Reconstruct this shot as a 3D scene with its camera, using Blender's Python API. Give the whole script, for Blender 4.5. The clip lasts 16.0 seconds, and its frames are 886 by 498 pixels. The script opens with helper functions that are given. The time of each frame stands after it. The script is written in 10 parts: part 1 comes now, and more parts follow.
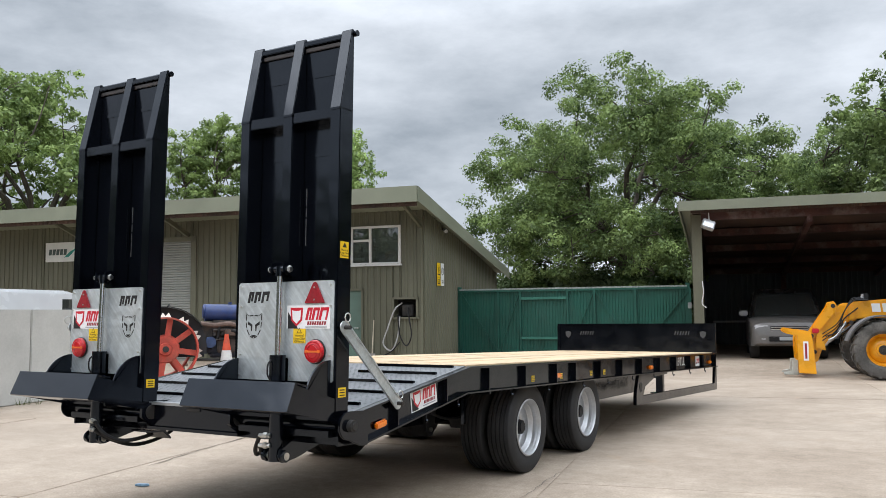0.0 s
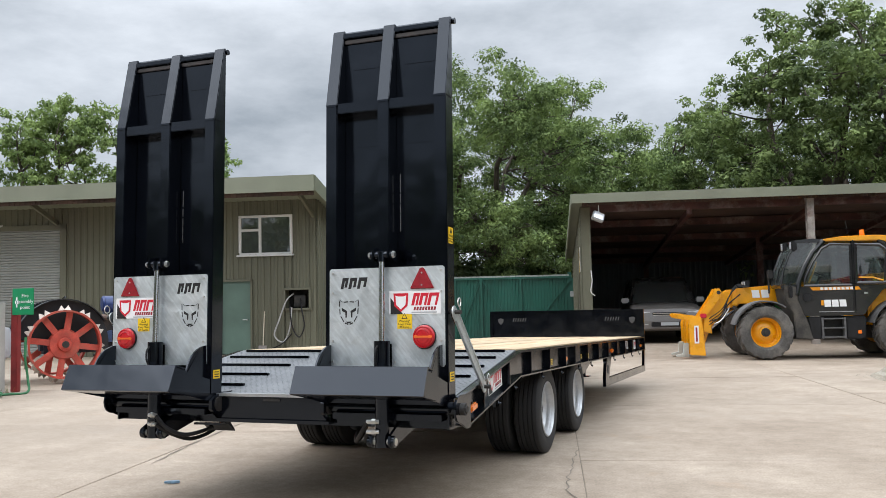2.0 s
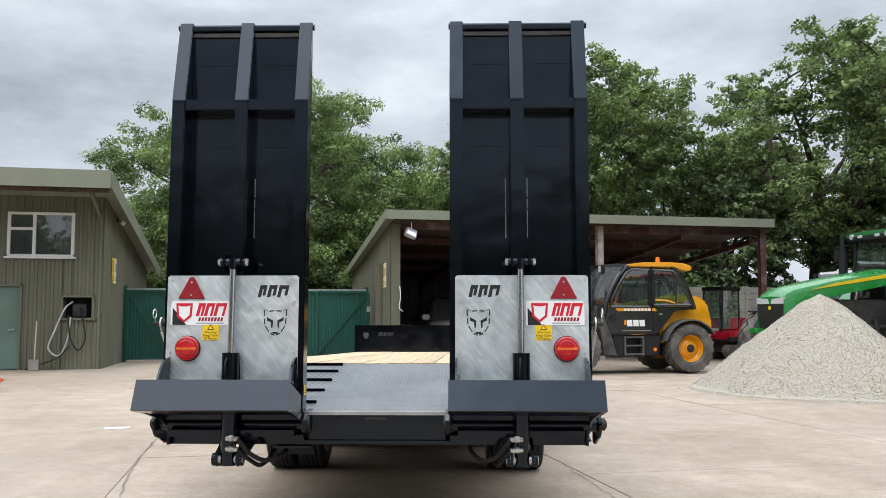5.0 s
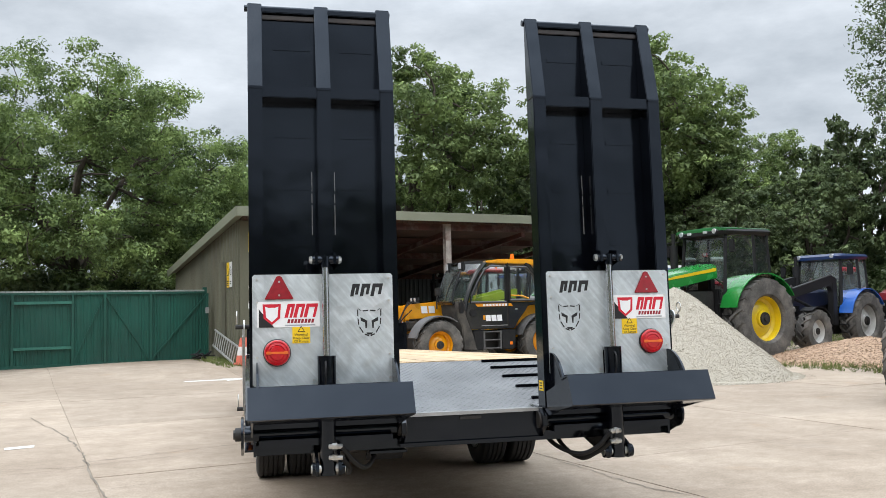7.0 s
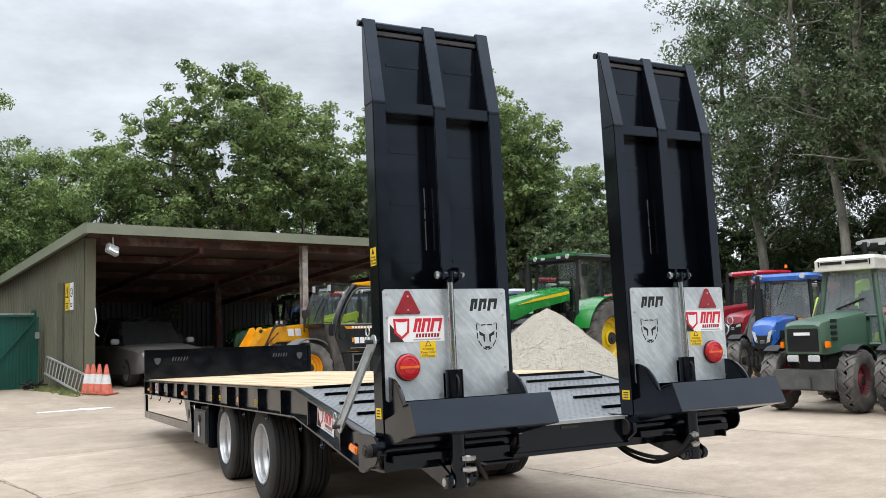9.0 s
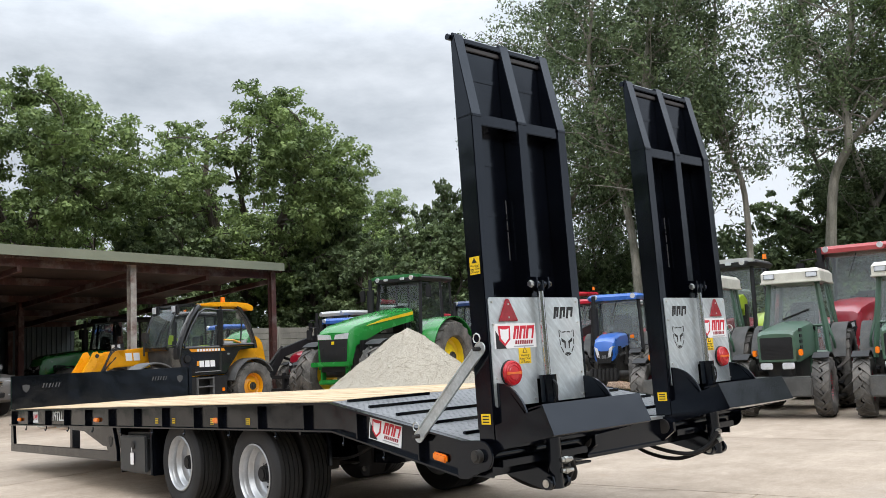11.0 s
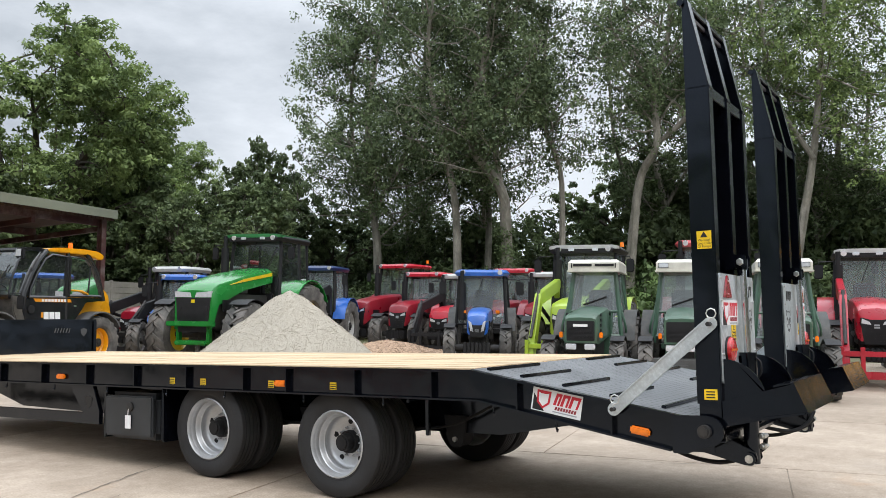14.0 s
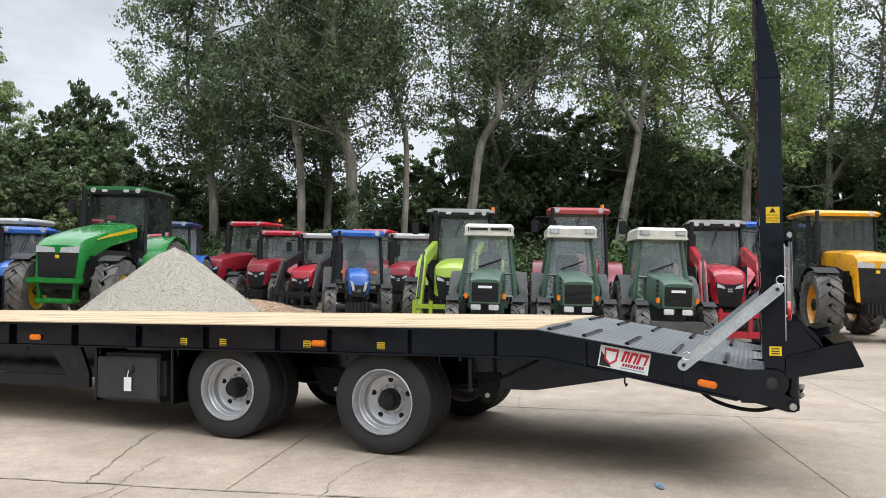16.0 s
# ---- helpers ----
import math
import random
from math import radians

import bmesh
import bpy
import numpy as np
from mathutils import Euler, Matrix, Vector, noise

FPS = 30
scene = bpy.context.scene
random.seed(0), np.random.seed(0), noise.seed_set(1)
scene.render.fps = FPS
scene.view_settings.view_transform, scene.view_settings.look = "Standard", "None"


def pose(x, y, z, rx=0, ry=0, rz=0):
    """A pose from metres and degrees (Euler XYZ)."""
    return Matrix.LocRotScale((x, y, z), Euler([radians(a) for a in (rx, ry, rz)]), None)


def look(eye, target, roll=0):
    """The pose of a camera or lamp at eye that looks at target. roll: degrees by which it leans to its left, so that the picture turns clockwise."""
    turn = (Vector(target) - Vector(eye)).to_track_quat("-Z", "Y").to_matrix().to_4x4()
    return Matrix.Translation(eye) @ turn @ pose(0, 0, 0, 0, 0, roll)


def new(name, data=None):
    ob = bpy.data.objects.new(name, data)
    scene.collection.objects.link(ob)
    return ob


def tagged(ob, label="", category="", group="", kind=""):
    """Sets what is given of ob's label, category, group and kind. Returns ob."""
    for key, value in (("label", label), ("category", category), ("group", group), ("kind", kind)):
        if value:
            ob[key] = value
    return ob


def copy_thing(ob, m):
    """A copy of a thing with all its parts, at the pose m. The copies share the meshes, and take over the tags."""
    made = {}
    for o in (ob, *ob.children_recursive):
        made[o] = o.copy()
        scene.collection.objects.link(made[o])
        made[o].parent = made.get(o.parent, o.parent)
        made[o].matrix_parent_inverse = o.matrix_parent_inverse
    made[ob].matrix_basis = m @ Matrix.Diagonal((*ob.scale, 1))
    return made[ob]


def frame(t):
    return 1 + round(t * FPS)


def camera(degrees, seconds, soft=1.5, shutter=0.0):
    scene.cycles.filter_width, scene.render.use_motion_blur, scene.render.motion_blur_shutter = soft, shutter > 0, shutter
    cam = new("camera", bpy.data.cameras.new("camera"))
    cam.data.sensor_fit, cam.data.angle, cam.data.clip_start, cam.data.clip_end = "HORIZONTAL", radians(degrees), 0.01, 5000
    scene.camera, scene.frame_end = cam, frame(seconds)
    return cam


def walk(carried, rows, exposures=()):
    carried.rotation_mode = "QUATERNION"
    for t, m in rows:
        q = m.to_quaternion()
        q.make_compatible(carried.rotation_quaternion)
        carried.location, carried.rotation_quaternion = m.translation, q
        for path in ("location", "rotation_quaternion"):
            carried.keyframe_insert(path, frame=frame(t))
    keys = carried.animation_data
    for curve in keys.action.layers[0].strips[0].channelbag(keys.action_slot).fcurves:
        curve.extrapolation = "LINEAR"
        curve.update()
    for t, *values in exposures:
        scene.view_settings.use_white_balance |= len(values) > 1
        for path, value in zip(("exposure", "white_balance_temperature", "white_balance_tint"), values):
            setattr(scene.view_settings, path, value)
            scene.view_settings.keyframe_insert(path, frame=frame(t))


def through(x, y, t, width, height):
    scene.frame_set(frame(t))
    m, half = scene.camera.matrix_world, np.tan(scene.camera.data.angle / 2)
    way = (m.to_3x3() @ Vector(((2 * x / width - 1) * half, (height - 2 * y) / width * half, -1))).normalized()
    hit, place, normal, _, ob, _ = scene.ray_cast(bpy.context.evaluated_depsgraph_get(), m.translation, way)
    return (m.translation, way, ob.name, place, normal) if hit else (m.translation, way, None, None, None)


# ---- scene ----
cam = camera(54.4, 16.0, soft=0.75)
PATH = [
    (0, (4.611, -4.261, 1.416), (3.581, -2.553, 1.566), -0.6),
    (0.5, (4.273, -4.416, 1.389), (3.324, -2.658, 1.497), -0.8),
    (1, (3.912, -4.711, 1.385), (3.047, -2.911, 1.475), -1.0),
    (1.5, (3.523, -4.947, 1.383), (2.747, -3.107, 1.481), -1.1),
    (2, (3.125, -5.088, 1.400), (2.437, -3.215, 1.524), -1.2),
    (2.5, (2.683, -5.268, 1.397), (2.087, -3.364, 1.547), -1.1),
    (3, (2.278, -5.378, 1.375), (1.775, -3.449, 1.545), -0.8),
    (3.5, (1.867, -5.366, 1.398), (1.465, -3.415, 1.578), -0.5),
    (4, (1.384, -5.449, 1.406), (1.092, -3.479, 1.584), -0.2),
    (4.5, (0.951, -5.341, 1.407), (0.778, -3.355, 1.575), -0.0),
    (5, (0.527, -5.259, 1.389), (0.479, -3.265, 1.543), 0.0),
    (7.5, (-1.820, -5.005, 1.415), (-1.253, -3.092, 1.561), -1.4),
    (8, (-2.326, -4.966, 1.425), (-1.640, -3.094, 1.578), -1.3),
    (8.5, (-2.726, -4.743, 1.400), (-1.933, -2.914, 1.569), -1.3),
    (10.8, (-4.666, -3.744, 1.382), (-3.385, -2.225, 1.605), -3.0),
    (11, (-4.776, -3.586, 1.366), (-3.452, -2.104, 1.589), -2.7),
    (11.5, (-5.057, -3.256, 1.392), (-3.639, -1.862, 1.609), -2.3),
    (12, (-5.382, -2.927, 1.403), (-3.893, -1.608, 1.612), -1.7),
    (12.5, (-5.588, -2.533, 1.398), (-4.048, -1.273, 1.597), -1.2),
    (13, (-5.799, -2.162, 1.392), (-4.217, -0.952, 1.576), -0.6),
    (13.5, (-6.096, -1.812, 1.407), (-4.469, -0.660, 1.571), -0.1),
    (14, (-6.286, -1.380, 1.398), (-4.608, -0.300, 1.541), 0.6),
    (14.5, (-6.559, -1.028, 1.375), (-4.820, -0.047, 1.499), 1.1),
    (15, (-6.829, -0.646, 1.359), (-5.031, 0.223, 1.465), 1.3),
    (15.5, (-6.981, -0.216, 1.383), (-5.130, 0.537, 1.469), 1.3),
    (16, (-7.297, 0.155, 1.385), (-5.416, 0.832, 1.443), 1.4),
]
walk(cam, [(t, look(eye, target, roll)) for t, eye, target, roll in PATH], exposures=[(0, 0.02, 6400, 13), (3.0, 0.02, 6430, 13), (5.0, 0.05, 6420, 13), (7.5, 0.09, 6460, 12), (12.0, 0.09, 6500, 13), (16.0, 0.02, 6460, 13)])

# ---- light ----
SUN_EL, SUN_AZ = 52.0, 215.0   # degrees: height, bearing of the sun behind the cloud
world = bpy.data.worlds.new("overcast_sky")
scene.world = world
world.use_nodes = True
wn, wl = world.node_tree.nodes, world.node_tree.links
wn.clear()
w_out = wn.new("ShaderNodeOutputWorld")
w_bg = wn.new("ShaderNodeBackground")
w_sky = wn.new("ShaderNodeTexSky")
w_sky.sky_type, w_sky.sun_disc = "NISHITA", False
w_sky.sun_elevation, w_sky.sun_rotation = radians(SUN_EL), radians(SUN_AZ)
w_sky.dust_density = 4.0
w_tc = wn.new("ShaderNodeTexCoord")
w_map = wn.new("ShaderNodeMapping")
w_map.inputs["Scale"].default_value = (1.0, 1.0, 2.6)
w_n = wn.new("ShaderNodeTexNoise")
w_n.inputs["Scale"].default_value, w_n.inputs["Detail"].default_value, w_n.inputs["Roughness"].default_value = 2.5, 8.0, 0.60
w_ramp = wn.new("ShaderNodeValToRGB")
w_ramp.color_ramp.elements[0].position, w_ramp.color_ramp.elements[0].color = 0.33, (3.72, 4.3, 4.8, 1)
w_ramp.color_ramp.elements[1].position, w_ramp.color_ramp.elements[1].color = 0.66, (8.35, 9.05, 9.6, 1)
w_mix = wn.new("ShaderNodeMix")
w_mix.data_type = "RGBA"
w_mix.inputs["Factor"].default_value = 0.94   # share of the sky that cloud covers
wl.new(w_tc.outputs["Generated"], w_map.inputs["Vector"])
wl.new(w_map.outputs["Vector"], w_n.inputs["Vector"])
# the cloud is thin and even towards the east
w_sep = wn.new("ShaderNodeSeparateXYZ")
wl.new(w_tc.outputs["Generated"], w_sep.inputs["Vector"])
w_east = wn.new("ShaderNodeMapRange")
w_east.interpolation_type = "SMOOTHSTEP"
w_east.inputs["From Min"].default_value, w_east.inputs["From Max"].default_value = 0.28, 0.85
w_east.inputs["To Min"].default_value, w_east.inputs["To Max"].default_value = 0.0, 0.22
wl.new(w_sep.outputs["X"], w_east.inputs["Value"])
w_add = wn.new("ShaderNodeMath")
w_add.operation = "ADD"
wl.new(w_n.outputs["Fac"], w_add.inputs[0])
wl.new(w_east.outputs["Result"], w_add.inputs[1])
wl.new(w_add.outputs["Value"], w_ramp.inputs["Fac"])
wl.new(w_sky.outputs["Color"], w_mix.inputs["A"])
wl.new(w_ramp.outputs["Color"], w_mix.inputs["B"])
# an overcast sky is brighter overhead than at the horizon
w_el = wn.new("ShaderNodeMapRange")
w_el.inputs["From Min"].default_value, w_el.inputs["From Max"].default_value = 0.32, 1.0
w_el.inputs["To Min"].default_value, w_el.inputs["To Max"].default_value = 1.0, 4.7
w_mul = wn.new("ShaderNodeMix")
w_mul.data_type, w_mul.blend_type = "RGBA", "MULTIPLY"
w_mul.inputs["Factor"].default_value = 1.0
wl.new(w_sep.outputs["Z"], w_el.inputs["Value"])
wl.new(w_mix.outputs["Result"], w_mul.inputs["A"])
wl.new(w_el.outputs["Result"], w_mul.inputs["B"])
wl.new(w_mul.outputs["Result"], w_bg.inputs["Color"])
w_bg.inputs["Strength"].default_value = 0.1
wl.new(w_bg.outputs["Background"], w_out.inputs["Surface"])

sun = new("sun", bpy.data.lights.new("sun", "SUN"))
sun.data.energy, sun.data.angle, sun.data.color = 0.9, radians(45), (1.0, 0.95, 0.88)
_az, _el = radians(SUN_AZ), radians(SUN_EL)
sun.matrix_world = look((0, 0, 40), Vector((0, 0, 40)) - Vector((math.sin(_az) * math.cos(_el), math.cos(_az) * math.cos(_el), math.sin(_el))))

# ---- materials ----
MATS = {}


def mat(name, base, rough=0.5, metal=0.0, vary=0.18, scale=3.0, fine=60.0, bump=0.05, stain=None, stain_amount=0.0, coat=0.0, spec=0.5, stretch=(1, 1, 1), rand=0.0):
    """A painted or plain surface: patches at one scale, grain at another, optional stains of a second colour."""
    if name in MATS:
        return MATS[name]
    m = bpy.data.materials.new(name)
    m.use_nodes = True
    n, l = m.node_tree.nodes, m.node_tree.links
    b = n["Principled BSDF"]
    tc = n.new("ShaderNodeTexCoord")
    mp = n.new("ShaderNodeMapping")
    mp.inputs["Scale"].default_value = stretch
    l.new(tc.outputs["Object"], mp.inputs["Vector"])
    n1 = n.new("ShaderNodeTexNoise")
    n1.inputs["Scale"].default_value, n1.inputs["Detail"].default_value = scale, 6
    n2 = n.new("ShaderNodeTexNoise")
    n2.inputs["Scale"].default_value, n2.inputs["Detail"].default_value = fine, 4
    l.new(mp.outputs["Vector"], n1.inputs["Vector"])
    l.new(mp.outputs["Vector"], n2.inputs["Vector"])
    r1 = n.new("ShaderNodeValToRGB")
    r1.color_ramp.elements[0].position, r1.color_ramp.elements[1].position = 0.32, 0.68
    lo, hi = [max(0, c * (1 - vary)) for c in base], [min(1, c * (1 + vary)) for c in base]
    r1.color_ramp.elements[0].color, r1.color_ramp.elements[1].color = (*lo, 1), (*hi, 1)
    l.new(n1.outputs["Fac"], r1.inputs["Fac"])
    col = r1.outputs["Color"]
    mg = n.new("ShaderNodeMix")
    mg.data_type, mg.blend_type = "RGBA", "MULTIPLY"
    mg.inputs["Factor"].default_value = min(1.0, vary * 1.5)
    l.new(col, mg.inputs["A"])
    l.new(n2.outputs["Fac"], mg.inputs["B"])
    bright = n.new("ShaderNodeMix")
    bright.data_type, bright.blend_type = "RGBA", "MULTIPLY"
    bright.inputs["Factor"].default_value = 1.0
    bright.inputs["B"].default_value = (1 + vary * 0.75,) * 3 + (1,)
    l.new(mg.outputs["Result"], bright.inputs["A"])
    col = bright.outputs["Result"]
    if stain:
        n3 = n.new("ShaderNodeTexNoise")
        n3.inputs["Scale"].default_value, n3.inputs["Detail"].default_value, n3.inputs["Roughness"].default_value = scale * 0.6, 8, 0.65
        l.new(mp.outputs["Vector"], n3.inputs["Vector"])
        r3 = n.new("ShaderNodeValToRGB")
        r3.color_ramp.elements[0].position, r3.color_ramp.elements[1].position = 0.5, 0.72
        r3.color_ramp.elements[0].color, r3.color_ramp.elements[1].color = (0, 0, 0, 1), (stain_amount,) * 3 + (1,)
        l.new(n3.outputs["Fac"], r3.inputs["Fac"])
        ms = n.new("ShaderNodeMix")
        ms.data_type = "RGBA"
        l.new(r3.outputs["Color"], ms.inputs["Factor"])
        l.new(col, ms.inputs["A"])
        ms.inputs["B"].default_value = (*stain, 1)
        col = ms.outputs["Result"]
    if rand:
        oi = n.new("ShaderNodeObjectInfo")
        mr = n.new("ShaderNodeMapRange")
        mr.inputs["To Min"].default_value, mr.inputs["To Max"].default_value = 1 - rand, 1 + rand
        l.new(oi.outputs["Random"], mr.inputs["Value"])
        mv = n.new("ShaderNodeMix")
        mv.data_type, mv.blend_type = "RGBA", "MULTIPLY"
        mv.inputs["Factor"].default_value = 1.0
        l.new(col, mv.inputs["A"])
        l.new(mr.outputs["Result"], mv.inputs["B"])
        col = mv.outputs["Result"]
    l.new(col, b.inputs["Base Color"])
    rr = n.new("ShaderNodeMapRange")
    rr.inputs["To Min"].default_value, rr.inputs["To Max"].default_value = max(0.02, rough - 0.08), min(1, rough + 0.1)
    l.new(n1.outputs["Fac"], rr.inputs["Value"])
    l.new(rr.outputs["Result"], b.inputs["Roughness"])
    b.inputs["Metallic"].default_value = metal
    b.inputs["Coat Weight"].default_value = coat
    b.inputs["Coat Roughness"].default_value = 0.12
    b.inputs["Specular IOR Level"].default_value = spec
    if bump:
        bp = n.new("ShaderNodeBump")
        bp.inputs["Strength"].default_value, bp.inputs["Distance"].default_value = bump, 0.01
        l.new(n2.outputs["Fac"], bp.inputs["Height"])
        l.new(bp.outputs["Normal"], b.inputs["Normal"])
    MATS[name] = m
    return m


def glass_mat(name, tint=(0.72, 0.80, 0.78), clear=0.85, sky_haze=0.11, ior=2.1):
    """Tinted cab or window glass: part clear, part mirror."""
    if name in MATS:
        return MATS[name]
    m = bpy.data.materials.new(name)
    m.use_nodes = True
    n, l = m.node_tree.nodes, m.node_tree.links
    n.remove(n["Principled BSDF"])
    out = n["Material Output"]
    tr, gl, mx, fr = n.new("ShaderNodeBsdfTransparent"), n.new("ShaderNodeBsdfGlossy"), n.new("ShaderNodeMixShader"), n.new("ShaderNodeFresnel")
    tr.inputs["Color"].default_value = (*[c * clear + 0.1 for c in tint], 1)
    gl.inputs["Roughness"].default_value = 0.02
    fr.inputs["IOR"].default_value = ior
    l.new(fr.outputs["Fac"], mx.inputs["Fac"])
    l.new(tr.outputs["BSDF"], mx.inputs[1])
    l.new(gl.outputs["BSDF"], mx.inputs[2])
    # a pale diffuse film paints reflected sky on the pane, thicker in patches
    geo, nz, mr = n.new("ShaderNodeNewGeometry"), n.new("ShaderNodeTexNoise"), n.new("ShaderNodeMapRange")
    nz.inputs["Scale"].default_value, nz.inputs["Detail"].default_value = 2.5, 5.0
    mr.inputs["From Min"].default_value, mr.inputs["From Max"].default_value = 0.3, 0.7
    mr.inputs["To Min"].default_value, mr.inputs["To Max"].default_value = sky_haze * 0.6, sky_haze * 1.5
    l.new(geo.outputs["Position"], nz.inputs["Vector"])
    l.new(nz.outputs["Fac"], mr.inputs["Value"])
    du, md = n.new("ShaderNodeBsdfDiffuse"), n.new("ShaderNodeMixShader")
    du.inputs["Color"].default_value = (0.50, 0.57, 0.56, 1)
    l.new(mr.outputs["Result"], md.inputs["Fac"])
    l.new(mx.outputs["Shader"], md.inputs[1])
    l.new(du.outputs["BSDF"], md.inputs[2])
    l.new(md.outputs["Shader"], out.inputs["Surface"])
    MATS[name] = m
    return m


def leaf_mat(name, dark, light, through=0.27):
    """Leaves: each one its own tone, part of the light passes through."""
    m = bpy.data.materials.new(name)
    m.use_nodes = True
    n, l = m.node_tree.nodes, m.node_tree.links
    n.remove(n["Principled BSDF"])
    out = n["Material Output"]
    geo, oi = n.new("ShaderNodeNewGeometry"), n.new("ShaderNodeObjectInfo")
    ramp = n.new("ShaderNodeValToRGB")
    ramp.color_ramp.elements[0].color, ramp.color_ramp.elements[1].color = (*dark, 1), (*light, 1)
    mid = ramp.color_ramp.elements.new(0.62)   # most leaves stay dull; the pale end paints the few that catch the sky
    mid.color = (*[a + (b - a) * 0.48 for a, b in zip(dark, light)], 1)
    tc, nz, sp, ad = n.new("ShaderNodeTexCoord"), n.new("ShaderNodeTexNoise"), n.new("ShaderNodeMapRange"), n.new("ShaderNodeMath")
    nz.inputs["Scale"].default_value, nz.inputs["Detail"].default_value = 0.9, 2.0   # noise paints lit and shaded sprays, each spray in one tone
    sp.inputs["From Min"].default_value, sp.inputs["From Max"].default_value = 0.3, 0.7
    sp.inputs["To Min"].default_value, sp.inputs["To Max"].default_value = -0.08, 0.92
    ad.operation, ad.use_clamp = "MULTIPLY_ADD", True
    l.new(tc.outputs["Object"], nz.inputs["Vector"])
    l.new(nz.outputs["Fac"], sp.inputs["Value"])
    l.new(geo.outputs["Random Per Island"], ad.inputs[0])
    ad.inputs[1].default_value = 0.36
    l.new(sp.outputs["Result"], ad.inputs[2])
    l.new(ad.outputs["Value"], ramp.inputs["Fac"])
    mr = n.new("ShaderNodeMapRange")
    mr.inputs["To Min"].default_value, mr.inputs["To Max"].default_value = 0.92, 1.34
    l.new(oi.outputs["Random"], mr.inputs["Value"])
    mv = n.new("ShaderNodeMix")
    mv.data_type, mv.blend_type = "RGBA", "MULTIPLY"
    mv.inputs["Factor"].default_value = 1.0
    l.new(ramp.outputs["Color"], mv.inputs["A"])
    l.new(mr.outputs["Result"], mv.inputs["B"])
    df, tl, gl = n.new("ShaderNodeBsdfDiffuse"), n.new("ShaderNodeBsdfTranslucent"), n.new("ShaderNodeBsdfGlossy")
    gl.inputs["Roughness"].default_value = 0.45
    gl.inputs["Color"].default_value = (0.6, 0.65, 0.6, 1)
    m1, m2 = n.new("ShaderNodeMixShader"), n.new("ShaderNodeMixShader")
    m1.inputs["Fac"].default_value, m2.inputs["Fac"].default_value = through, 0.03
    l.new(mv.outputs["Result"], df.inputs["Color"])
    l.new(mv.outputs["Result"], tl.inputs["Color"])
    l.new(df.outputs["BSDF"], m1.inputs[1])
    l.new(tl.outputs["BSDF"], m1.inputs[2])
    l.new(m1.outputs["Shader"], m2.inputs[1])
    l.new(gl.outputs["BSDF"], m2.inputs[2])
    l.new(m2.outputs["Shader"], out.inputs["Surface"])
    MATS[name] = m
    return m


def galvanised():
    """Hot-dipped zinc: a spangle of dull and bright crystals with cloudy streaks."""
    m = mat("galvanised_zinc", (0.55, 0.595, 0.615), rough=0.42, metal=0.75, vary=0.14, scale=6, fine=30, bump=0.04, stain=(0.75, 0.76, 0.77), stain_amount=0.6)
    n, l = m.node_tree.nodes, m.node_tree.links
    v = n.new("ShaderNodeTexVoronoi")
    v.inputs["Scale"].default_value = 22
    tc = n.new("ShaderNodeTexCoord")
    l.new(tc.outputs["Object"], v.inputs["Vector"])
    mr = n.new("ShaderNodeMapRange")
    mr.inputs["To Min"].default_value, mr.inputs["To Max"].default_value = 0.34, 0.56
    l.new(v.outputs["Color"], mr.inputs["Value"])
    l.new(mr.outputs["Result"], n["Principled BSDF"].inputs["Roughness"])
    # slanting wipe marks left by the dipping
    mp = n.new("ShaderNodeMapping")
    mp.inputs["Scale"].default_value = (55, 55, 7)
    turned = n.new("ShaderNodeMapping")
    turned.inputs["Rotation"].default_value = (0, 0.7, 0)
    l.new(tc.outputs["Object"], turned.inputs["Vector"])
    l.new(turned.outputs["Vector"], mp.inputs["Vector"])
    w = n.new("ShaderNodeTexNoise")
    w.inputs["Scale"].default_value, w.inputs["Detail"].default_value, w.inputs["Roughness"].default_value = 1.0, 5, 0.6
    l.new(mp.outputs["Vector"], w.inputs["Vector"])
    wr = n.new("ShaderNodeMapRange")
    wr.inputs["From Min"].default_value, wr.inputs["From Max"].default_value = 0.45, 0.74
    wr.inputs["To Min"].default_value, wr.inputs["To Max"].default_value = 0.96, 1.22
    l.new(w.outputs["Fac"], wr.inputs["Value"])
    b = n["Principled BSDF"]
    src = b.inputs["Base Color"].links[0].from_socket
    mx = n.new("ShaderNodeMix")
    mx.data_type, mx.blend_type = "RGBA", "MULTIPLY"
    mx.inputs["Factor"].default_value = 1.0
    l.new(src, mx.inputs["A"])
    l.new(wr.outputs["Result"], mx.inputs["B"])
    l.new(mx.outputs["Result"], b.inputs["Base Color"])
    return m


BLACK = mat("black_chassis_paint", (0.0020, 0.0024, 0.0042), rough=0.14, vary=0.25, scale=4, fine=140, bump=0.015, stain=(0.006, 0.006, 0.006), stain_amount=0.15, spec=0.48)
_bn, _bl = BLACK.node_tree.nodes, BLACK.node_tree.links
_wave, _wb, _wtc = _bn.new("ShaderNodeTexNoise"), _bn.new("ShaderNodeBump"), _bn.new("ShaderNodeTexCoord")
_wave.inputs["Scale"].default_value, _wave.inputs["Detail"].default_value = 3.2, 1.5
_wb.inputs["Strength"].default_value, _wb.inputs["Distance"].default_value = 0.6, 0.012
_bl.new(_wtc.outputs["Object"], _wave.inputs["Vector"])
_bl.new(_wave.outputs["Fac"], _wb.inputs["Height"])
_bl.new(_bn["Principled BSDF"].inputs["Normal"].links[0].from_socket, _wb.inputs["Normal"])
_bl.new(_wb.outputs["Normal"], _bn["Principled BSDF"].inputs["Normal"])   # rolled sheet is never quite flat
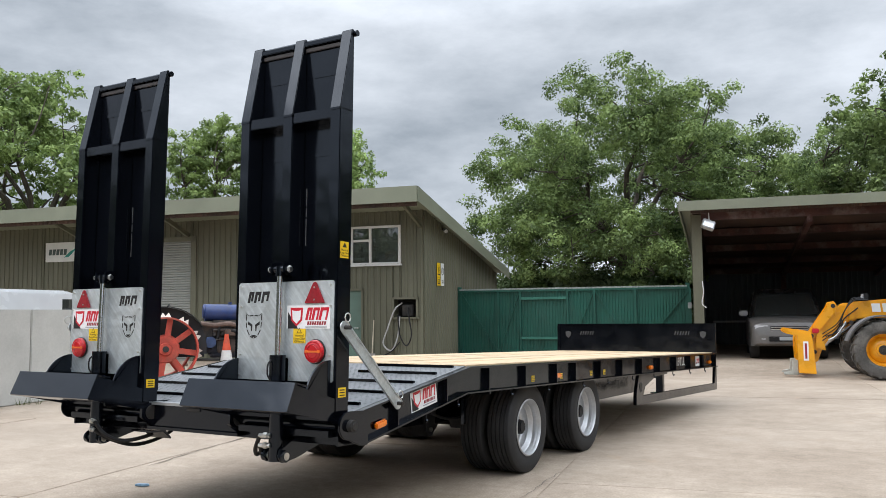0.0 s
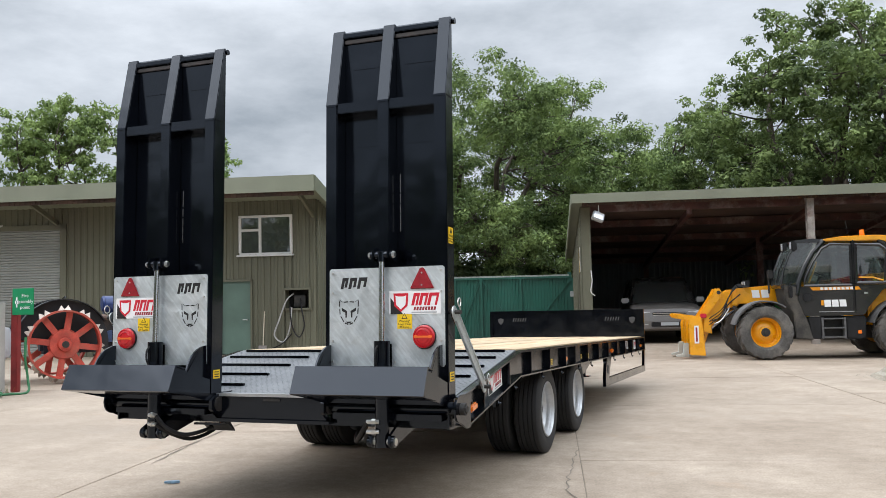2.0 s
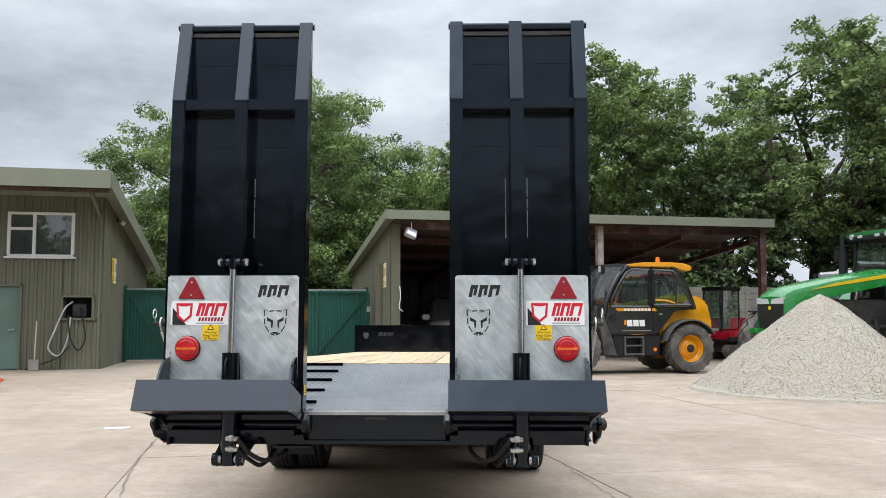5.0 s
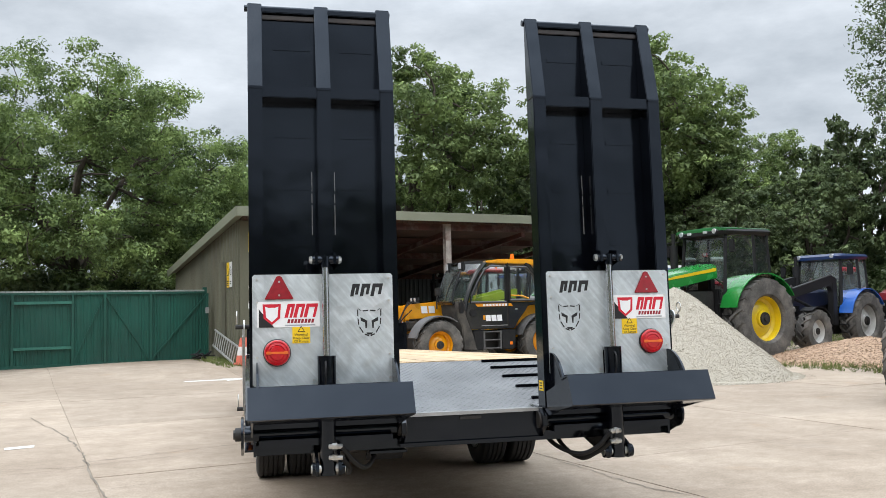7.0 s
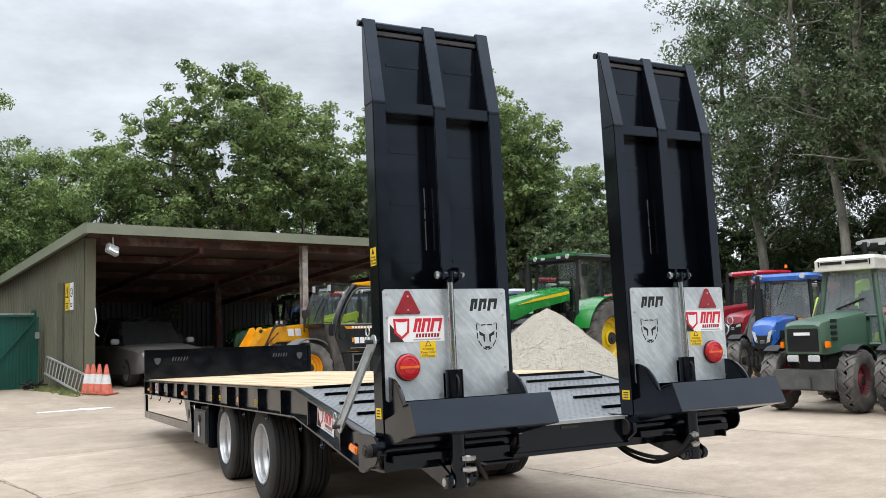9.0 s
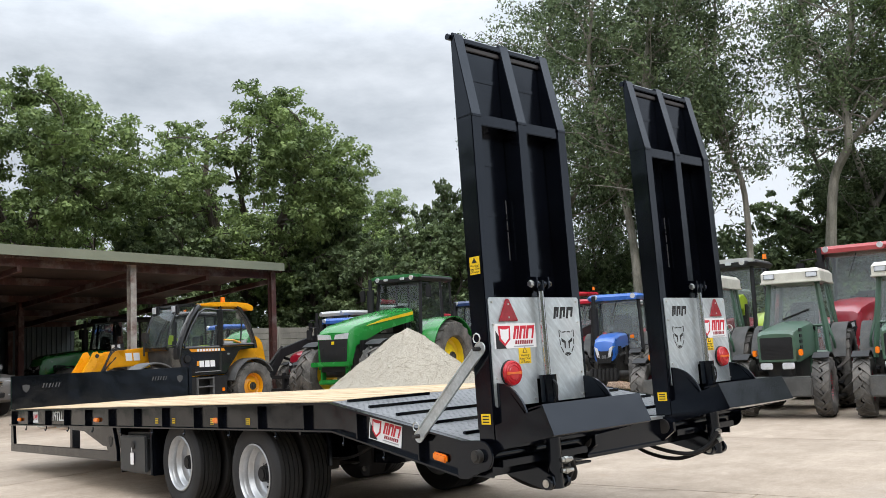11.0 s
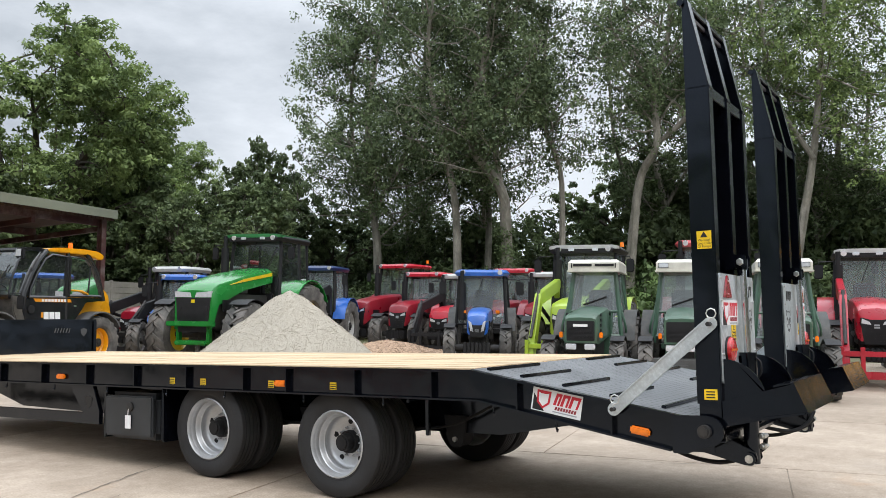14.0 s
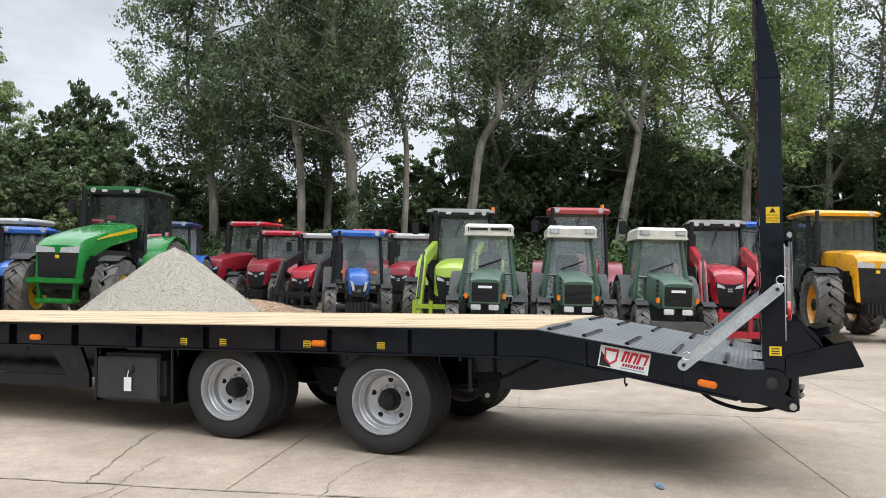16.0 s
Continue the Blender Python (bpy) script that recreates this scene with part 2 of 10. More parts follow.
BLACK.node_tree.nodes["Principled BSDF"].inputs["Specular Tint"].default_value = (0.72, 0.84, 1.0, 1.0)   # blue-black enamel
BOX_PLASTIC = mat("dark_grey_box_plastic", (0.032, 0.035, 0.038), rough=0.42, vary=0.2, scale=5, fine=220, bump=0.06, spec=0.4)
AXLE_GREY = mat("grey_cast_iron", (0.075, 0.075, 0.072), rough=0.7, vary=0.3, scale=4, stain=(0.16, 0.13, 0.1), stain_amount=0.6)
BLACK_MATT = mat("matt_black_plastic", (0.014, 0.014, 0.015), rough=0.55, vary=0.25, scale=6, fine=200, bump=0.06, spec=0.28)
DARK = mat("greasy_dark_metal", (0.02, 0.019, 0.018), rough=0.6, vary=0.5, scale=7, fine=60, bump=0.15, stain=(0.08, 0.06, 0.045), stain_amount=0.5)
ZINC = galvanised()
CHROME = mat("polished_rod_steel", (0.62, 0.63, 0.64), rough=0.2, metal=1.0, vary=0.06, bump=0)
BOLT = mat("zinc_plated_bolt", (0.6, 0.6, 0.58), rough=0.35, metal=1.0, vary=0.15, scale=30, bump=0.05)
RIM = mat("silver_rim_paint", (0.52, 0.53, 0.54), rough=0.38, metal=0.55, vary=0.14, scale=6, fine=60, bump=0.03, stain=(0.22, 0.2, 0.18), stain_amount=0.35)
RUBBER = mat("road_tyre_rubber", (0.019, 0.019, 0.02), rough=0.72, vary=0.3, scale=5, fine=80, bump=0.12)
RUBBER_DUSTY = mat("dusty_tractor_tyre_rubber", (0.095, 0.090, 0.083), rough=0.9, vary=0.4, scale=4, fine=30, bump=0.2, stain=(0.21, 0.19, 0.168), stain_amount=0.8)
PLANK = mat("new_softwood_plank", (0.58, 0.43, 0.265), rough=0.62, vary=0.26, scale=2.2, fine=30, bump=0.12, stretch=(14, 0.6, 14), rand=0.12, stain=(0.36, 0.22, 0.10), stain_amount=0.45)
CHEQUER = mat("painted_chequer_plate", (0.17, 0.175, 0.18), rough=0.42, metal=0.25, vary=0.2, scale=3, fine=90, bump=0.05, stain=(0.3, 0.3, 0.3), stain_amount=0.3)
WHITE_VINYL = mat("white_vinyl", (0.78, 0.78, 0.78), rough=0.35, vary=0.03, bump=0)
RED_VINYL = mat("red_vinyl", (0.55, 0.012, 0.03), rough=0.35, vary=0.05, bump=0)
BLACK_VINYL = mat("black_vinyl", (0.008, 0.008, 0.009), rough=0.45, vary=0.05, bump=0)
GREY_VINYL = mat("grey_vinyl", (0.35, 0.37, 0.38), rough=0.45, vary=0.05, bump=0)
YELLOW_VINYL = mat("yellow_vinyl", (0.80, 0.52, 0.01), rough=0.4, vary=0.05, bump=0)
GREEN_VINYL = mat("green_vinyl", (0.0, 0.22, 0.08), rough=0.4, vary=0.05, bump=0)
ORANGE_LENS = mat("orange_lens", (0.85, 0.2, 0.005), rough=0.18, vary=0.1, scale=30, bump=0.1, coat=0.5)
RED_LENS = mat("red_lens", (0.5, 0.006, 0.012), rough=0.15, vary=0.15, scale=30, fine=120, bump=0.25, coat=0.6)
CLEAR_LENS = mat("clear_headlamp_lens", (0.75, 0.77, 0.8), rough=0.12, metal=0.4, vary=0.1, scale=20, bump=0.1)
OLIVE = mat("olive_cladding_paint", (0.125, 0.125, 0.085), rough=0.55, vary=0.16, scale=0.7, fine=40, bump=0.04, stain=(0.10, 0.085, 0.06), stain_amount=0.45, stretch=(1, 1, 0.35))
OLIVE_LIGHT = mat("faded_olive_fascia_paint", (0.20, 0.215, 0.155), rough=0.5, vary=0.12, scale=0.8, fine=40, bump=0.03, stain=(0.16, 0.15, 0.12), stain_amount=0.4)
GATE_GREEN = mat("green_gate_paint", (0.0045, 0.073, 0.051), rough=0.5, vary=0.2, scale=1.2, fine=40, bump=0.04, stain=(0.024, 0.07, 0.056), stain_amount=0.4)
SHUTTER_GREY = mat("grey_shutter_paint", (0.30, 0.31, 0.29), rough=0.45, vary=0.12, scale=1, fine=40, bump=0.03)
# rust brown, its base also darkened to give the shade under the roof
TIN_UNDER = mat("rust_stained_shaded_roof_underside", (0.085, 0.05, 0.036), rough=0.8, vary=0.35, scale=1.2, fine=30, bump=0.08, stain=(0.03, 0.022, 0.018), stain_amount=0.8)
# rear wall sheeting; the open shed's shade is put into this dark colour
SHED_SHADE = mat("shaded_shed_sheeting", (0.055, 0.066, 0.070), rough=0.6, vary=0.25, scale=0.8, fine=30, bump=0.05, stain=(0.05, 0.035, 0.03), stain_amount=0.5)
RUST_STEEL = mat("red_oxide_steel", (0.07, 0.025, 0.02), rough=0.7, vary=0.35, scale=3, fine=30, bump=0.1, stain=(0.25, 0.22, 0.2), stain_amount=0.6)
PEEL_STEEL = mat("peeling_painted_steel", (0.34, 0.31, 0.28), rough=0.65, vary=0.25, scale=4, fine=30, bump=0.12, stain=(0.12, 0.04, 0.03), stain_amount=0.9)
WHITE_UPVC = mat("white_plastic_frame", (0.72, 0.72, 0.70), rough=0.35, vary=0.06, bump=0)
CONCRETE_WALL = mat("pale_rendered_block", (0.47, 0.46, 0.43), rough=0.85, vary=0.12, scale=1.5, fine=30, bump=0.12, stain=(0.30, 0.28, 0.25), stain_amount=0.4)
GLASS = glass_mat("cab_glass")
CLEAR_GLASS = glass_mat("clean_cab_glass", (0.66, 0.76, 0.73), 0.8, 0.03, 1.7)
WINDOW_GLASS = glass_mat("window_glass", (0.62, 0.66, 0.66), 0.75, 0.08, 2.3)
# a thicker film paints the pale sky reflection on these old panes
SKY_HAZE_GLASS = glass_mat("old_cab_glass_sky_haze", (0.74, 0.84, 0.80), 0.9, 0.14, 2.4)
DARK_GLASS = glass_mat("smoked_glass", (0.12, 0.13, 0.13), 0.6, 0.04)


# ---- mesh helpers ----
def box(bm, x0, x1, y0, y1, z0, z1, bevel=0.0, m=None):
    r = bmesh.ops.create_cube(bm, size=1.0)
    vs = r["verts"]
    for v in vs:
        v.co = Vector(((x0 + x1) / 2 + v.co.x * (x1 - x0), (y0 + y1) / 2 + v.co.y * (y1 - y0), (z0 + z1) / 2 + v.co.z * (z1 - z0)))
    if m is not None:
        bmesh.ops.transform(bm, matrix=m, verts=vs)
    if bevel:
        es = list({e for v in vs for e in v.link_edges})
        bmesh.ops.bevel(bm, geom=es, offset=bevel, segments=2, affect="EDGES", clamp_overlap=True)
    return bm


def slab(bm, pts, axis, a, b, bevel=0.0):
    """A flat outline pushed along an axis: pts are the other two coordinates, in order (y,z), (x,z) or (x,y)."""
    def at(p, h):
        return {"x": (h, p[0], p[1]), "y": (p[0], h, p[1]), "z": (p[0], p[1], h)}[axis]
    lo = [bm.verts.new(at(p, a)) for p in pts]
    hi = [bm.verts.new(at(p, b)) for p in pts]
    k = len(pts)
    fs = [bm.faces.new(lo), bm.faces.new(hi)]
    for i in range(k):
        fs.append(bm.faces.new((lo[i], lo[(i + 1) % k], hi[(i + 1) % k], hi[i])))
    bmesh.ops.recalc_face_normals(bm, faces=fs)
    if bevel:
        es = list({e for f in fs for e in f.edges})
        bmesh.ops.bevel(bm, geom=es, offset=bevel, segments=2, affect="EDGES", clamp_overlap=True)
    return bm


def rod(bm, p, q, r, seg=12, r2=None):
    p, q = Vector(p), Vector(q)
    d = q - p
    g = bmesh.ops.create_cone(bm, cap_ends=True, segments=seg, radius1=r, radius2=r if r2 is None else r2, depth=d.length)
    mt = Matrix.Translation((p + q) / 2) @ d.to_track_quat("Z", "Y").to_matrix().to_4x4()
    bmesh.ops.transform(bm, matrix=mt, verts=g["verts"])
    return bm


def tube(bm, pts, r, seg=8):
    """A bent pipe or hose through the points."""
    pts = [Vector(p) for p in pts]
    rings = []
    for i, p in enumerate(pts):
        d = (pts[min(i + 1, len(pts) - 1)] - pts[max(i - 1, 0)]).normalized()
        qt = d.to_track_quat("Z", "Y")
        rr = r[i] if isinstance(r, (list, tuple)) else r
        rings.append([bm.verts.new(p + qt @ Vector((math.cos(k * 2 * math.pi / seg) * rr, math.sin(k * 2 * math.pi / seg) * rr, 0))) for k in range(seg)])
    for a, b in zip(rings, rings[1:]):
        # keep the rings from twisting
        best = min(range(seg), key=lambda s: sum((a[k].co - b[(k + s) % seg].co).length for k in range(0, seg, 2)))
        b[:] = b[best:] + b[:best]
        for k in range(seg):
            bm.faces.new((a[k], a[(k + 1) % seg], b[(k + 1) % seg], b[k]))
    bm.faces.new(rings[0])
    bm.faces.new(rings[-1])
    bmesh.ops.recalc_face_normals(bm, faces=bm.faces)
    return bm


def curve_pts(ctrl, n=12):
    """Points along a smooth curve through the control points."""
    c = [Vector(p) for p in ctrl]
    c = [c[0] * 2 - c[1]] + c + [c[-1] * 2 - c[-2]]
    out = []
    for i in range(1, len(c) - 2):
        for k in range(n):
            t = k / n
            a, b, d, e = c[i - 1], c[i], c[i + 1], c[i + 2]
            out.append(0.5 * ((2 * b) + (d - a) * t + (2 * a - 5 * b + 4 * d - e) * t * t + (3 * b - a - 3 * d + e) * t ** 3))
    return out + [c[-2]]


def lathe(bm, prof, seg=40, closed=True, m=None):
    """Turns (radius, along) pairs about the x axis."""
    rings = []
    for rad, x in prof:
        rings.append([bm.verts.new((x, math.cos(a) * rad, math.sin(a) * rad)) for a in (2 * math.pi * k / seg for k in range(seg))])
    pairs = list(zip(rings, rings[1:])) + ([(rings[-1], rings[0])] if closed else [])
    fs = []
    for a, b in pairs:
        for k in range(seg):
            fs.append(bm.faces.new((a[k], a[(k + 1) % seg], b[(k + 1) % seg], b[k])))
    bmesh.ops.recalc_face_normals(bm, faces=fs)
    if m is not None:
        bmesh.ops.transform(bm, matrix=m, verts=[v for r in rings for v in r])
    return bm


def mesh_of(name, bm, material, sharp=35):
    me = bpy.data.meshes.new(name)
    for f in bm.faces:
        f.smooth = True
    bm.to_mesh(me)
    bm.free()
    me.set_sharp_from_angle(angle=radians(sharp))
    if material is not None:
        me.materials.append(material)
    return me


def part(name, bm, material, parent, label="", m=None):
    """Links a bmesh (or a mesh made before) as ONE mesh object under a thing or a part."""
    me = bm if isinstance(bm, bpy.types.Mesh) else mesh_of(name, bm, material)
    ob = new(name, me)
    ob.parent = parent
    if m is not None:
        ob.matrix_basis = m
    if label:
        ob["label"] = label
    return ob


def thing(name, label, category, m=None, group="", kind="", bm=None, material=None):
    ob = new(name, mesh_of(name, bm, material) if bm is not None else None)
    if m is not None:
        ob.matrix_basis = m
    return tagged(ob, label, category, group, kind)


def B():
    return bmesh.new()


def words(text, size, material, parent, m, name="lettering", depth=0.001):
    """Letters in the built-in font, as a mesh; m sets them: x along the line, y up, z out of the surface."""
    cu = bpy.data.curves.new("letters", "FONT")
    cu.body, cu.size, cu.extrude, cu.align_x, cu.align_y, cu.resolution_u = text, size, depth, "CENTER", "CENTER", 3
    tmp = bpy.data.objects.new("letters", cu)
    scene.collection.objects.link(tmp)
    bpy.context.view_layer.update()
    me = bpy.data.meshes.new_from_object(tmp.evaluated_get(bpy.context.evaluated_depsgraph_get()))
    bpy.data.objects.remove(tmp)
    bpy.data.curves.remove(cu)
    me.materials.clear()
    me.materials.append(material)
    return part(name, me, None, parent, m=m)


YAW = 13.0   # the yard, its sheds and its rows of machines lie turned to the trailer


def rise(u, v):
    """The concrete climbs a hand's height towards the gates and the shed."""
    def ease(a, b, x):
        k = min(1.0, max(0.0, (x - a) / (b - a)))
        return k * k * (3 - 2 * k)
    return 0.15 * ease(15.4, 18.2, v) * ease(-5.5, 1.0, u) * (1 - ease(8.0, 11.0, u))


def yard(u, v, z=0.0, turn=0.0):
    """A pose in the yard's own axes: u along the shed front, v towards the sheds."""
    return pose(0, 0, 0, 0, 0, YAW) @ pose(u, v, z, 0, 0, turn)

# ---- the yard: ground, sheds, gate, walls ----
DIRT = mat("dark_joint_soil", (0.22, 0.185, 0.145), rough=0.95, vary=0.3, scale=3, fine=30, bump=0.3)
EARTH = mat("rough_earth_and_grass", (0.13, 0.12, 0.065), rough=0.95, vary=0.4, scale=0.6, fine=12, bump=0.3, stain=(0.05, 0.075, 0.02), stain_amount=0.9)

bm = B()
bmesh.ops.create_grid(bm, x_segments=60, y_segments=60, size=1.0)
for v in bm.verts:
    r = 1500 * (abs(v.co.x) ** 3 + abs(v.co.y) ** 3) ** (1 / 3)
    v.co = Vector((v.co.x * 1500 * abs(v.co.x) ** 1.5, v.co.y * 1500 * abs(v.co.y) ** 1.5, -0.03))
thing("ground", "rough earth and thin grass reaching to the horizon", "ground", kind="structure", bm=bm, material=EARTH)


def corrugated(bm, u0, u1, z0, z1, v, step=0.2, depth=0.03, top=None):
    """Box-profile sheeting in the plane v, ribs upright. top(u) gives a slanting upper edge."""
    us, u, k = [], u0, 0
    while u < u1 - 1e-6:
        us += [(u, 0), (u + step * 0.5, 0), (u + step * 0.6, depth), (u + step * 0.9, depth)]
        u += step
    us = [(min(a, u1), d) for a, d in us] + [(u1, 0)]
    fr = [[bm.verts.new((a, v - d, z)) for z in (z0, (top(a) if top else z1))] for a, d in us]
    bk = [[bm.verts.new((a, v + 0.03, z)) for z in (z0, (top(a) if top else z1))] for a, d in (us[0], us[-1])]
    for a, b in zip(fr, fr[1:]):
        if (a[0].co - b[0].co).length > 1e-6:
            bm.faces.new((a[0], b[0], b[1], a[1]))
    bm.faces.new((bk[0][0], bk[0][1], bk[1][1], bk[1][0]))
    return bm


# workshop: a mono-pitch building clad in olive sheeting
workshop = thing("workshop_building", "long olive green sheet-clad workshop with a deep overhanging roof", "building", m=yard(0, 0))
WU0, WU1, WV = -34.0, -4.85, 18.7
# front wall is cut round the window, the door and the hatch
for a, b, z0, z1 in ((WU0, -18.7, 0, 4.9), (-18.7, -16.6, 0, 4.9), (-12.75, -7.78, 0, 4.9), (-7.78, -7.22, 2.18, 4.9), (-7.22, -6.84, 2.18, 2.92), (-7.22, -5.58, 4.08, 4.9), (-6.84, -5.82, 0, 2.92),
                     (-5.82, -5.58, 1.88, 2.92), (-5.58, -5.08, 1.88, 4.9), (-5.82, -5.08, 0, 1.32), (-5.08, WU1, 0, 4.9), (-16.6, -12.75, 3.86, 4.9)):
    part("front_wall_sheet", corrugated(B(), a, b, z0, z1, WV), OLIVE, workshop)
bm = B()
corrugated(bm, 0, 8.3, 0, 4.4, 0, top=lambda a: 4.62 - a * 0.2)
part("side_wall", bm, OLIVE, workshop, m=pose(WU1, WV, 0, 0, 0, 90))
bm = B()
box(bm, WU0, WU1 + 0.02, 26.97, 27.05, 0, 2.95)
box(bm, WU0, WU0 + 0.08, WV, 27, 0, 3.0)
part("rear_wall", bm, OLIVE, workshop)
bm = B()
slab(bm, [(16.96, 4.80), (16.96, 4.92), (27.4, 3.08), (27.4, 2.98)], "x", WU0 - 0.3, WU1 + 0.40)
part("roof", bm, OLIVE_LIGHT, workshop)
bm = B()
box(bm, WU0 - 0.3, WU1 + 0.42, 16.90, 16.955, 4.50, 4.94)
part("fascia", bm, OLIVE_LIGHT, workshop)
bm = B()
slab(bm, [(16.96, 4.52), (16.96, 4.94), (27.4, 3.10), (27.4, 2.76)], "x", WU1 + 0.405, WU1 + 0.44)
part("barge_board", bm, OLIVE_LIGHT, workshop)
bm = B()   # corrugated soffit edge under the fascia
corrugated(bm, WU0, WU1 + 0.38, 4.40, 4.52, 17.02, step=0.16, depth=0.02)
part("roof_sheet_edge", bm, TIN_UNDER, workshop)
for u in (-4.95, -8.95, -12.9, -17.0, -21.5):
    bm = B()
    slab(bm, [(WV - 0.03, 3.95), (WV - 0.03, 4.10), (17.1, 4.62), (17.1, 4.48)], "x", u - 0.04, u + 0.04)
    part("roof_brace", bm, OLIVE, workshop)
# roller shutter
shutter = part("roller_shutter", slab(B(), [(-16.6, 0), (-12.75, 0), (-12.75, 0.06), (-16.6, 0.06)], "y", WV + 0.05, WV + 0.09), SHUTTER_GREY, workshop, "closed grey steel roller shutter")
bm = B()
z = 0.06
while z < 3.84:
    slab(bm, [(WV + 0.06, z), (WV + 0.03, z + 0.02), (WV + 0.03, z + 0.06), (WV + 0.06, z + 0.078)], "x", -16.6, -12.75)
    z += 0.08
part("slats", bm, SHUTTER_GREY, shutter)
bm = B()
for a, b, z0, z1 in ((-16.75, -16.55, 0, 4.0), (-12.8, -12.6, 0, 4.0), (-16.75, -12.6, 3.84, 4.0)):
    box(bm, a, b, WV - 0.07, WV - 0.035, z0, z1)
part("shutter_frame", bm, OLIVE, workshop)
# upstairs window
win = part("window", box(B(), -7.19, -5.60, WV - 0.03, WV + 0.02, 2.91, 2.97), WHITE_UPVC, workshop, "white framed office window with opening lights")
bm = B()
for a, b, z0, z1 in ((-7.21, -5.58, 4.0, 4.07), (-7.21, -7.13, 2.97, 4.0), (-5.66, -5.58, 2.97, 4.0), (-6.60, -6.52, 2.97, 4.0), (-7.13, -6.60, 3.60, 3.67)):
    box(bm, a, b, WV - 0.05, WV + 0.03, z0, z1, 0.008)
part("window_frame", bm, WHITE_UPVC, win)
bm = B()
box(bm, -7.26, -5.53, WV - 0.11, WV - 0.035, 2.86, 2.91, 0.01)
part("window_sill", bm, WHITE_UPVC, win)
for a, b, z0, z1 in ((-7.13, -6.60, 2.97, 3.60), (-7.13, -6.60, 3.67, 4.0), (-6.52, -5.66, 2.97, 4.0)):
    part("pane", box(B(), a, b, WV - 0.01, WV - 0.004, z0, z1), WINDOW_GLASS, win)
bm = B()   # dim room behind the window
box(bm, -8.2, -5.0, WV + 1.6, WV + 1.65, 2.6, 4.3)
part("room_wall", bm, mat("dim_plaster", (0.32, 0.29, 0.25), rough=0.9), workshop)
bm = B()
box(bm, -6.3, -5.75, WV + 0.5, WV + 0.9, 2.6, 3.35, 0.03)
part("stored_box", bm, mat("cardboard", (0.38, 0.22, 0.10), rough=0.85), workshop)
# side door
door = part("door", box(B(), -7.74, -6.86, WV + 0.0, WV + 0.045, 0.02, 2.14), mat("faded_green_door", (0.095, 0.155, 0.125), rough=0.55, vary=0.2, scale=1.2), workshop, "closed faded green steel door")
bm = B()
for a, b, z0, z1 in ((-7.80, -7.74, 0, 2.2), (-6.86, -6.80, 0, 2.2), (-7.8, -6.8, 2.14, 2.2)):
    box(bm, a, b, WV - 0.06, WV + 0.04, z0, z1)
part("door_frame", bm, OLIVE, door)
bm = B()
rod(bm, (-6.97, WV - 0.05, 1.02), (-6.97, WV, 1.02), 0.02)
rod(bm, (-6.97, WV - 0.05, 1.02), (-7.09, WV - 0.05, 1.02), 0.012)
part("handle", bm, BOLT, door)
# fuel hatch with its hoses
# the back plate is near black: the recess's shade is in its colour
hatch = part("fuel_hatch", slab(B(), [(-5.82, 1.32), (-5.08, 1.32), (-5.08, 1.88), (-5.82, 1.88)], "y", WV + 0.32, WV + 0.36), mat("recess_shade", (0.01, 0.01, 0.01), rough=0.9), workshop, "dark recess with fuel hoses")
bm = B()
for a, b, z0, z1 in ((-5.86, -5.80, 1.28, 1.92), (-5.10, -5.04, 1.28, 1.92), (-5.86, -5.04, 1.86, 1.92), (-5.90, -5.0, 1.27, 1.33)):
    box(bm, a, b, WV - 0.07, WV + 0.33, z0, z1)
part("hatch_frame", bm, OLIVE, hatch)
bm = B()
box(bm, -5.6, -5.25, WV + 0.1, WV + 0.3, 1.36, 1.7, 0.02)
part("pump", bm, DARK, hatch)
part("hose", tube(B(), curve_pts([(-5.6, WV + 0.1, 1.75), (-5.75, WV - 0.12, 1.55), (-5.98, WV - 0.16, 0.95), (-6.1, WV - 0.16, 0.55), (-5.85, WV - 0.14, 0.36), (-5.66, WV - 0.12, 0.75), (-5.6, WV - 0.1, 1.35)]), 0.022), mat("pale_grey_hose", (0.4, 0.4, 0.4), rough=0.5), hatch)
part("hose", tube(B(), curve_pts([(-5.4, WV + 0.1, 1.6), (-5.3, WV - 0.12, 1.3), (-5.22, WV - 0.15, 0.8), (-5.38, WV - 0.15, 0.5), (-5.58, WV - 0.14, 0.8), (-5.66, WV - 0.1, 1.4)]), 0.02), BLACK_MATT, hatch)
part("hose", tube(B(), curve_pts([(-5.6, WV - 0.1, 0.6), (-5.9, WV - 0.16, 0.3), (-6.4, WV - 0.2, 0.1), (-6.6, WV - 0.25, 0.03)]), 0.018), BLACK_MATT, hatch)
# wall lamps
for u, z in ((-8.2, 4.02), (-14.9, 4.02)):
    lamp = part("security_lamp", box(B(), u - 0.13, u + 0.13, WV - 0.20, WV - 0.06, z - 0.06, z + 0.06, 0.015), mat("white_lamp_housing", (0.6, 0.6, 0.58), rough=0.4), workshop)
    bm = B()
    rod(bm, (u + 0.2, WV - 0.05, z), (u + 0.2, WV - 0.13, z - 0.03), 0.03)
    part("sensor", bm, WHITE_UPVC, lamp)
bm = B()
box(bm, -10.5, -10.38, WV - 0.12, WV - 0.03, 2.2, 2.3, 0.01)
box(bm, -10.47, -10.41, WV - 0.08, WV - 0.03, 2.1, 2.2)
part("switch_box", bm, mat("grey_plastic", (0.22, 0.22, 0.2), rough=0.5), workshop)
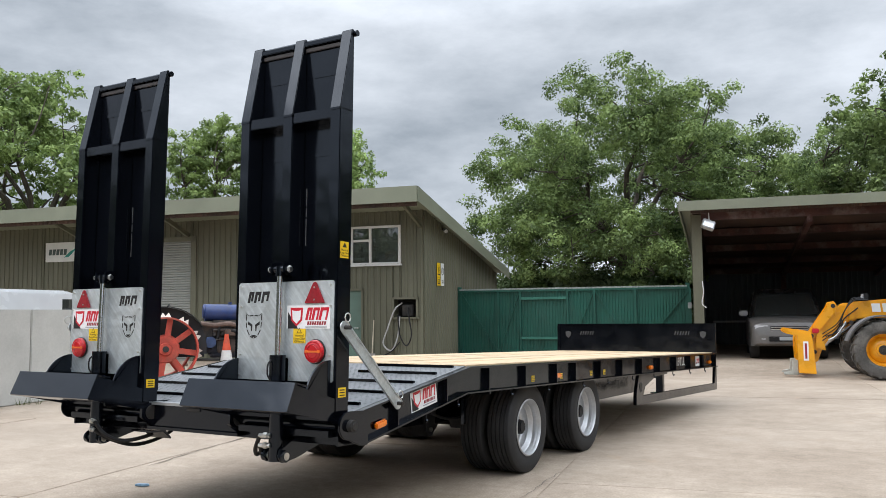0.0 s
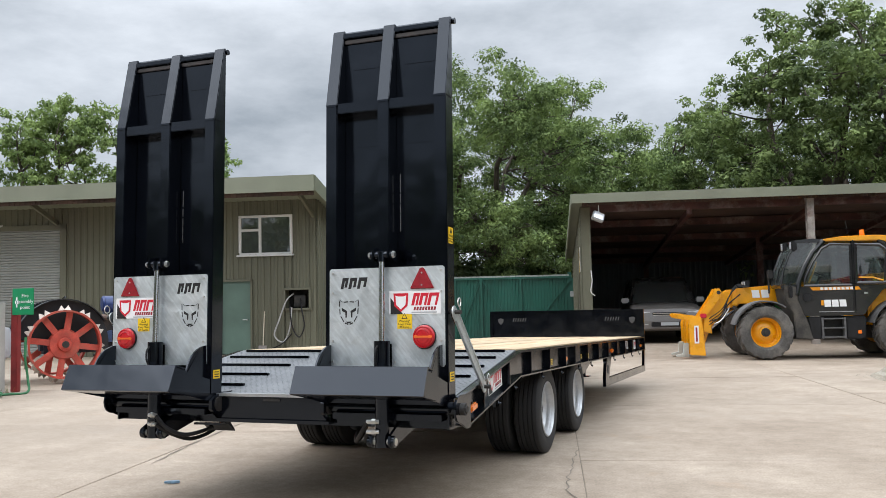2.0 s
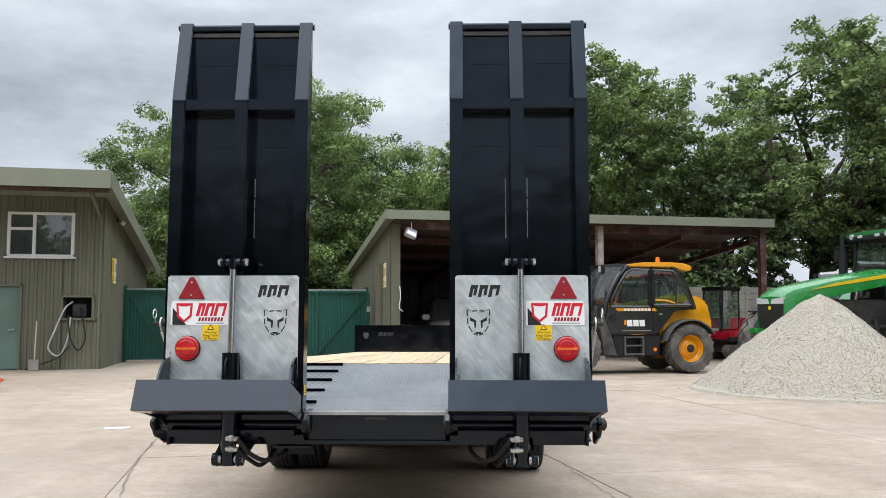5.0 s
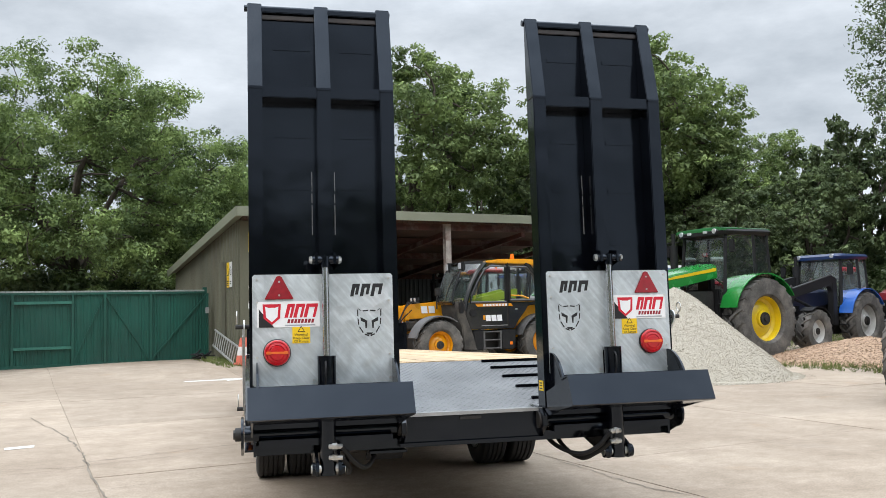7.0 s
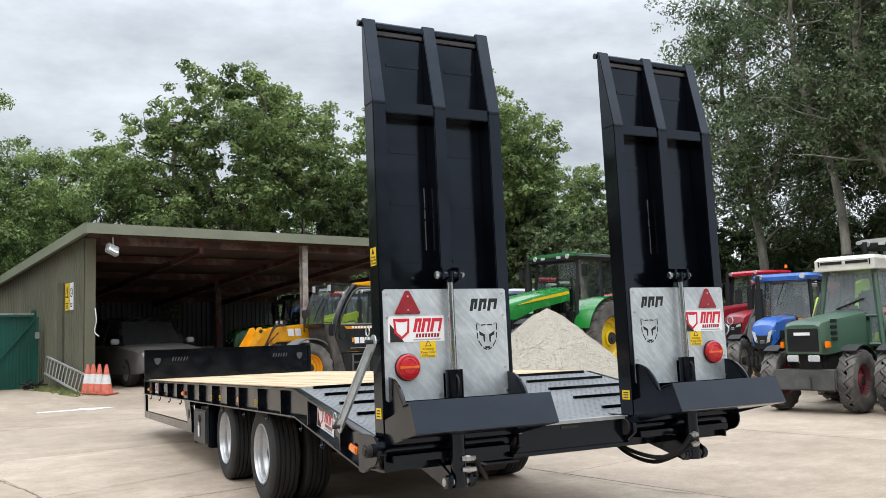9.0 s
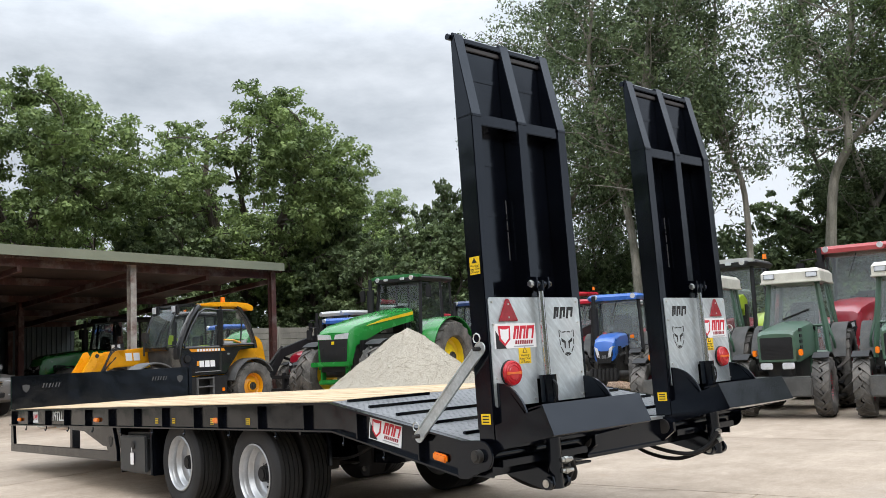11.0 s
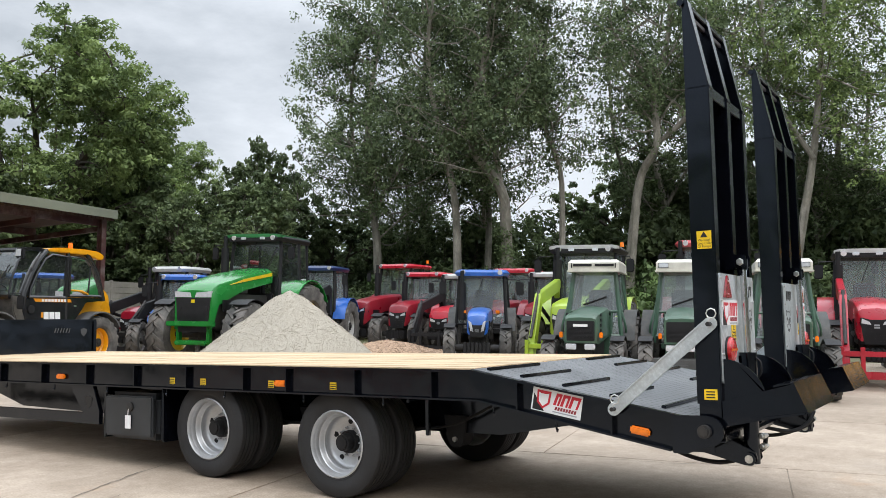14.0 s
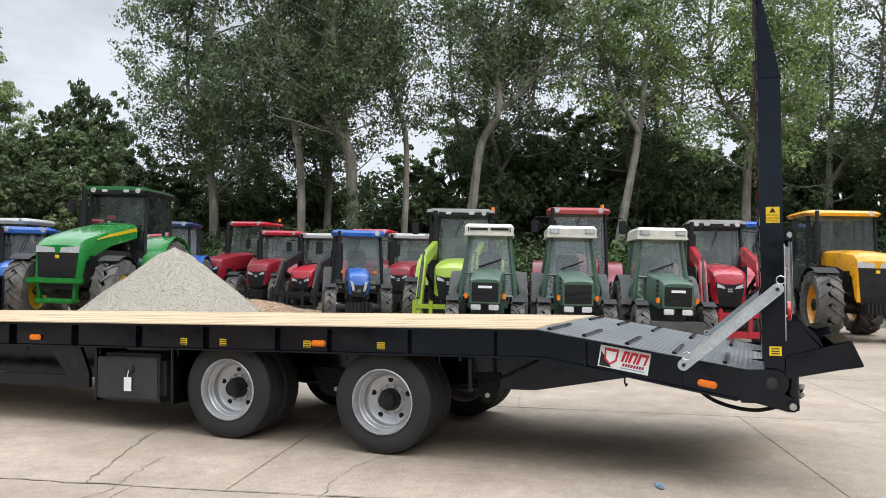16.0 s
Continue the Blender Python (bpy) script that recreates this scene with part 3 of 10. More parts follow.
# dealer sign board: plain bars in the colours of its lettering
sb = thing("wall_sign_board", "white dealer sign board with green and black bars on the workshop wall", "sign", m=yard(-17.9, WV - 0.045, 3.65))
part("board", box(B(), -0.70, 0.70, -0.02, 0.0, -0.33, 0.33), mat("weathered_white_board", (0.66, 0.67, 0.64), rough=0.5, vary=0.08), sb)
bm = B()
for k in range(5):
    a = -0.57 + k * 0.155
    slab(bm, [(a, -0.10), (a + 0.12, -0.10), (a + 0.145, 0.10), (a + 0.025, 0.10)], "y", -0.026, -0.0205)
part("bar", bm, mat("dark_sign_grey", (0.06, 0.09, 0.08)), sb)
bm = B()
slab(bm, [(0.08, -0.19), (0.28, -0.17), (0.62, 0.13), (0.35, 0.02)], "y", -0.032, -0.027)
part("swoosh", bm, mat("sign_teal", (0.02, 0.25, 0.2)), sb)


def notice(name, label, m, plates):
    """A small notice on a wall: coloured plates with bars for what cannot be read."""
    nt = thing(name, label, "sign", m=m, group="wall notices")
    for (x0, x1, z0, z1, mt, bars) in plates:
        pl = part("plate", box(B(), x0, x1, -0.012, 0, z0, z1), mt, nt)
        bm = B()
        for (a, b, c, d) in bars:
            box(bm, a, b, -0.015, -0.0125, c, d)
        if bars:
            part("bar", bm, BLACK_VINYL, pl)
    return nt


def warn_plate(x0, z0):
    return [(x0, x0 + 0.3, z0 + 0.25, z0 + 0.7, YELLOW_VINYL, []), (x0, x0 + 0.3, z0, z0 + 0.245, YELLOW_VINYL, [(x0 + 0.04, x0 + 0.26, z0 + 0.16, z0 + 0.19), (x0 + 0.04, x0 + 0.24, z0 + 0.1, z0 + 0.125), (x0 + 0.04, x0 + 0.26, z0 + 0.05, z0 + 0.075)])]


def notice_pair(m):
    nt = notice("warning_notices", "yellow hazard notice beside a white speed notice", m, warn_plate(0.0, 0) + [(0.36, 0.66, 0.0, 0.7, WHITE_VINYL, [(0.41, 0.61, 0.14, 0.17), (0.43, 0.59, 0.08, 0.11)])])
    bm = B()
    for a, b, c in ((0.15, 0.62, 0.0), ):
        slab(bm, [(0.03, 0.33), (0.27, 0.33), (0.15, 0.64)], "y", -0.016, -0.0125)
    part("triangle", bm, BLACK_VINYL, nt)
    bm = B()
    slab(bm, [(0.075, 0.36), (0.225, 0.36), (0.15, 0.56)], "y", -0.02, -0.0165)
    part("triangle_face", bm, YELLOW_VINYL, nt)
    bm = B()
    lathe(bm, [(0.12, -0.0125), (0.12, -0.016), (0.095, -0.016), (0.095, -0.0125)], 28, m=pose(0.51, 0, 0.45, 0, 0, 90) @ pose(0, 0, 0, 0, 0, 0))
    part("ring", bm, BLACK_VINYL, nt)
    words("5", 0.16, BLACK_VINYL, nt, pose(0.51, -0.016, 0.45, 90, 0, 0))
    return nt


notice_pair(pose(0, 0, 0, 0, 0, YAW) @ pose(WU1 + 0.035, 19.75, 2.28, 0, 0, 90))

# security cameras under the eaves
cc = thing("security_camera", "small dark wall camera under the workshop eaves", "camera unit", m=yard(WU1 + 0.05, 20.3, 4.05))
bm = B()
box(bm, -0.03, 0.1, -0.03, 0.03, -0.03, 0.03)
part("bracket", bm, DARK, cc)
bm = B()
rod(bm, (0.05, 0.05, -0.02), (0.22, -0.32, -0.10), 0.06)
part("housing", bm, mat("camera_white", (0.5, 0.5, 0.5), rough=0.4), cc)

# green sheeted gates between workshop and shed
GV, GU0, GU1, GZ = 21.9, -4.75, 2.43, 2.16
gate = thing("yard_gate", "tall dark green sheeted steel gates, closed", "gate", m=yard(0, 0), kind="structure")
bm = B()
corrugated(bm, GU0, GU1, 0.08, GZ - 0.04, GV, step=0.09, depth=0.014)
part("sheeting", bm, GATE_GREEN, gate)
bm = B()
box(bm, GU0, GU1, GV - 0.07, GV - 0.02, GZ - 0.06, GZ + 0.0)
part("top_rail", bm, GATE_GREEN, gate)
bm = B()
corrugated(bm, GU0, GU1, GZ, GZ + 0.05, GV - 0.05, step=0.09, depth=0.02)
part("edge_strip", bm, mat("weathered_zinc_edge", (0.30, 0.33, 0.31), rough=0.55, metal=0.3), gate)
bm = B()
box(bm, GU0, GU1, GV - 0.07, GV - 0.02, 0.08, 0.16)
part("bottom_rail", bm, GATE_GREEN, gate)
edges = [GU0 + 0.05, -3.45, -2.72, -1.2, -0.35, 0.9, 2.52]
for e in edges:
    part("upright", box(B(), e - 0.03, e + 0.03, GV - 0.075, GV - 0.02, 0.16, GZ - 0.06), GATE_GREEN, gate)
for a, b, up in ((GU0 + 0.05, -3.45, 0), (-3.45, -2.72, 1), (-1.2, -0.35, 1), (-0.35, 0.9, 0), (0.9, 2.52, 1)):
    z0, z1 = (0.2, GZ - 0.1) if up else (GZ - 0.1, 0.2)
    bm = B()
    slab(bm, [(a + 0.03, z0 - 0.03), (a + 0.03, z0 + 0.03), (b - 0.03, z1 + 0.03), (b - 0.03, z1 - 0.03)], "y", GV - 0.068, GV - 0.025)
    part("brace", bm, GATE_GREEN, gate)
for z in (0.62, 1.88):
    part("mid_rail", box(B(), -2.69, -1.23, GV - 0.072, GV - 0.02, z - 0.04, z + 0.04), mat("pale_green_rail", (0.03, 0.15, 0.11), rough=0.5), gate)
for e in (GU0 - 0.02, GU1 + 0.02):
    part("gate_post", box(B(), e - 0.06, e + 0.06, GV - 0.02, GV + 0.10, 0, GZ + 0.12), GATE_GREEN, gate)
bm = B()
box(bm, 2.45, 2.56, GV - 0.14, GV - 0.075, 1.5, 1.68, 0.01)
part("latch_box", bm, mat("latch_grey", (0.35, 0.36, 0.36), rough=0.4, metal=0.4), gate)

# open-fronted machinery shed
shed = thing("machinery_shed", "open-fronted olive sheet-clad shed with a rust-stained roof underside", "shed", m=yard(0, 0))
SU0, SU1, SV0, SV1 = 2.75, 14.0, 18.5, 29.4
bm = B()
corrugated(bm, 0, SV1 - SV0, 0, 3.9, 0, top=lambda a: 3.0 + a * 0.09)
part("side_wall", bm, OLIVE, shed, m=pose(SU0, SV1, 0, 0, 0, -90))
bm = B()
box(bm, SU0 - 0.01, SU0 + 0.24, SV0 - 0.06, SV0 + 0.20, 0, 3.95)
part("corner_cladding", bm, OLIVE, shed)
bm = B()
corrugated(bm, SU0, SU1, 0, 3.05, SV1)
part("rear_wall", bm, SHED_SHADE, shed)
bm = B()
slab(bm, [(17.62, 4.10), (17.62, 4.20), (29.6, 3.16), (29.6, 3.08)], "x", SU0 - 0.25, SU1)
part("roof", bm, OLIVE_LIGHT, shed)
bm = B()
slab(bm, [(17.66, 4.04), (17.66, 4.095), (29.5, 3.075), (29.5, 3.02)], "x", SU0 + 0.02, SU1 - 0.02)
part("roof_lining", bm, TIN_UNDER, shed, "rust-stained corrugated lining")
bm = B()
corrugated(bm, SU0, SU1, 3.92, 4.05, 17.70, step=0.16, depth=0.025)
part("roof_sheet_edge", bm, TIN_UNDER, shed)
bm = B()
box(bm, SU0 - 0.27, SU1 + 0.01, 17.56, 17.615, 3.98, 4.23)
part("fascia", bm, OLIVE_LIGHT, shed)
bm = B()
slab(bm, [(17.6, 3.98), (17.6, 4.23), (29.6, 3.19), (29.6, 2.93)], "x", SU0 - 0.30, SU0 - 0.26)
part("barge_board", bm, OLIVE_LIGHT, shed)
for v, z in ((18.05, 3.76), (20.6, 3.55), (23.5, 3.30), (26.4, 3.05), (29.2, 2.80)):
    part("purlin", box(B(), SU0 + 0.24, SU1 - 0.05, v - 0.05, v + 0.05, z, z + 0.20), RUST_STEEL, shed)
for u in (5.6, 8.72, 11.3, 13.85):
    bm = B()
    slab(bm, [(18.0, 3.62), (18.0, 3.76), (29.3, 2.8), (29.3, 2.62)], "x", u - 0.06, u + 0.06)
    part("rafter", bm, RUST_STEEL, shed)
for u, v, mt in ((8.66, 17.92, PEEL_STEEL), (13.78, 17.92, RUST_STEEL), (8.66, 23.6, RUST_STEEL), (13.78, 23.6, RUST_STEEL), (5.6, 29.2, RUST_STEEL), (11.3, 29.2, RUST_STEEL)):
    bm = B()   # rolled I-section post
    top = 4.0 - (v - 17.6) * 0.088
    for a, b, c, d in ((-0.09, 0.09, -0.09, -0.075), (-0.09, 0.09, 0.075, 0.09), (-0.008, 0.008, -0.075, 0.075)):
        box(bm, u + a, u + b, v + c, v + d, 0, top)
    box(bm, u - 0.14, u + 0.14, v - 0.14, v + 0.14, 0, 0.02)
    part("post", bm, mt, shed)
bm = B()
box(bm, SU0 + 0.3, 8.6, 28.9, 28.95, 0.98, 1.05)
box(bm, 8.7, SU1, 28.9, 28.95, 0.98, 1.05)
part("wall_rail", bm, mat("pale_rail", (0.4, 0.4, 0.4), rough=0.6), shed)
bm = B()
box(bm, SU0 - 0.06, SU0 - 0.02, 20.15, 20.62, 0.05, 2.95)
part("side_door", bm, mat("brown_olive_door", (0.10, 0.095, 0.065), rough=0.6, vary=0.2), shed)
notice_pair(pose(0, 0, 0, 0, 0, YAW) @ pose(SU0 - 0.035, 19.95, 2.2, 0, 0, -90))
bm = B()   # cable end hanging at the corner
tube(bm, curve_pts([(SU0 + 0.22, SV0 - 0.1, 2.2), (SU0 + 0.24, SV0 - 0.12, 1.9), (SU0 + 0.20, SV0 - 0.14, 1.62), (SU0 + 0.3, SV0 - 0.14, 1.5)]), 0.014, 6)
part("cable_end", bm, WHITE_UPVC, shed)
fl = thing("floodlight", "grey floodlight on a bracket at the shed corner", "lamp", m=yard(SU0 + 0.42, SV0 - 0.70, 3.62))
part("bracket", tube(B(), [(0.0, 0.1, 0.42), (0.02, 0.0, 0.35), (0.03, 0, 0.1)], 0.014, 6), WHITE_UPVC, fl)
part("housing", box(B(), -0.16, 0.16, -0.08, 0.05, -0.14, 0.12, 0.02, m=pose(0, 0, 0, -25, 22, 10)), mat("grey_cast_housing", (0.34, 0.35, 0.35), rough=0.45), fl)
part("lens", box(B(), -0.13, 0.13, -0.092, -0.081, -0.11, 0.09, 0, m=pose(0, 0, 0, -25, 22, 10)), CLEAR_LENS, fl)

# concrete panel fence behind the machines
fence = thing("panel_fence", "weathered concrete panel fence behind the parked machines", "fence", m=yard(0, 0))
FENCE = mat("weathered_concrete_panel", (0.24, 0.225, 0.195), rough=0.85, vary=0.25, scale=1.5, fine=30, bump=0.1, stain=(0.2, 0.19, 0.15), stain_amount=0.5)
for k in range(8):
    u = 14.4 + k * 1.85
    for r in range(10):
        part("panel", box(B(), u + 0.05, u + 1.8, 26.0 + 0.012 * (r % 2), 26.06, 0.02 + r * 0.25, 0.262 + r * 0.25, 0.008), FENCE, fence)
    part("post", box(B(), u - 0.06, u + 0.06, 25.96, 26.1, 0, 2.56, 0.01), FENCE, fence)

# rendered block wall with the white van behind it
wall = thing("boundary_wall", "pale rendered block wall with vertical cracks", "wall", m=yard(0, 0), kind="structure")
for k, (v0, v1) in enumerate(((2.0, 3.98), (4.0, 6.48), (6.5, 8.35))):
    part("wall_panel", box(B(), -7.78, -7.58, v0, v1, 0, 1.56, 0.012), CONCRETE_WALL, wall)
sp = thing("sign_post", "red steel post with a green fire assembly point sign", "sign", m=yard(-7.45, 8.45))
part("post", box(B(), -0.06, 0.06, -0.06, 0.06, 0, 1.66, 0.01), mat("dull_red_post", (0.22, 0.02, 0.02), rough=0.5, vary=0.25, scale=4), sp)
sg = part("sign_plate", box(B(), -0.02, 0.38, -0.085, -0.07, 1.34, 1.80, 0.004), GREEN_VINYL, sp)
for k, wd in enumerate(("Fire", "assembly", "point")):
    words(wd, 0.085, WHITE_VINYL, sg, pose(0.22, -0.087, 1.67 - k * 0.10, 90, 0, 0))
bm = B()
for a, c in ((0.045, 1.56), (0.085, 1.56), (0.065, 1.62), (0.065, 1.5)):
    slab(bm, [(a - 0.012, c - 0.03), (a + 0.012, c - 0.03), (a + 0.012, c + 0.03), (a - 0.012, c + 0.03)], "y", -0.088, -0.0855)
part("pictogram", bm, WHITE_VINYL, sg)
van = thing("white_van", "white panel van parked behind the block wall", "van", m=yard(-9.75, 8.0, 0, 90))
bm = B()
slab(bm, [(-2.6, 0.45), (2.3, 0.45), (2.55, 0.7), (2.5, 1.05), (1.7, 1.2), (1.05, 1.86), (0.7, 1.95), (-2.5, 1.95), (-2.62, 1.8)], "y", -0.95, 0.95, 0.06)
part("body", bm, mat("white_van_paint", (0.72, 0.73, 0.74), rough=0.25, vary=0.04, coat=0.5), van)
part("windscreen", slab(B(), [(1.70, 1.22), (1.10, 1.86), (1.14, 1.88), (1.75, 1.24)], "y", -0.8, 0.8), DARK_GLASS, van)
for s in (-1, 1):
    part("side_window", box(B(), 0.55, 1.25, s * 0.953 - 0.004, s * 0.953 + 0.004, 1.25, 1.78), DARK_GLASS, van)
    part("bumper_strip", box(B(), -2.3, 1.9, s * 0.955 - 0.01, s * 0.955 + 0.01, 0.75, 0.85), BLACK_MATT, van)
    for x in (-1.7, 1.6):
        part("wheel", lathe(B(), [(0.32, -0.1), (0.34, -0.05), (0.34, 0.05), (0.32, 0.1), (0.15, 0.1), (0.15, -0.1)], 28, m=pose(x, s * 0.85, 0.34, 0, 0, 90)), RUBBER, van)

# ---- the low-loader trailer: its own axes, y to the front, nose a little down ----
NOSE = 1.74
TRAILER = pose(0, 3.4, 0, -NOSE, 0, 0) @ pose(0, -3.4, 0)
trailer = thing("low_loader_trailer", "new black twin-axle low-loader trailer with raised hydraulic loading ramps", "trailer", m=TRAILER)
DZ = 0.955      # deck height
TK, TE = 1.57, 0.05   # where the tail bends down, where it ends
SL = (DZ - 0.70) / (TK - 0.10)   # fall of the tail


def tail_z(y):
    return DZ - (TK - y) * SL


# side beams: channel section with flanges, bent down along the tail
for s in (-1, 1):
    bm = B()
    slab(bm, [(9.30, DZ - 0.012), (9.30, 0.745), (TK - 0.06, 0.745), (0.22, 0.505), (-0.02, 0.505), (-0.02, 0.70), (0.12, 0.702), (TK, DZ - 0.012)], "x", s * 1.262, s * 1.275)
    beam = part("side_beam", bm, BLACK, trailer)
    bm = B()   # flanges
    slab(bm, [(9.30, 0.745), (9.30, 0.757), (TK - 0.06, 0.757), (0.22, 0.517), (0.22, 0.505), (TK - 0.06, 0.745)], "x", s * 1.275, s * 1.325)
    slab(bm, [(9.30, DZ - 0.02), (9.30, DZ - 0.004), (TK, DZ - 0.004), (0.10, 0.702), (0.10, 0.690), (TK, DZ - 0.02)], "x", s * 1.275, s * 1.32)
    part("flange", bm, BLACK, beam)
    for y in (0.58, 1.22, 1.88, 2.55, 3.22, 3.68, 4.35, 5.02, 5.70, 6.40, 7.10, 7.80, 8.50, 9.22):
        top = DZ - 0.02 if y > TK else tail_z(y) - 0.02
        bot = 0.757 if y > TK else 0.517 + (y - 0.22) * (0.24 / (TK - 0.28))
        part("stiffener", box(B(), s * 1.2755 if s > 0 else s * 1.318, s * 1.318 if s > 0 else s * 1.2755, y - 0.006, y + 0.006, bot, top), BLACK, beam)
    bm = B()   # hinge end plate with its round nose
    pts = [(0.20, 0.50), (0.20, 0.715), (0.0, 0.72)] + [(-0.01 - 0.085 * math.sin(a), 0.632 + 0.085 * math.cos(a)) for a in (k * math.pi / 8 for k in range(1, 8))] + [(0.0, 0.545), (0.12, 0.50)]
    slab(bm, pts, "x", s * 1.328, s * 1.343, 0.003)
    hinge = part("hinge_plate", bm, BLACK, trailer)
    bm = B()
    rod(bm, (s * 1.33, 0.01, 0.632), (s * 1.375, 0.01, 0.632), 0.038, 20)
    rod(bm, (s * 1.375, 0.01, 0.632), (s * 1.385, 0.01, 0.632), 0.026, 6)
    part("hinge_pin", bm, DARK, hinge)
    # rope hooks below the beam
    for y in (0.95, 1.4, 2.3, 3.05, 3.9, 4.6, 5.4, 6.2, 7.0, 7.8, 8.6):
        zb = 0.745 if y > TK else 0.745 - (TK - y) * 0.178
        part("rope_hook", tube(B(), [(s * 1.30, y, zb + 0.005), (s * 1.30, y, zb - 0.035), (s * 1.315, y - 0.012, zb - 0.055), (s * 1.325, y - 0.02, zb - 0.04)], 0.007, 6), BLACK, trailer)
    # side guard: tapered strut, lower rail, front upright
    bm = B()
    slab(bm, [(5.95, 0.745), (5.60, 0.745), (5.50, 0.52), (5.50, 0.40), (5.72, 0.40), (5.75, 0.50)], "x", s * 1.27, s * 1.31, 0.004)
    slab(bm, [(5.60, 0.40), (9.28, 0.40), (9.28, 0.50), (5.75, 0.50)], "x", s * 1.272, s * 1.308, 0.004)
    slab(bm, [(9.14, 0.50), (9.28, 0.50), (9.28, 0.745), (9.18, 0.745)], "x", s * 1.272, s * 1.308, 0.004)
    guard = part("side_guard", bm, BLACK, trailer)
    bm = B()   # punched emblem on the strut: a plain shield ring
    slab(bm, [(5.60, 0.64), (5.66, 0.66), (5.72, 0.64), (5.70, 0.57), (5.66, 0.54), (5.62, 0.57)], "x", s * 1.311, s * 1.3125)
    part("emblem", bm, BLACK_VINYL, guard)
    # lamps and stickers on the side
    for y, z in ((0.41, 0.608), (3.30, 0.82), (6.12, 0.82), (8.95, 0.82)):
        bm = B()
        box(bm, 0, 0.028, -0.062, 0.062, -0.024, 0.024, 0.010)
        part("marker_lamp", bm, ORANGE_LENS, trailer, "orange side marker lamp", m=pose(s * 1.276 if s > 0 else s * 1.304, y, z, 9.8 if y < 1 else 0, 0, 0))
    for y in (2.78, 3.41, 4.18, 4.56):
        st = part("warning_sticker", box(B(), min(s * 1.2752, s * 1.2775), max(s * 1.2752, s * 1.2775), y - 0.031, y + 0.031, 0.785, 0.838), YELLOW_VINYL, trailer, "small yellow warning sticker")
        bm = B()
        for k in range(3):
            box(bm, min(s * 1.278, s * 1.2786), max(s * 1.278, s * 1.2786), y - 0.026, y + 0.026, 0.79 + k * 0.016, 0.797 + k * 0.016)
        part("bar", bm, BLACK_VINYL, st)


def decal(parent, m, w=0.33, h=0.15):
    """The maker's sticker as plain shapes: red shield and bars on white; x along, z up, facing -y."""
    d = part("maker_sticker", box(B(), -w / 2, w / 2, -0.0025, 0, -h / 2, h / 2), WHITE_VINYL, parent, "white sticker with a red shield and red bars", m=m)
    k = w / 0.33
    bm = B()
    slab(bm, [(-0.155 * k, -0.068 * k), (-0.075 * k, -0.068 * k), (-0.155 * k, 0.03 * k)], "y", -0.0035, -0.0027)
    part("corner_patch", bm, BLACK_VINYL, d)
    bm = B()
    slab(bm, [(-0.135 * k, 0.055 * k), (-0.04 * k, 0.055 * k), (-0.045 * k, -0.02 * k), (-0.088 * k, -0.055 * k), (-0.13 * k, -0.02 * k)], "y", -0.0046, -0.0037)
    part("shield", bm, RED_VINYL, d)
    bm = B()
    slab(bm, [(-0.122 * k, 0.042 * k), (-0.105 * k, 0.036 * k), (-0.071 * k, 0.036 * k), (-0.053 * k, 0.042 * k), (-0.058 * k, -0.014 * k), (-0.088 * k, -0.04 * k), (-0.117 * k, -0.014 * k)], "y", -0.0056, -0.0048)
    part("shield_face", bm, WHITE_VINYL, d)
    x = -0.022 * k   # slanted capitals become slanted bars

    for wd in (0.040, 0.048, 0.062):
        a, b = x, x + wd * k
        part("red_bar", slab(B(), [(a, -0.018 * k), (a + 0.018 * k, -0.018 * k), (a + 0.036 * k, 0.055 * k), (a + 0.018 * k, 0.055 * k)], "y", -0.0035, -0.0027), RED_VINYL, d)
        part("red_bar", slab(B(), [(b - 0.014 * k, -0.018 * k), (b, -0.018 * k), (b + 0.018 * k, 0.055 * k), (b + 0.004 * k, 0.055 * k)], "y", -0.0035, -0.0027), RED_VINYL, d)
        part("red_bar", slab(B(), [(a + 0.026 * k, 0.037 * k), (b, 0.037 * k), (b + 0.006 * k, 0.055 * k), (a + 0.036 * k, 0.055 * k)], "y", -0.0045, -0.0036), RED_VINYL, d)
        x += (wd + 0.006) * k
    for j in range(8):
        a = -0.008 * k + j * 0.018 * k
        part("small_bar", slab(B(), [(a, -0.047 * k), (a + 0.013 * k, -0.047 * k), (a + 0.018 * k, -0.026 * k), (a + 0.005 * k, -0.026 * k)], "y", -0.0035, -0.0027), mat("maroon_vinyl", (0.25, 0.01, 0.02)), d)
    bm = B()
    box(bm, -0.02 * k, 0.14 * k, -0.0035, -0.0027, -0.062 * k, -0.055 * k)
    part("web_line", bm, GREY_VINYL, d)
    return d


# big stickers on the tail sides, lying along the slope
ang = math.degrees(math.atan(SL))
decal(trailer, pose(-1.277, 0.955, 0.755, 0, 0, -90) @ pose(0, 0, 0, 0, ang, 0), 0.345, 0.155)
decal(trailer, pose(1.277, 0.955, 0.755, 0, 0, 90) @ pose(0, 0, 0, 0, -ang, 0), 0.345, 0.155)
decal(trailer, pose(1.277, 8.30, 0.85, 0, 0, 90), 0.20, 0.14)
decal(trailer, pose(-1.277, 8.30, 0.85, 0, 0, -90), 0.20, 0.14)
words("19TLL", 0.16, WHITE_VINYL, trailer, pose(1.277, 7.45, 0.855, 90, 0, 90), name="model_code")
words("19TLL", 0.16, WHITE_VINYL, trailer, pose(-1.277, 7.45, 0.855, 90, 0, -90), name="model_code")

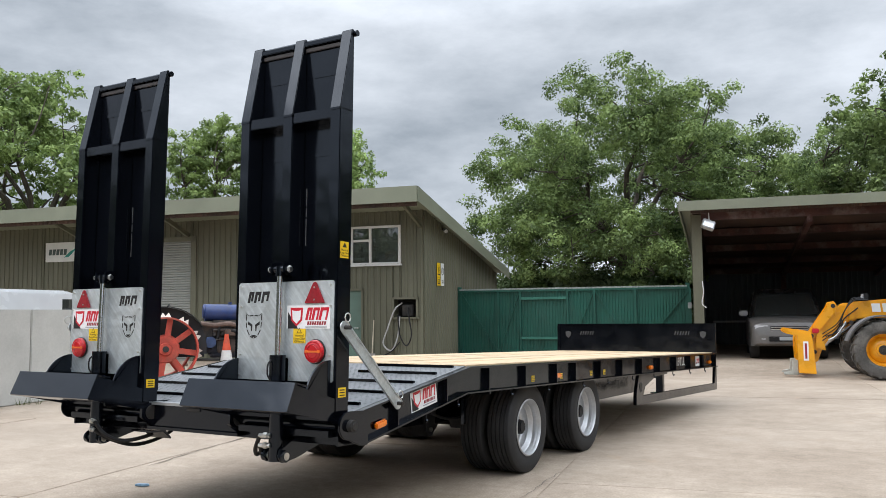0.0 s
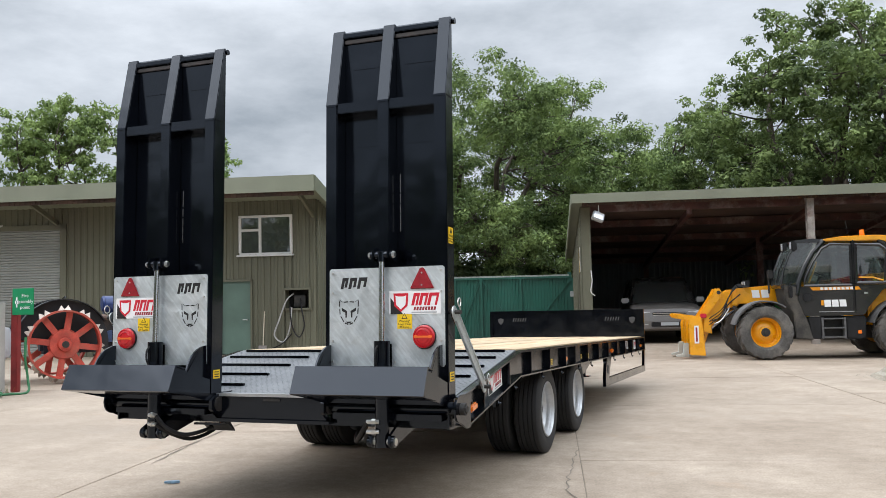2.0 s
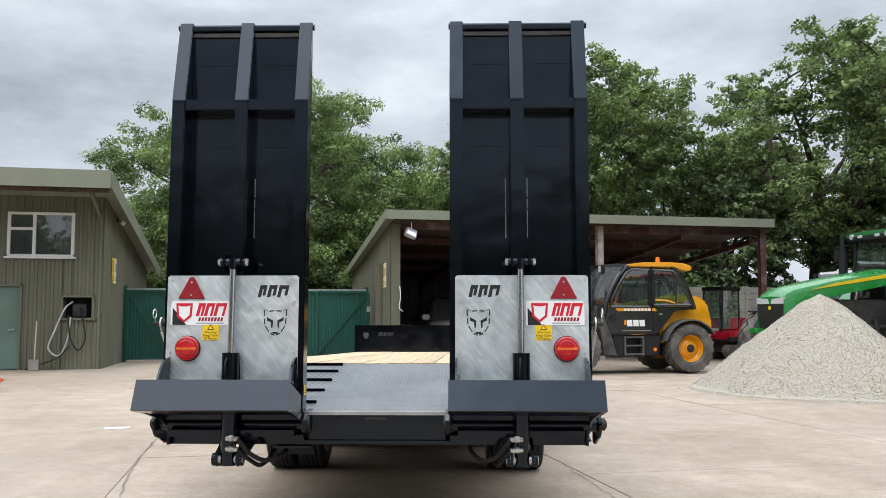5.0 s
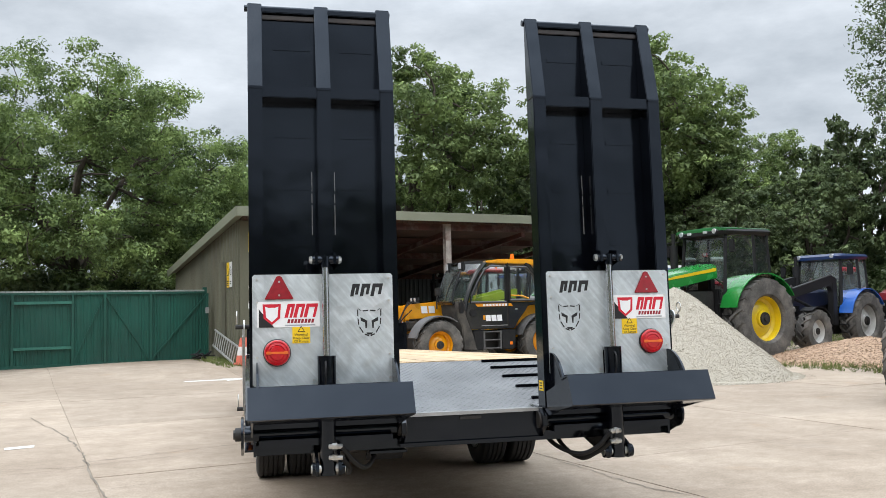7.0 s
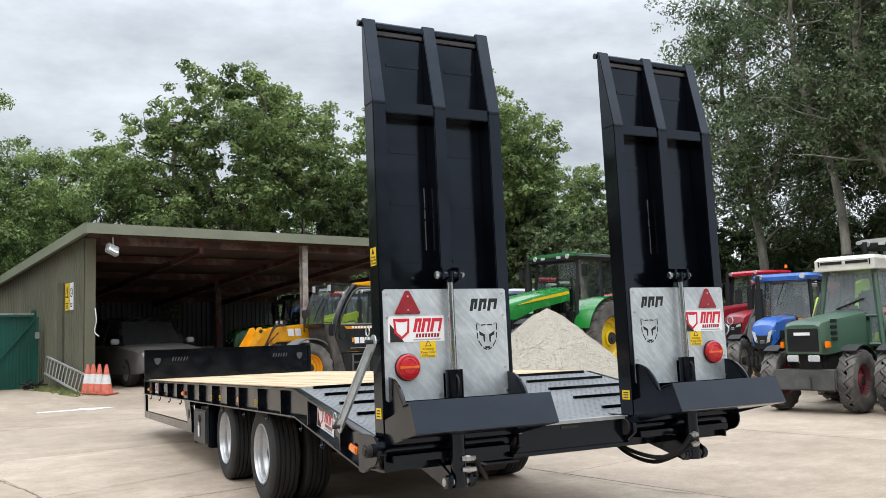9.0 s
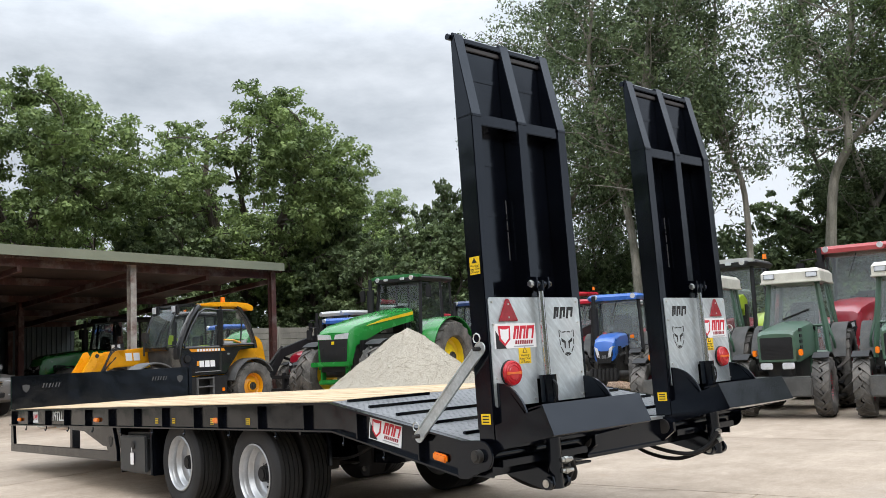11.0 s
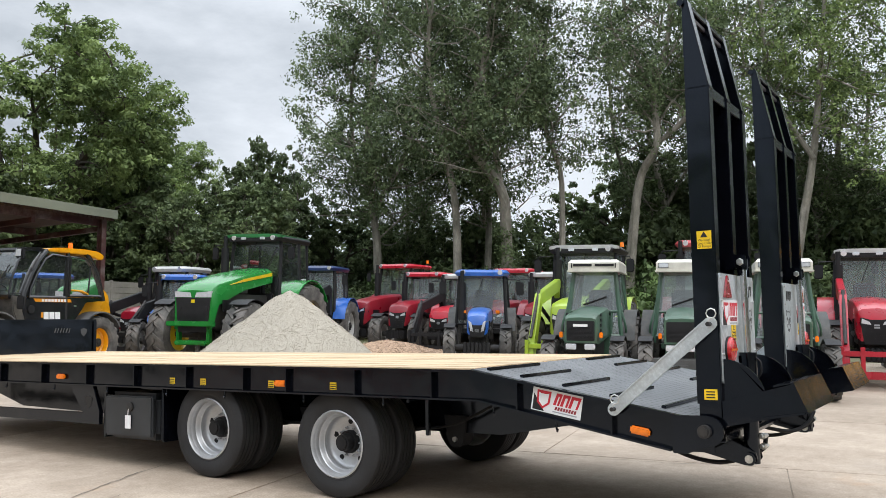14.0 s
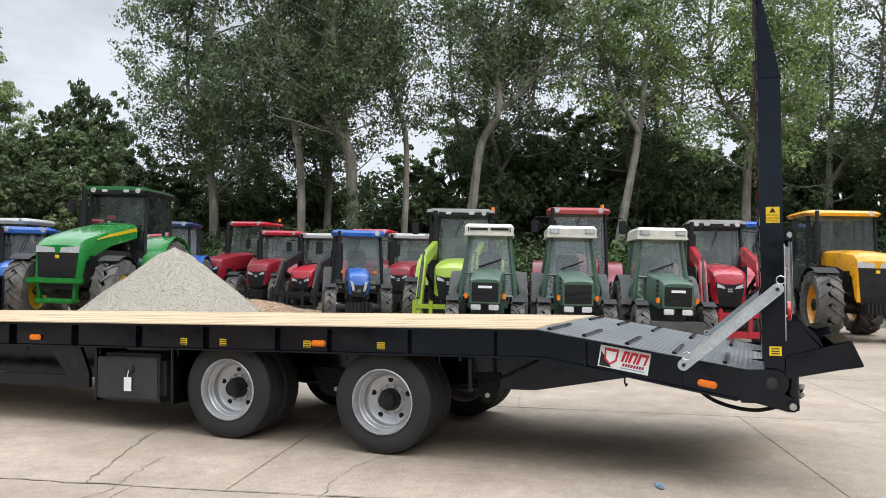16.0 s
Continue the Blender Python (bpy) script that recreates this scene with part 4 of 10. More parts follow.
# softwood deck, planks running to the front
for k in range(13):
    w = 2.52 / 13
    x = -1.26 + k * w
    part("deck_plank", box(B(), x + 0.002, x + w - 0.002, TK + 0.02, 9.25, DZ - 0.045 + (k % 3) * 0.0006, DZ + 0.003 + (k * 7 % 5) * 0.0008, 0.004), PLANK, trailer)
bm = B()
box(bm, -1.262, 1.262, 9.255, 9.30, 0.745, DZ)
part("front_beam", bm, BLACK, trailer)
bm = B()   # cross members under the deck
for y in [2.0 + 0.62 * k for k in range(12)]:
    box(bm, -1.26, 1.26, y - 0.03, y + 0.03, 0.80, 0.905)
part("cross_members", bm, BLACK, trailer)
for s in (-1, 1):   # main chassis rails
    bm = B()
    slab(bm, [(9.2, 0.80), (9.2, 0.62), (8.6, 0.60), (7.9, 0.42), (5.5, 0.38), (5.1, 0.42), (1.75, 0.43), (1.0, 0.56), (0.25, 0.52), (0.25, 0.62), (1.5, 0.80)], "x", s * 0.52 - 0.05, s * 0.52 + 0.05)
    part("chassis_rail", bm, BLACK, trailer)
# headboard
hb = part("headboard", box(B(), -1.30, 1.30, 9.262, 9.292, DZ, 1.385), BLACK, trailer, "plain black steel headboard")
bm = B()
box(bm, -1.31, 1.31, 9.25, 9.305, 1.375, 1.405, 0.004)
for s in (-1, 1):
    box(bm, s * 1.285 - 0.025, s * 1.285 + 0.025, 9.24, 9.30, DZ, 1.378, 0.004)
part("headboard_rim", bm, BLACK, hb)
for s in (-1, 1):   # cut-out emblems show what stands behind: plain shields and slanted bars
    dim = mat("dim_grey_emblem", (0.05, 0.052, 0.055), rough=0.5)
    x0 = s * 1.12
    part("emblem_cut_out", slab(B(), [(x0 - 0.05, 1.27), (x0, 1.285), (x0 + 0.05, 1.27), (x0 + 0.04, 1.21), (x0, 1.17), (x0 - 0.04, 1.21)], "y", 9.2585, 9.2612), dim, hb)
    x = x0 - s * 0.33
    for j in range(3):
        a = x + (j - 1) * 0.085
        part("bar_cut_out", slab(B(), [(a - 0.035, 1.225), (a - 0.017, 1.225), (a + 0.002, 1.285), (a - 0.016, 1.285)], "y", 9.2585, 9.2612), dim, hb)
        part("bar_cut_out", slab(B(), [(a + 0.008, 1.225), (a + 0.022, 1.225), (a + 0.04, 1.285), (a + 0.026, 1.285)], "y", 9.2585, 9.2612), dim, hb)

# tail: chequer plate with black cleats
bm = B()
slab(bm, [(TK + 0.02, DZ - 0.02), (TK + 0.02, DZ - 0.002), (TK - 0.005, DZ - 0.002), (0.03, tail_z(0.03)), (0.03, tail_z(0.03) - 0.02)], "x", -1.262, 1.262)
tail = part("tail_floor", bm, CHEQUER, trailer, "grey chequer plate tail floor")
bm = B()
rows = int((TK - 0.05) / 0.034)
for i in range(rows):
    y = 0.07 + i * 0.034
    z = tail_z(y)
    for j in range(56):
        x = -1.235 + j * 0.0445 + (0.022 if i % 2 else 0)
        t = 1 if (i + j) % 2 else -1
        dx, dy = 0.0135, 0.0085 * t
        vs = [bm.verts.new((x + a, y + b, z + h + b * SL)) for a, b, h in ((-dx, -dy, 0), (-0.003, 0.005 * t, 0), (dx, dy, 0), (0.003, -0.005 * t, 0), (0, 0, 0.0035))]
        for a, b in ((0, 1), (1, 2), (2, 3), (3, 0)):
            bm.faces.new((vs[a], vs[b], vs[4]))
tread = part("tread_pattern", bm, CHEQUER, tail)
tread["kind"] = "stuff"
for y in (1.50, 1.25, 0.95, 0.63, 0.30):
    for x0, x1 in ((-1.18, -0.42), (0.48, 1.20)):
        z = tail_z(y)
        part("cleat", box(B(), x0, x1, y - 0.014, y + 0.014, z - 0.004, z + 0.018, 0.003), BLACK, tail)
bm = B()
box(bm, -0.44, 0.44, -0.02, 0.05, 0.685, 0.705)
part("tail_edge", bm, mat("worn_bright_edge", (0.4, 0.41, 0.42), rough=0.35, metal=0.7), trailer)
bm = B()
box(bm, -0.44, 0.44, 0.0, 0.03, 0.535, 0.685)
box(bm, -1.26, 1.26, 0.03, 0.24, 0.505, 0.56)
box(bm, -0.44, 0.44, -0.03, 0.03, 0.515, 0.535)
part("tail_beam", bm, BLACK, trailer)
bm = B()
box(bm, -0.075, 0.06, -0.008, 0.0, 0.655, 0.675, 0.003)
part("catch_slot", bm, DARK, trailer)
for s in (-1, 1):   # cheek plates beside the ramps
    bm = B()
    slab(bm, [(0.25, 0.51), (0.25, 0.71), (0.0, 0.71), (-0.10, 0.66), (-0.10, 0.60), (0.0, 0.53)], "x", s * 0.415, s * 0.44)
    part("cheek_plate", bm, BLACK, trailer)
    bm = B()
    rod(bm, (s * 0.405, -0.02, 0.632), (s * 0.452, -0.02, 0.632), 0.05, 20)
    part("pivot_boss", bm, DARK, trailer)


def loading_ramp(s):
    """One raised ramp, s its side: three rails, skin, plate with lamps, ram, foot and lip."""
    X = lambda a: s * a
    xo, xi = 1.295, 0.440    # outer and inner edge
    lo, hi = min(X(xo), X(xi)), max(X(xo), X(xi))
    rp = part("ramp", slab(B(), [(lo + 0.01, 0.78), (hi - 0.01, 0.78), (hi - 0.01, 3.13), (lo + 0.01, 3.13)], "y", 0.052, 0.064), BLACK, trailer, "raised black steel loading ramp")
    for c in (xo - 0.042, 0.858, xi + 0.042):
        bm = B()
        slab(bm, [(0.052, 0.70), (-0.078, 0.70), (-0.078, 2.62), (0.052, 2.62)], "x", X(c) - 0.041, X(c) + 0.041, 0.005)
        part("rail", bm, BLACK, rp)
        bm = B()   # the tapered end is a separate piece, welded on
        slab(bm, [(0.052, 2.622), (-0.080, 2.622), (0.030, 3.165), (0.052, 3.17)], "x", X(c) - 0.042, X(c) + 0.042, 0.004)
        part("tapered_end", bm, BLACK, rp)
        part("weld_seam", box(B(), X(c) - 0.038, X(c) + 0.038, -0.083, -0.075, 2.612, 2.628, 0.002), BLACK, rp)
    gaps = ((X(xo - 0.083), X(0.899)), (X(0.817), X(xi + 0.083)))
    for z, h, d in ((2.60, 0.068, -0.070), (3.125, 0.030, 0.020), (0.80, 0.08, -0.06)):
        for p, q in gaps:
            part("cross_bar", box(B(), min(p, q) - 0.002, max(p, q) + 0.002, d, 0.050, z - h / 2, z + h / 2, 0.004), BLACK, rp)
    for p, q in gaps:
        part("end_angle", box(B(), min(p, q), max(p, q), 0.036, 0.050, 3.072, 3.100, 0.003), mat("rubbed_end_angle", (0.035, 0.028, 0.026), rough=0.4, vary=0.3, scale=9), rp)
    part("end_bar", rod(B(), (X(xo + 0.018), 0.066, 3.145), (X(xi - 0.008), 0.066, 3.145), 0.020, 12), BLACK, rp)
    bm = B()   # tread bars on the driving face
    for k in range(16):
        z = 0.95 + k * 0.138
        box(bm, lo + 0.03, hi - 0.03, 0.0645, 0.072, z - 0.012, z + 0.012)
    part("tread", bm, BLACK, rp)
    for z in (1.71, 2.05, 2.365, 2.90):   # folded strips on the skin, each with two edges
        for p, q in gaps:
            c, w = (p + q) / 2 + 0.02, abs(p - q) / 2 - 0.045
            part("skin_strip", box(B(), c - w, c + w, 0.0475, 0.0525, z - 0.013, z + 0.013, 0.002), BLACK, rp)
    for a in (0.925, 0.790):
        for z in (1.80, 1.86, 1.92, 1.99, 2.06, 2.12):
            part("weld_bead", box(B(), X(a) - 0.003, X(a) + 0.003, 0.048, 0.0515, z - 0.028, z + 0.028), mat("bare_weld", (0.2, 0.2, 0.2), rough=0.4, metal=0.6), rp)
    # galvanised lamp plates, either side of the ram
    bm = B()
    edge = [(1.277, 0.91), (1.277, 1.515), (1.265, 1.527), (0.487, 1.527), (0.475, 1.515), (0.475, 0.91), (0.487, 0.898), (0.822, 0.898), (0.822, 1.040), (0.916, 1.040), (0.916, 0.898), (1.265, 0.898)]
    slab(bm, [(X(a), z) for a, z in edge], "y", -0.086, -0.080)
    pl = part("lamp_plate", bm, ZINC, rp, "galvanised steel lamp plate with a slot for the ram")
    for a in (1.252, 0.940, 0.800, 0.500):
        for z in (0.925, 1.06, 1.37, 1.50):
            if z > 1.0 and a in (0.940, 0.800):
                continue
            part("bolt", rod(B(), (X(a), -0.0945, z), (X(a), -0.086, z), 0.007, 6), BOLT, pl)
    for a in (1.12, 0.64):
        if a > 0.9:
            # warning triangle, round lamp, stickers
            cx = X(1.128)
            bm = B()
            slab(bm, [(cx - 0.082, 1.385), (cx + 0.082, 1.385), (cx + 0.012, 1.518), (cx - 0.012, 1.518)], "y", -0.098, -0.0865, 0.004)
            tr_ = part("reflector_triangle", bm, mat("deep_red_reflector", (0.26, 0.004, 0.012), rough=0.2, vary=0.15, scale=40, fine=200, bump=0.3, coat=0.4), pl, "red warning triangle reflector")
            for z in (1.408, 1.485):
                part("screw", rod(B(), (cx, -0.101, z), (cx, -0.098, z), 0.006, 8), BOLT, tr_)
            bm = B()
            lathe(bm, [(0.073, 0.0), (0.073, 0.022), (0.068, 0.032), (0.061, 0.034), (0.059, 0.030), (0.056, 0.034), (0.044, 0.037), (0.042, 0.033), (0.038, 0.037), (0.0001, 0.039), (0.0001, 0.0)], 36, m=pose(X(1.142), -0.0865, 1.085, 0, 0, -90))
            lamp = part("tail_lamp", bm, RED_LENS, pl, "round red tail lamp")
            bm = B()
            box(bm, X(1.142) - 0.061, X(1.142) + 0.061, -0.1265, -0.119, 1.076, 1.094, 0.003)
            part("indicator_band", bm, mat("amber_lens", (0.75, 0.16, 0.03), rough=0.2, coat=0.5), lamp)
            bm = B()
            lathe(bm, [(0.077, 0.0), (0.077, 0.012), (0.0735, 0.012), (0.0735, 0.0)], 36, m=pose(X(1.142), -0.0865, 1.085, 0, 0, -90))
            part("bezel", bm, BLACK_MATT, lamp)
            decal(pl, pose(X(1.076), -0.0868, 1.30, 0, 0, 0), 0.352, 0.146)
            st = part("warning_sticker", box(B(), X(1.006) - 0.05, X(1.006) + 0.05, -0.0885, -0.0865, 1.135, 1.24), YELLOW_VINYL, pl, "yellow ramp warning sticker")
            bm = B()
            slab(bm, [(X(1.006) - 0.021, 1.198), (X(1.006) + 0.021, 1.198), (X(1.006), 1.234)], "y", -0.0895, -0.0887)
            part("triangle", bm, BLACK_VINYL, st)
            bm = B()
            slab(bm, [(X(1.006) - 0.014, 1.202), (X(1.006) + 0.014, 1.202), (X(1.006), 1.227)], "y", -0.0902, -0.0897)
            part("triangle_face", bm, YELLOW_VINYL, st)
            for k, tx in enumerate(("Warning!", "Keep Clear", "Of Ramps")):
                words(tx, 0.020, BLACK_VINYL, st, pose(X(1.006), -0.0888, 1.183 - k * 0.019, 90, 0, 0), depth=0.0005)
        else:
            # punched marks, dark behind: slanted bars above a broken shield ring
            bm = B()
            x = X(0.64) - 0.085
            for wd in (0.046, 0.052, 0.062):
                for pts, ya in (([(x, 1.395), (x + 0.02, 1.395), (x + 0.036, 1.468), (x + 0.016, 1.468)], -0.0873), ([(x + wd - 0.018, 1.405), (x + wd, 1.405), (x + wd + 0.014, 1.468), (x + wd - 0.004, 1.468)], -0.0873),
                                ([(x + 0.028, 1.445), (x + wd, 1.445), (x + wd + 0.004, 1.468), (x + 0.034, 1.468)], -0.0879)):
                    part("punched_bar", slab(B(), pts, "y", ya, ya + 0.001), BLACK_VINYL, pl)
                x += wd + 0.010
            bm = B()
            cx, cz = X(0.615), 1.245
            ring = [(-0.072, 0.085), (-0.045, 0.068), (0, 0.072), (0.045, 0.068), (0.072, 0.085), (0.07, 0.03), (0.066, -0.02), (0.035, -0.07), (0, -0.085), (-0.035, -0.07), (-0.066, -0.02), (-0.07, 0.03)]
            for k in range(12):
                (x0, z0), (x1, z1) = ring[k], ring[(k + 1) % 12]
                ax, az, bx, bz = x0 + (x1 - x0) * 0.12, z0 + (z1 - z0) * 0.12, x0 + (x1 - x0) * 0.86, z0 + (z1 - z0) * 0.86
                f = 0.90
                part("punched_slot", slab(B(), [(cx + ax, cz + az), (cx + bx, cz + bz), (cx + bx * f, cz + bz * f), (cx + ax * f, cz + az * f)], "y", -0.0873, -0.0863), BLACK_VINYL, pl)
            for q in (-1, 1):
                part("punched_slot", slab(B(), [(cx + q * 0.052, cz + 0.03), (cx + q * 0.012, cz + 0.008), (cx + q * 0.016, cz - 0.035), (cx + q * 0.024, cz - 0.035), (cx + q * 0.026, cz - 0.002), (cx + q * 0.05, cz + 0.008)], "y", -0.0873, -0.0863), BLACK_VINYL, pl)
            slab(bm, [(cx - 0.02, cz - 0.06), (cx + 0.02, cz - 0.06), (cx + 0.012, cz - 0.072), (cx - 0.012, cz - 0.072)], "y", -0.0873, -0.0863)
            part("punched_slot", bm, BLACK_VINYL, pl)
    # hydraulic ram between the plates
    xr = X(0.868)
    bm = B()
    rod(bm, (xr, -0.13, 1.06), (xr, -0.125, 1.575), 0.021, 16)
    part("ram_rod", bm, CHROME, rp, "bright chromed ram rod")
    bm = B()
    rod(bm, (xr, -0.13, 0.40), (xr, -0.13, 1.055), 0.045, 20)
    rod(bm, (xr, -0.13, 0.90), (xr, -0.13, 1.06), 0.052, 20)
    part("ram_barrel", bm, BLACK, rp)
    bm = B()
    tube(bm, curve_pts([(xr - 0.012, -0.178, 0.90), (xr - 0.014, -0.205, 0.94), (xr - 0.012, -0.205, 1.0), (xr - 0.01, -0.178, 1.03)], 5), 0.006, 6)
    part("ram_pipe", bm, BLACK_MATT, rp)
    bm = B()
    for dx in (-0.052, 0.052):
        slab(bm, [(-0.03, 1.55), (-0.155, 1.58), (-0.155, 1.645), (-0.03, 1.66)], "x", xr + dx - 0.008, xr + dx + 0.008, 0.003)
    rod(bm, (xr - 0.075, -0.125, 1.605), (xr + 0.075, -0.125, 1.605), 0.024, 14)
    rod(bm, (xr, -0.125, 1.56), (xr, -0.125, 1.625), 0.03, 14)
    lug = part("ram_lug", bm, BLACK, rp)
    for q in (-1, 1):
        bm = B()
        rod(bm, (xr + q * 0.075, -0.125, 1.605), (xr + q * 0.092, -0.125, 1.605), 0.024, 6, 0.018)
        part("pin_head", bm, BOLT, lug)
    # hinge tube, foot and lip
    bm = B()
    rod(bm, (X(xo + 0.03), 0.01, 0.632), (X(xi + 0.01), 0.01, 0.632), 0.045, 18)
    box(bm, min(X(xo), X(xi)) + 0.05, max(X(xo), X(xi)) - 0.05, -0.075, 0.02, 0.56, 0.60, 0.004)
    box(bm, min(X(xo), X(xi)) + 0.02, max(X(xo), X(xi)) - 0.02, -0.07, 0.02, 0.66, 0.72, 0.004)
    part("hinge_tube", bm, BLACK, rp)
    for c in (xo - 0.012, xi + 0.012):   # arms and quarter-round gussets
        bm = B()
        slab(bm, [(0.03, 0.57), (0.03, 0.80), (-0.078, 0.80), (-0.465, 0.905), (-0.525, 0.75), (-0.10, 0.66)], "x", X(c) - 0.006, X(c) + 0.006)
        part("lip_arm", bm, BLACK, rp)
        bm = B()
        pts = [(-0.078, 0.80)] + [(-0.078 - 0.235 * math.sin(t), 0.80 + 0.0 + 0.235 * math.cos(t)) for t in (k * math.pi / 2 / 10 for k in range(11))]
        pts[-1] = (-0.313, 0.85)
        slab(bm, pts + [(-0.20, 0.83)], "x", X(c - 0.03 * (1 if c > 0.8 else -1)) - 0.006, X(c - 0.03 * (1 if c > 0.8 else -1)) + 0.006)
        part("gusset", bm, BLACK, rp)
    bm = B()
    slab(bm, [(-0.465, 0.915), (-0.535, 0.752), (-0.52, 0.745), (-0.45, 0.905)], "x", X(xo + 0.012), X(xi + 0.0))
    lip = part("lip", bm, BLACK, rp, "folded black ramp lip")
    part("lip_floor", slab(B(), [(-0.52, 0.745), (-0.525, 0.757), (-0.30, 0.72), (-0.30, 0.708)], "x", X(xo + 0.012), X(xi + 0.0)), BLACK, lip)
    part("lip_flange", slab(B(), [(-0.465, 0.915), (-0.45, 0.905), (-0.36, 0.885), (-0.36, 0.895)], "x", X(xo + 0.012), X(xi + 0.0)), BLACK, lip)
    # label on the outer rail
    lb = part("rail_label", box(B(), min(X(xo + 0.0005), X(xo + 0.002)), max(X(xo + 0.0005), X(xo + 0.002)), -0.058, 0.026, 1.668, 1.772), YELLOW_VINYL, rp, "yellow ramp warning label")
    bm = B()
    slab(bm, [(-0.036, 1.735), (0.006, 1.735), (-0.015, 1.768)], "x", X(xo + 0.0025), X(xo + 0.0035))
    part("triangle", bm, BLACK_VINYL, lb)
    for k, tx in enumerate(("Warning!", "Keep Clear", "Of Ramps")):
        words(tx, 0.019, BLACK_VINYL, lb, pose(X(xo + 0.0022), -0.015, 1.718 - k * 0.018, 90, 0, 90 * s), depth=0.0005)
    for c in (xo, xi):
        q = 1 if c > 0.8 else -1
        l2 = part("rail_label", box(B(), min(X(c + q * 0.0005), X(c + q * 0.0022)), max(X(c + q * 0.0005), X(c + q * 0.0022)), -0.055, 0.02, 0.805, 0.865), YELLOW_VINYL, rp)
        bm = B()
        for k in range(3):
            box(bm, min(X(c + q * 0.0025), X(c + q * 0.003)), max(X(c + q * 0.0025), X(c + q * 0.003)), -0.042, 0.008, 0.815 + k * 0.016, 0.822 + k * 0.016)
        part("bar", bm, BLACK_VINYL, l2)
    # ram foot below: swing arm, pin, unions and hose
    bm = B()
    for dx in (-0.062, 0.062):
        slab(bm, [(0.30, 0.50), (0.26, 0.60), (0.02, 0.56), (-0.165, 0.475), (-0.175, 0.43), (-0.145, 0.395), (-0.10, 0.395), (0.20, 0.47)], "x", xr + dx - 0.009, xr + dx + 0.009, 0.003)
    foot = part("ram_foot", bm, BLACK, trailer)
    bm = B()
    rod(bm, (xr - 0.095, -0.13, 0.435), (xr + 0.095, -0.13, 0.435), 0.024, 14)
    part("foot_pin", bm, BOLT, foot)
    for q in (-1, 1):
        bm = B()
        rod(bm, (xr + q * 0.072, -0.13, 0.435), (xr + q * 0.09, -0.13, 0.435), 0.038, 16)
        part("washer", bm, BLACK, foot)
    for z in (0.50, 0.56):
        bm = B()
        rod(bm, (xr, -0.18, z), (xr + 0.075 * -s, -0.20, z), 0.014, 8)
        rod(bm, (xr + 0.02 * -s, -0.186, z), (xr + 0.045 * -s, -0.192, z), 0.02, 6)
        part("union", bm, BOLT, foot)
    i = -s
    part("hose", tube(B(), curve_pts([(xr + 0.07 * i, -0.20, 0.56), (xr + 0.14 * i, -0.16, 0.47), (xr + 0.22 * i, -0.05, 0.42), (xr + 0.30 * i, 0.15, 0.46), (xr + 0.32 * i, 0.4, 0.56)]), 0.014), BLACK_MATT, foot)
    part("hose", tube(B(), curve_pts([(xr + 0.07 * i, -0.20, 0.50), (xr + 0.12 * i, -0.10, 0.43), (xr + 0.14 * i, 0.12, 0.37), (xr + 0.16 * i, 0.38, 0.42), (xr + 0.18 * i, 0.58, 0.56)]), 0.014), BLACK_MATT, foot)
    # galvanised prop bar from the ramp to the tail side
    p, q = Vector((X(1.318), -0.035, 1.235)), Vector((X(1.318), 0.555, 0.735))
    d = (q - p)
    L = d.length
    mt = Matrix.Translation(p) @ Matrix(((0, 0, s, 0), (s * d.z / L, d.y / L, 0, 0), (-s * d.y / L, d.z / L, 0, 0), (0, 0, 0, 1)))
    bm = B()
    pts = [(0.038 * math.cos(t), -0.005 + 0.038 * math.sin(t)) for t in (math.pi + k * math.pi / 6 for k in range(7))] + [(0.038 * math.cos(t), L + 0.005 + 0.038 * math.sin(t)) for t in (k * math.pi / 6 for k in range(7))]
    slab(bm, pts, "z", 0.0, 0.008)
    slab(bm, [(-0.038, 0.04), (-0.030, 0.04), (-0.030, L - 0.04), (-0.038, L - 0.04)], "z", 0.008, 0.016)
    slab(bm, [(0.030, 0.04), (0.038, 0.04), (0.038, L - 0.04), (0.030, L - 0.04)], "z", 0.008, 0.016)
    bmesh.ops.recalc_face_normals(bm, faces=bm.faces)
    prop = part("prop_bar", bm, ZINC, trailer, "galvanised steel ramp prop bar", m=mt)
    for e in (p, q):
        bm = B()
        rod(bm, (X(1.28), e.y, e.z), (X(1.37), e.y, e.z), 0.013, 10)
        pin = part("prop_pin", bm, DARK, trailer)
        bm = B()
        tube(bm, [(X(1.362) , e.y, e.z + 0.01), (X(1.362), e.y - 0.02, e.z + 0.035)] + [(X(1.362), e.y - 0.02 + 0.028 * math.sin(t), e.z + 0.06 - 0.028 * math.cos(t)) for t in (k * math.pi / 4 for k in range(1, 8))] + [(X(1.362), e.y - 0.016, e.z + 0.03)], 0.004, 6)
        part("lynch_pin", bm, BOLT, pin)
    return rp


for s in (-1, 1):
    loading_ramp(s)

# axles, dual wheels, springs
INV = TRAILER.inverted()
def tyre_mesh():
    bm = B()
    R = 0.398
    prof = [(0.238, -0.104), (0.262, -0.113), (0.268, -0.110), (0.31, -0.119), (0.352, -0.117), (0.384, -0.105), (0.391, -0.100), (R - 0.003, -0.095)]
    for g in (-0.060, -0.020, 0.020, 0.060):
        prof += [(R, g - 0.006), (R - 0.013, g - 0.004), (R - 0.013, g + 0.004), (R, g + 0.006)]
    prof += [(R - 0.003, 0.095), (0.391, 0.100), (0.384, 0.105), (0.352, 0.117), (0.31, 0.119), (0.268, 0.110), (0.262, 0.113), (0.238, 0.104), (0.230, 0.0)]
    lathe(bm, prof, 56)
    return mesh_of("tyre", bm, RUBBER, 25)


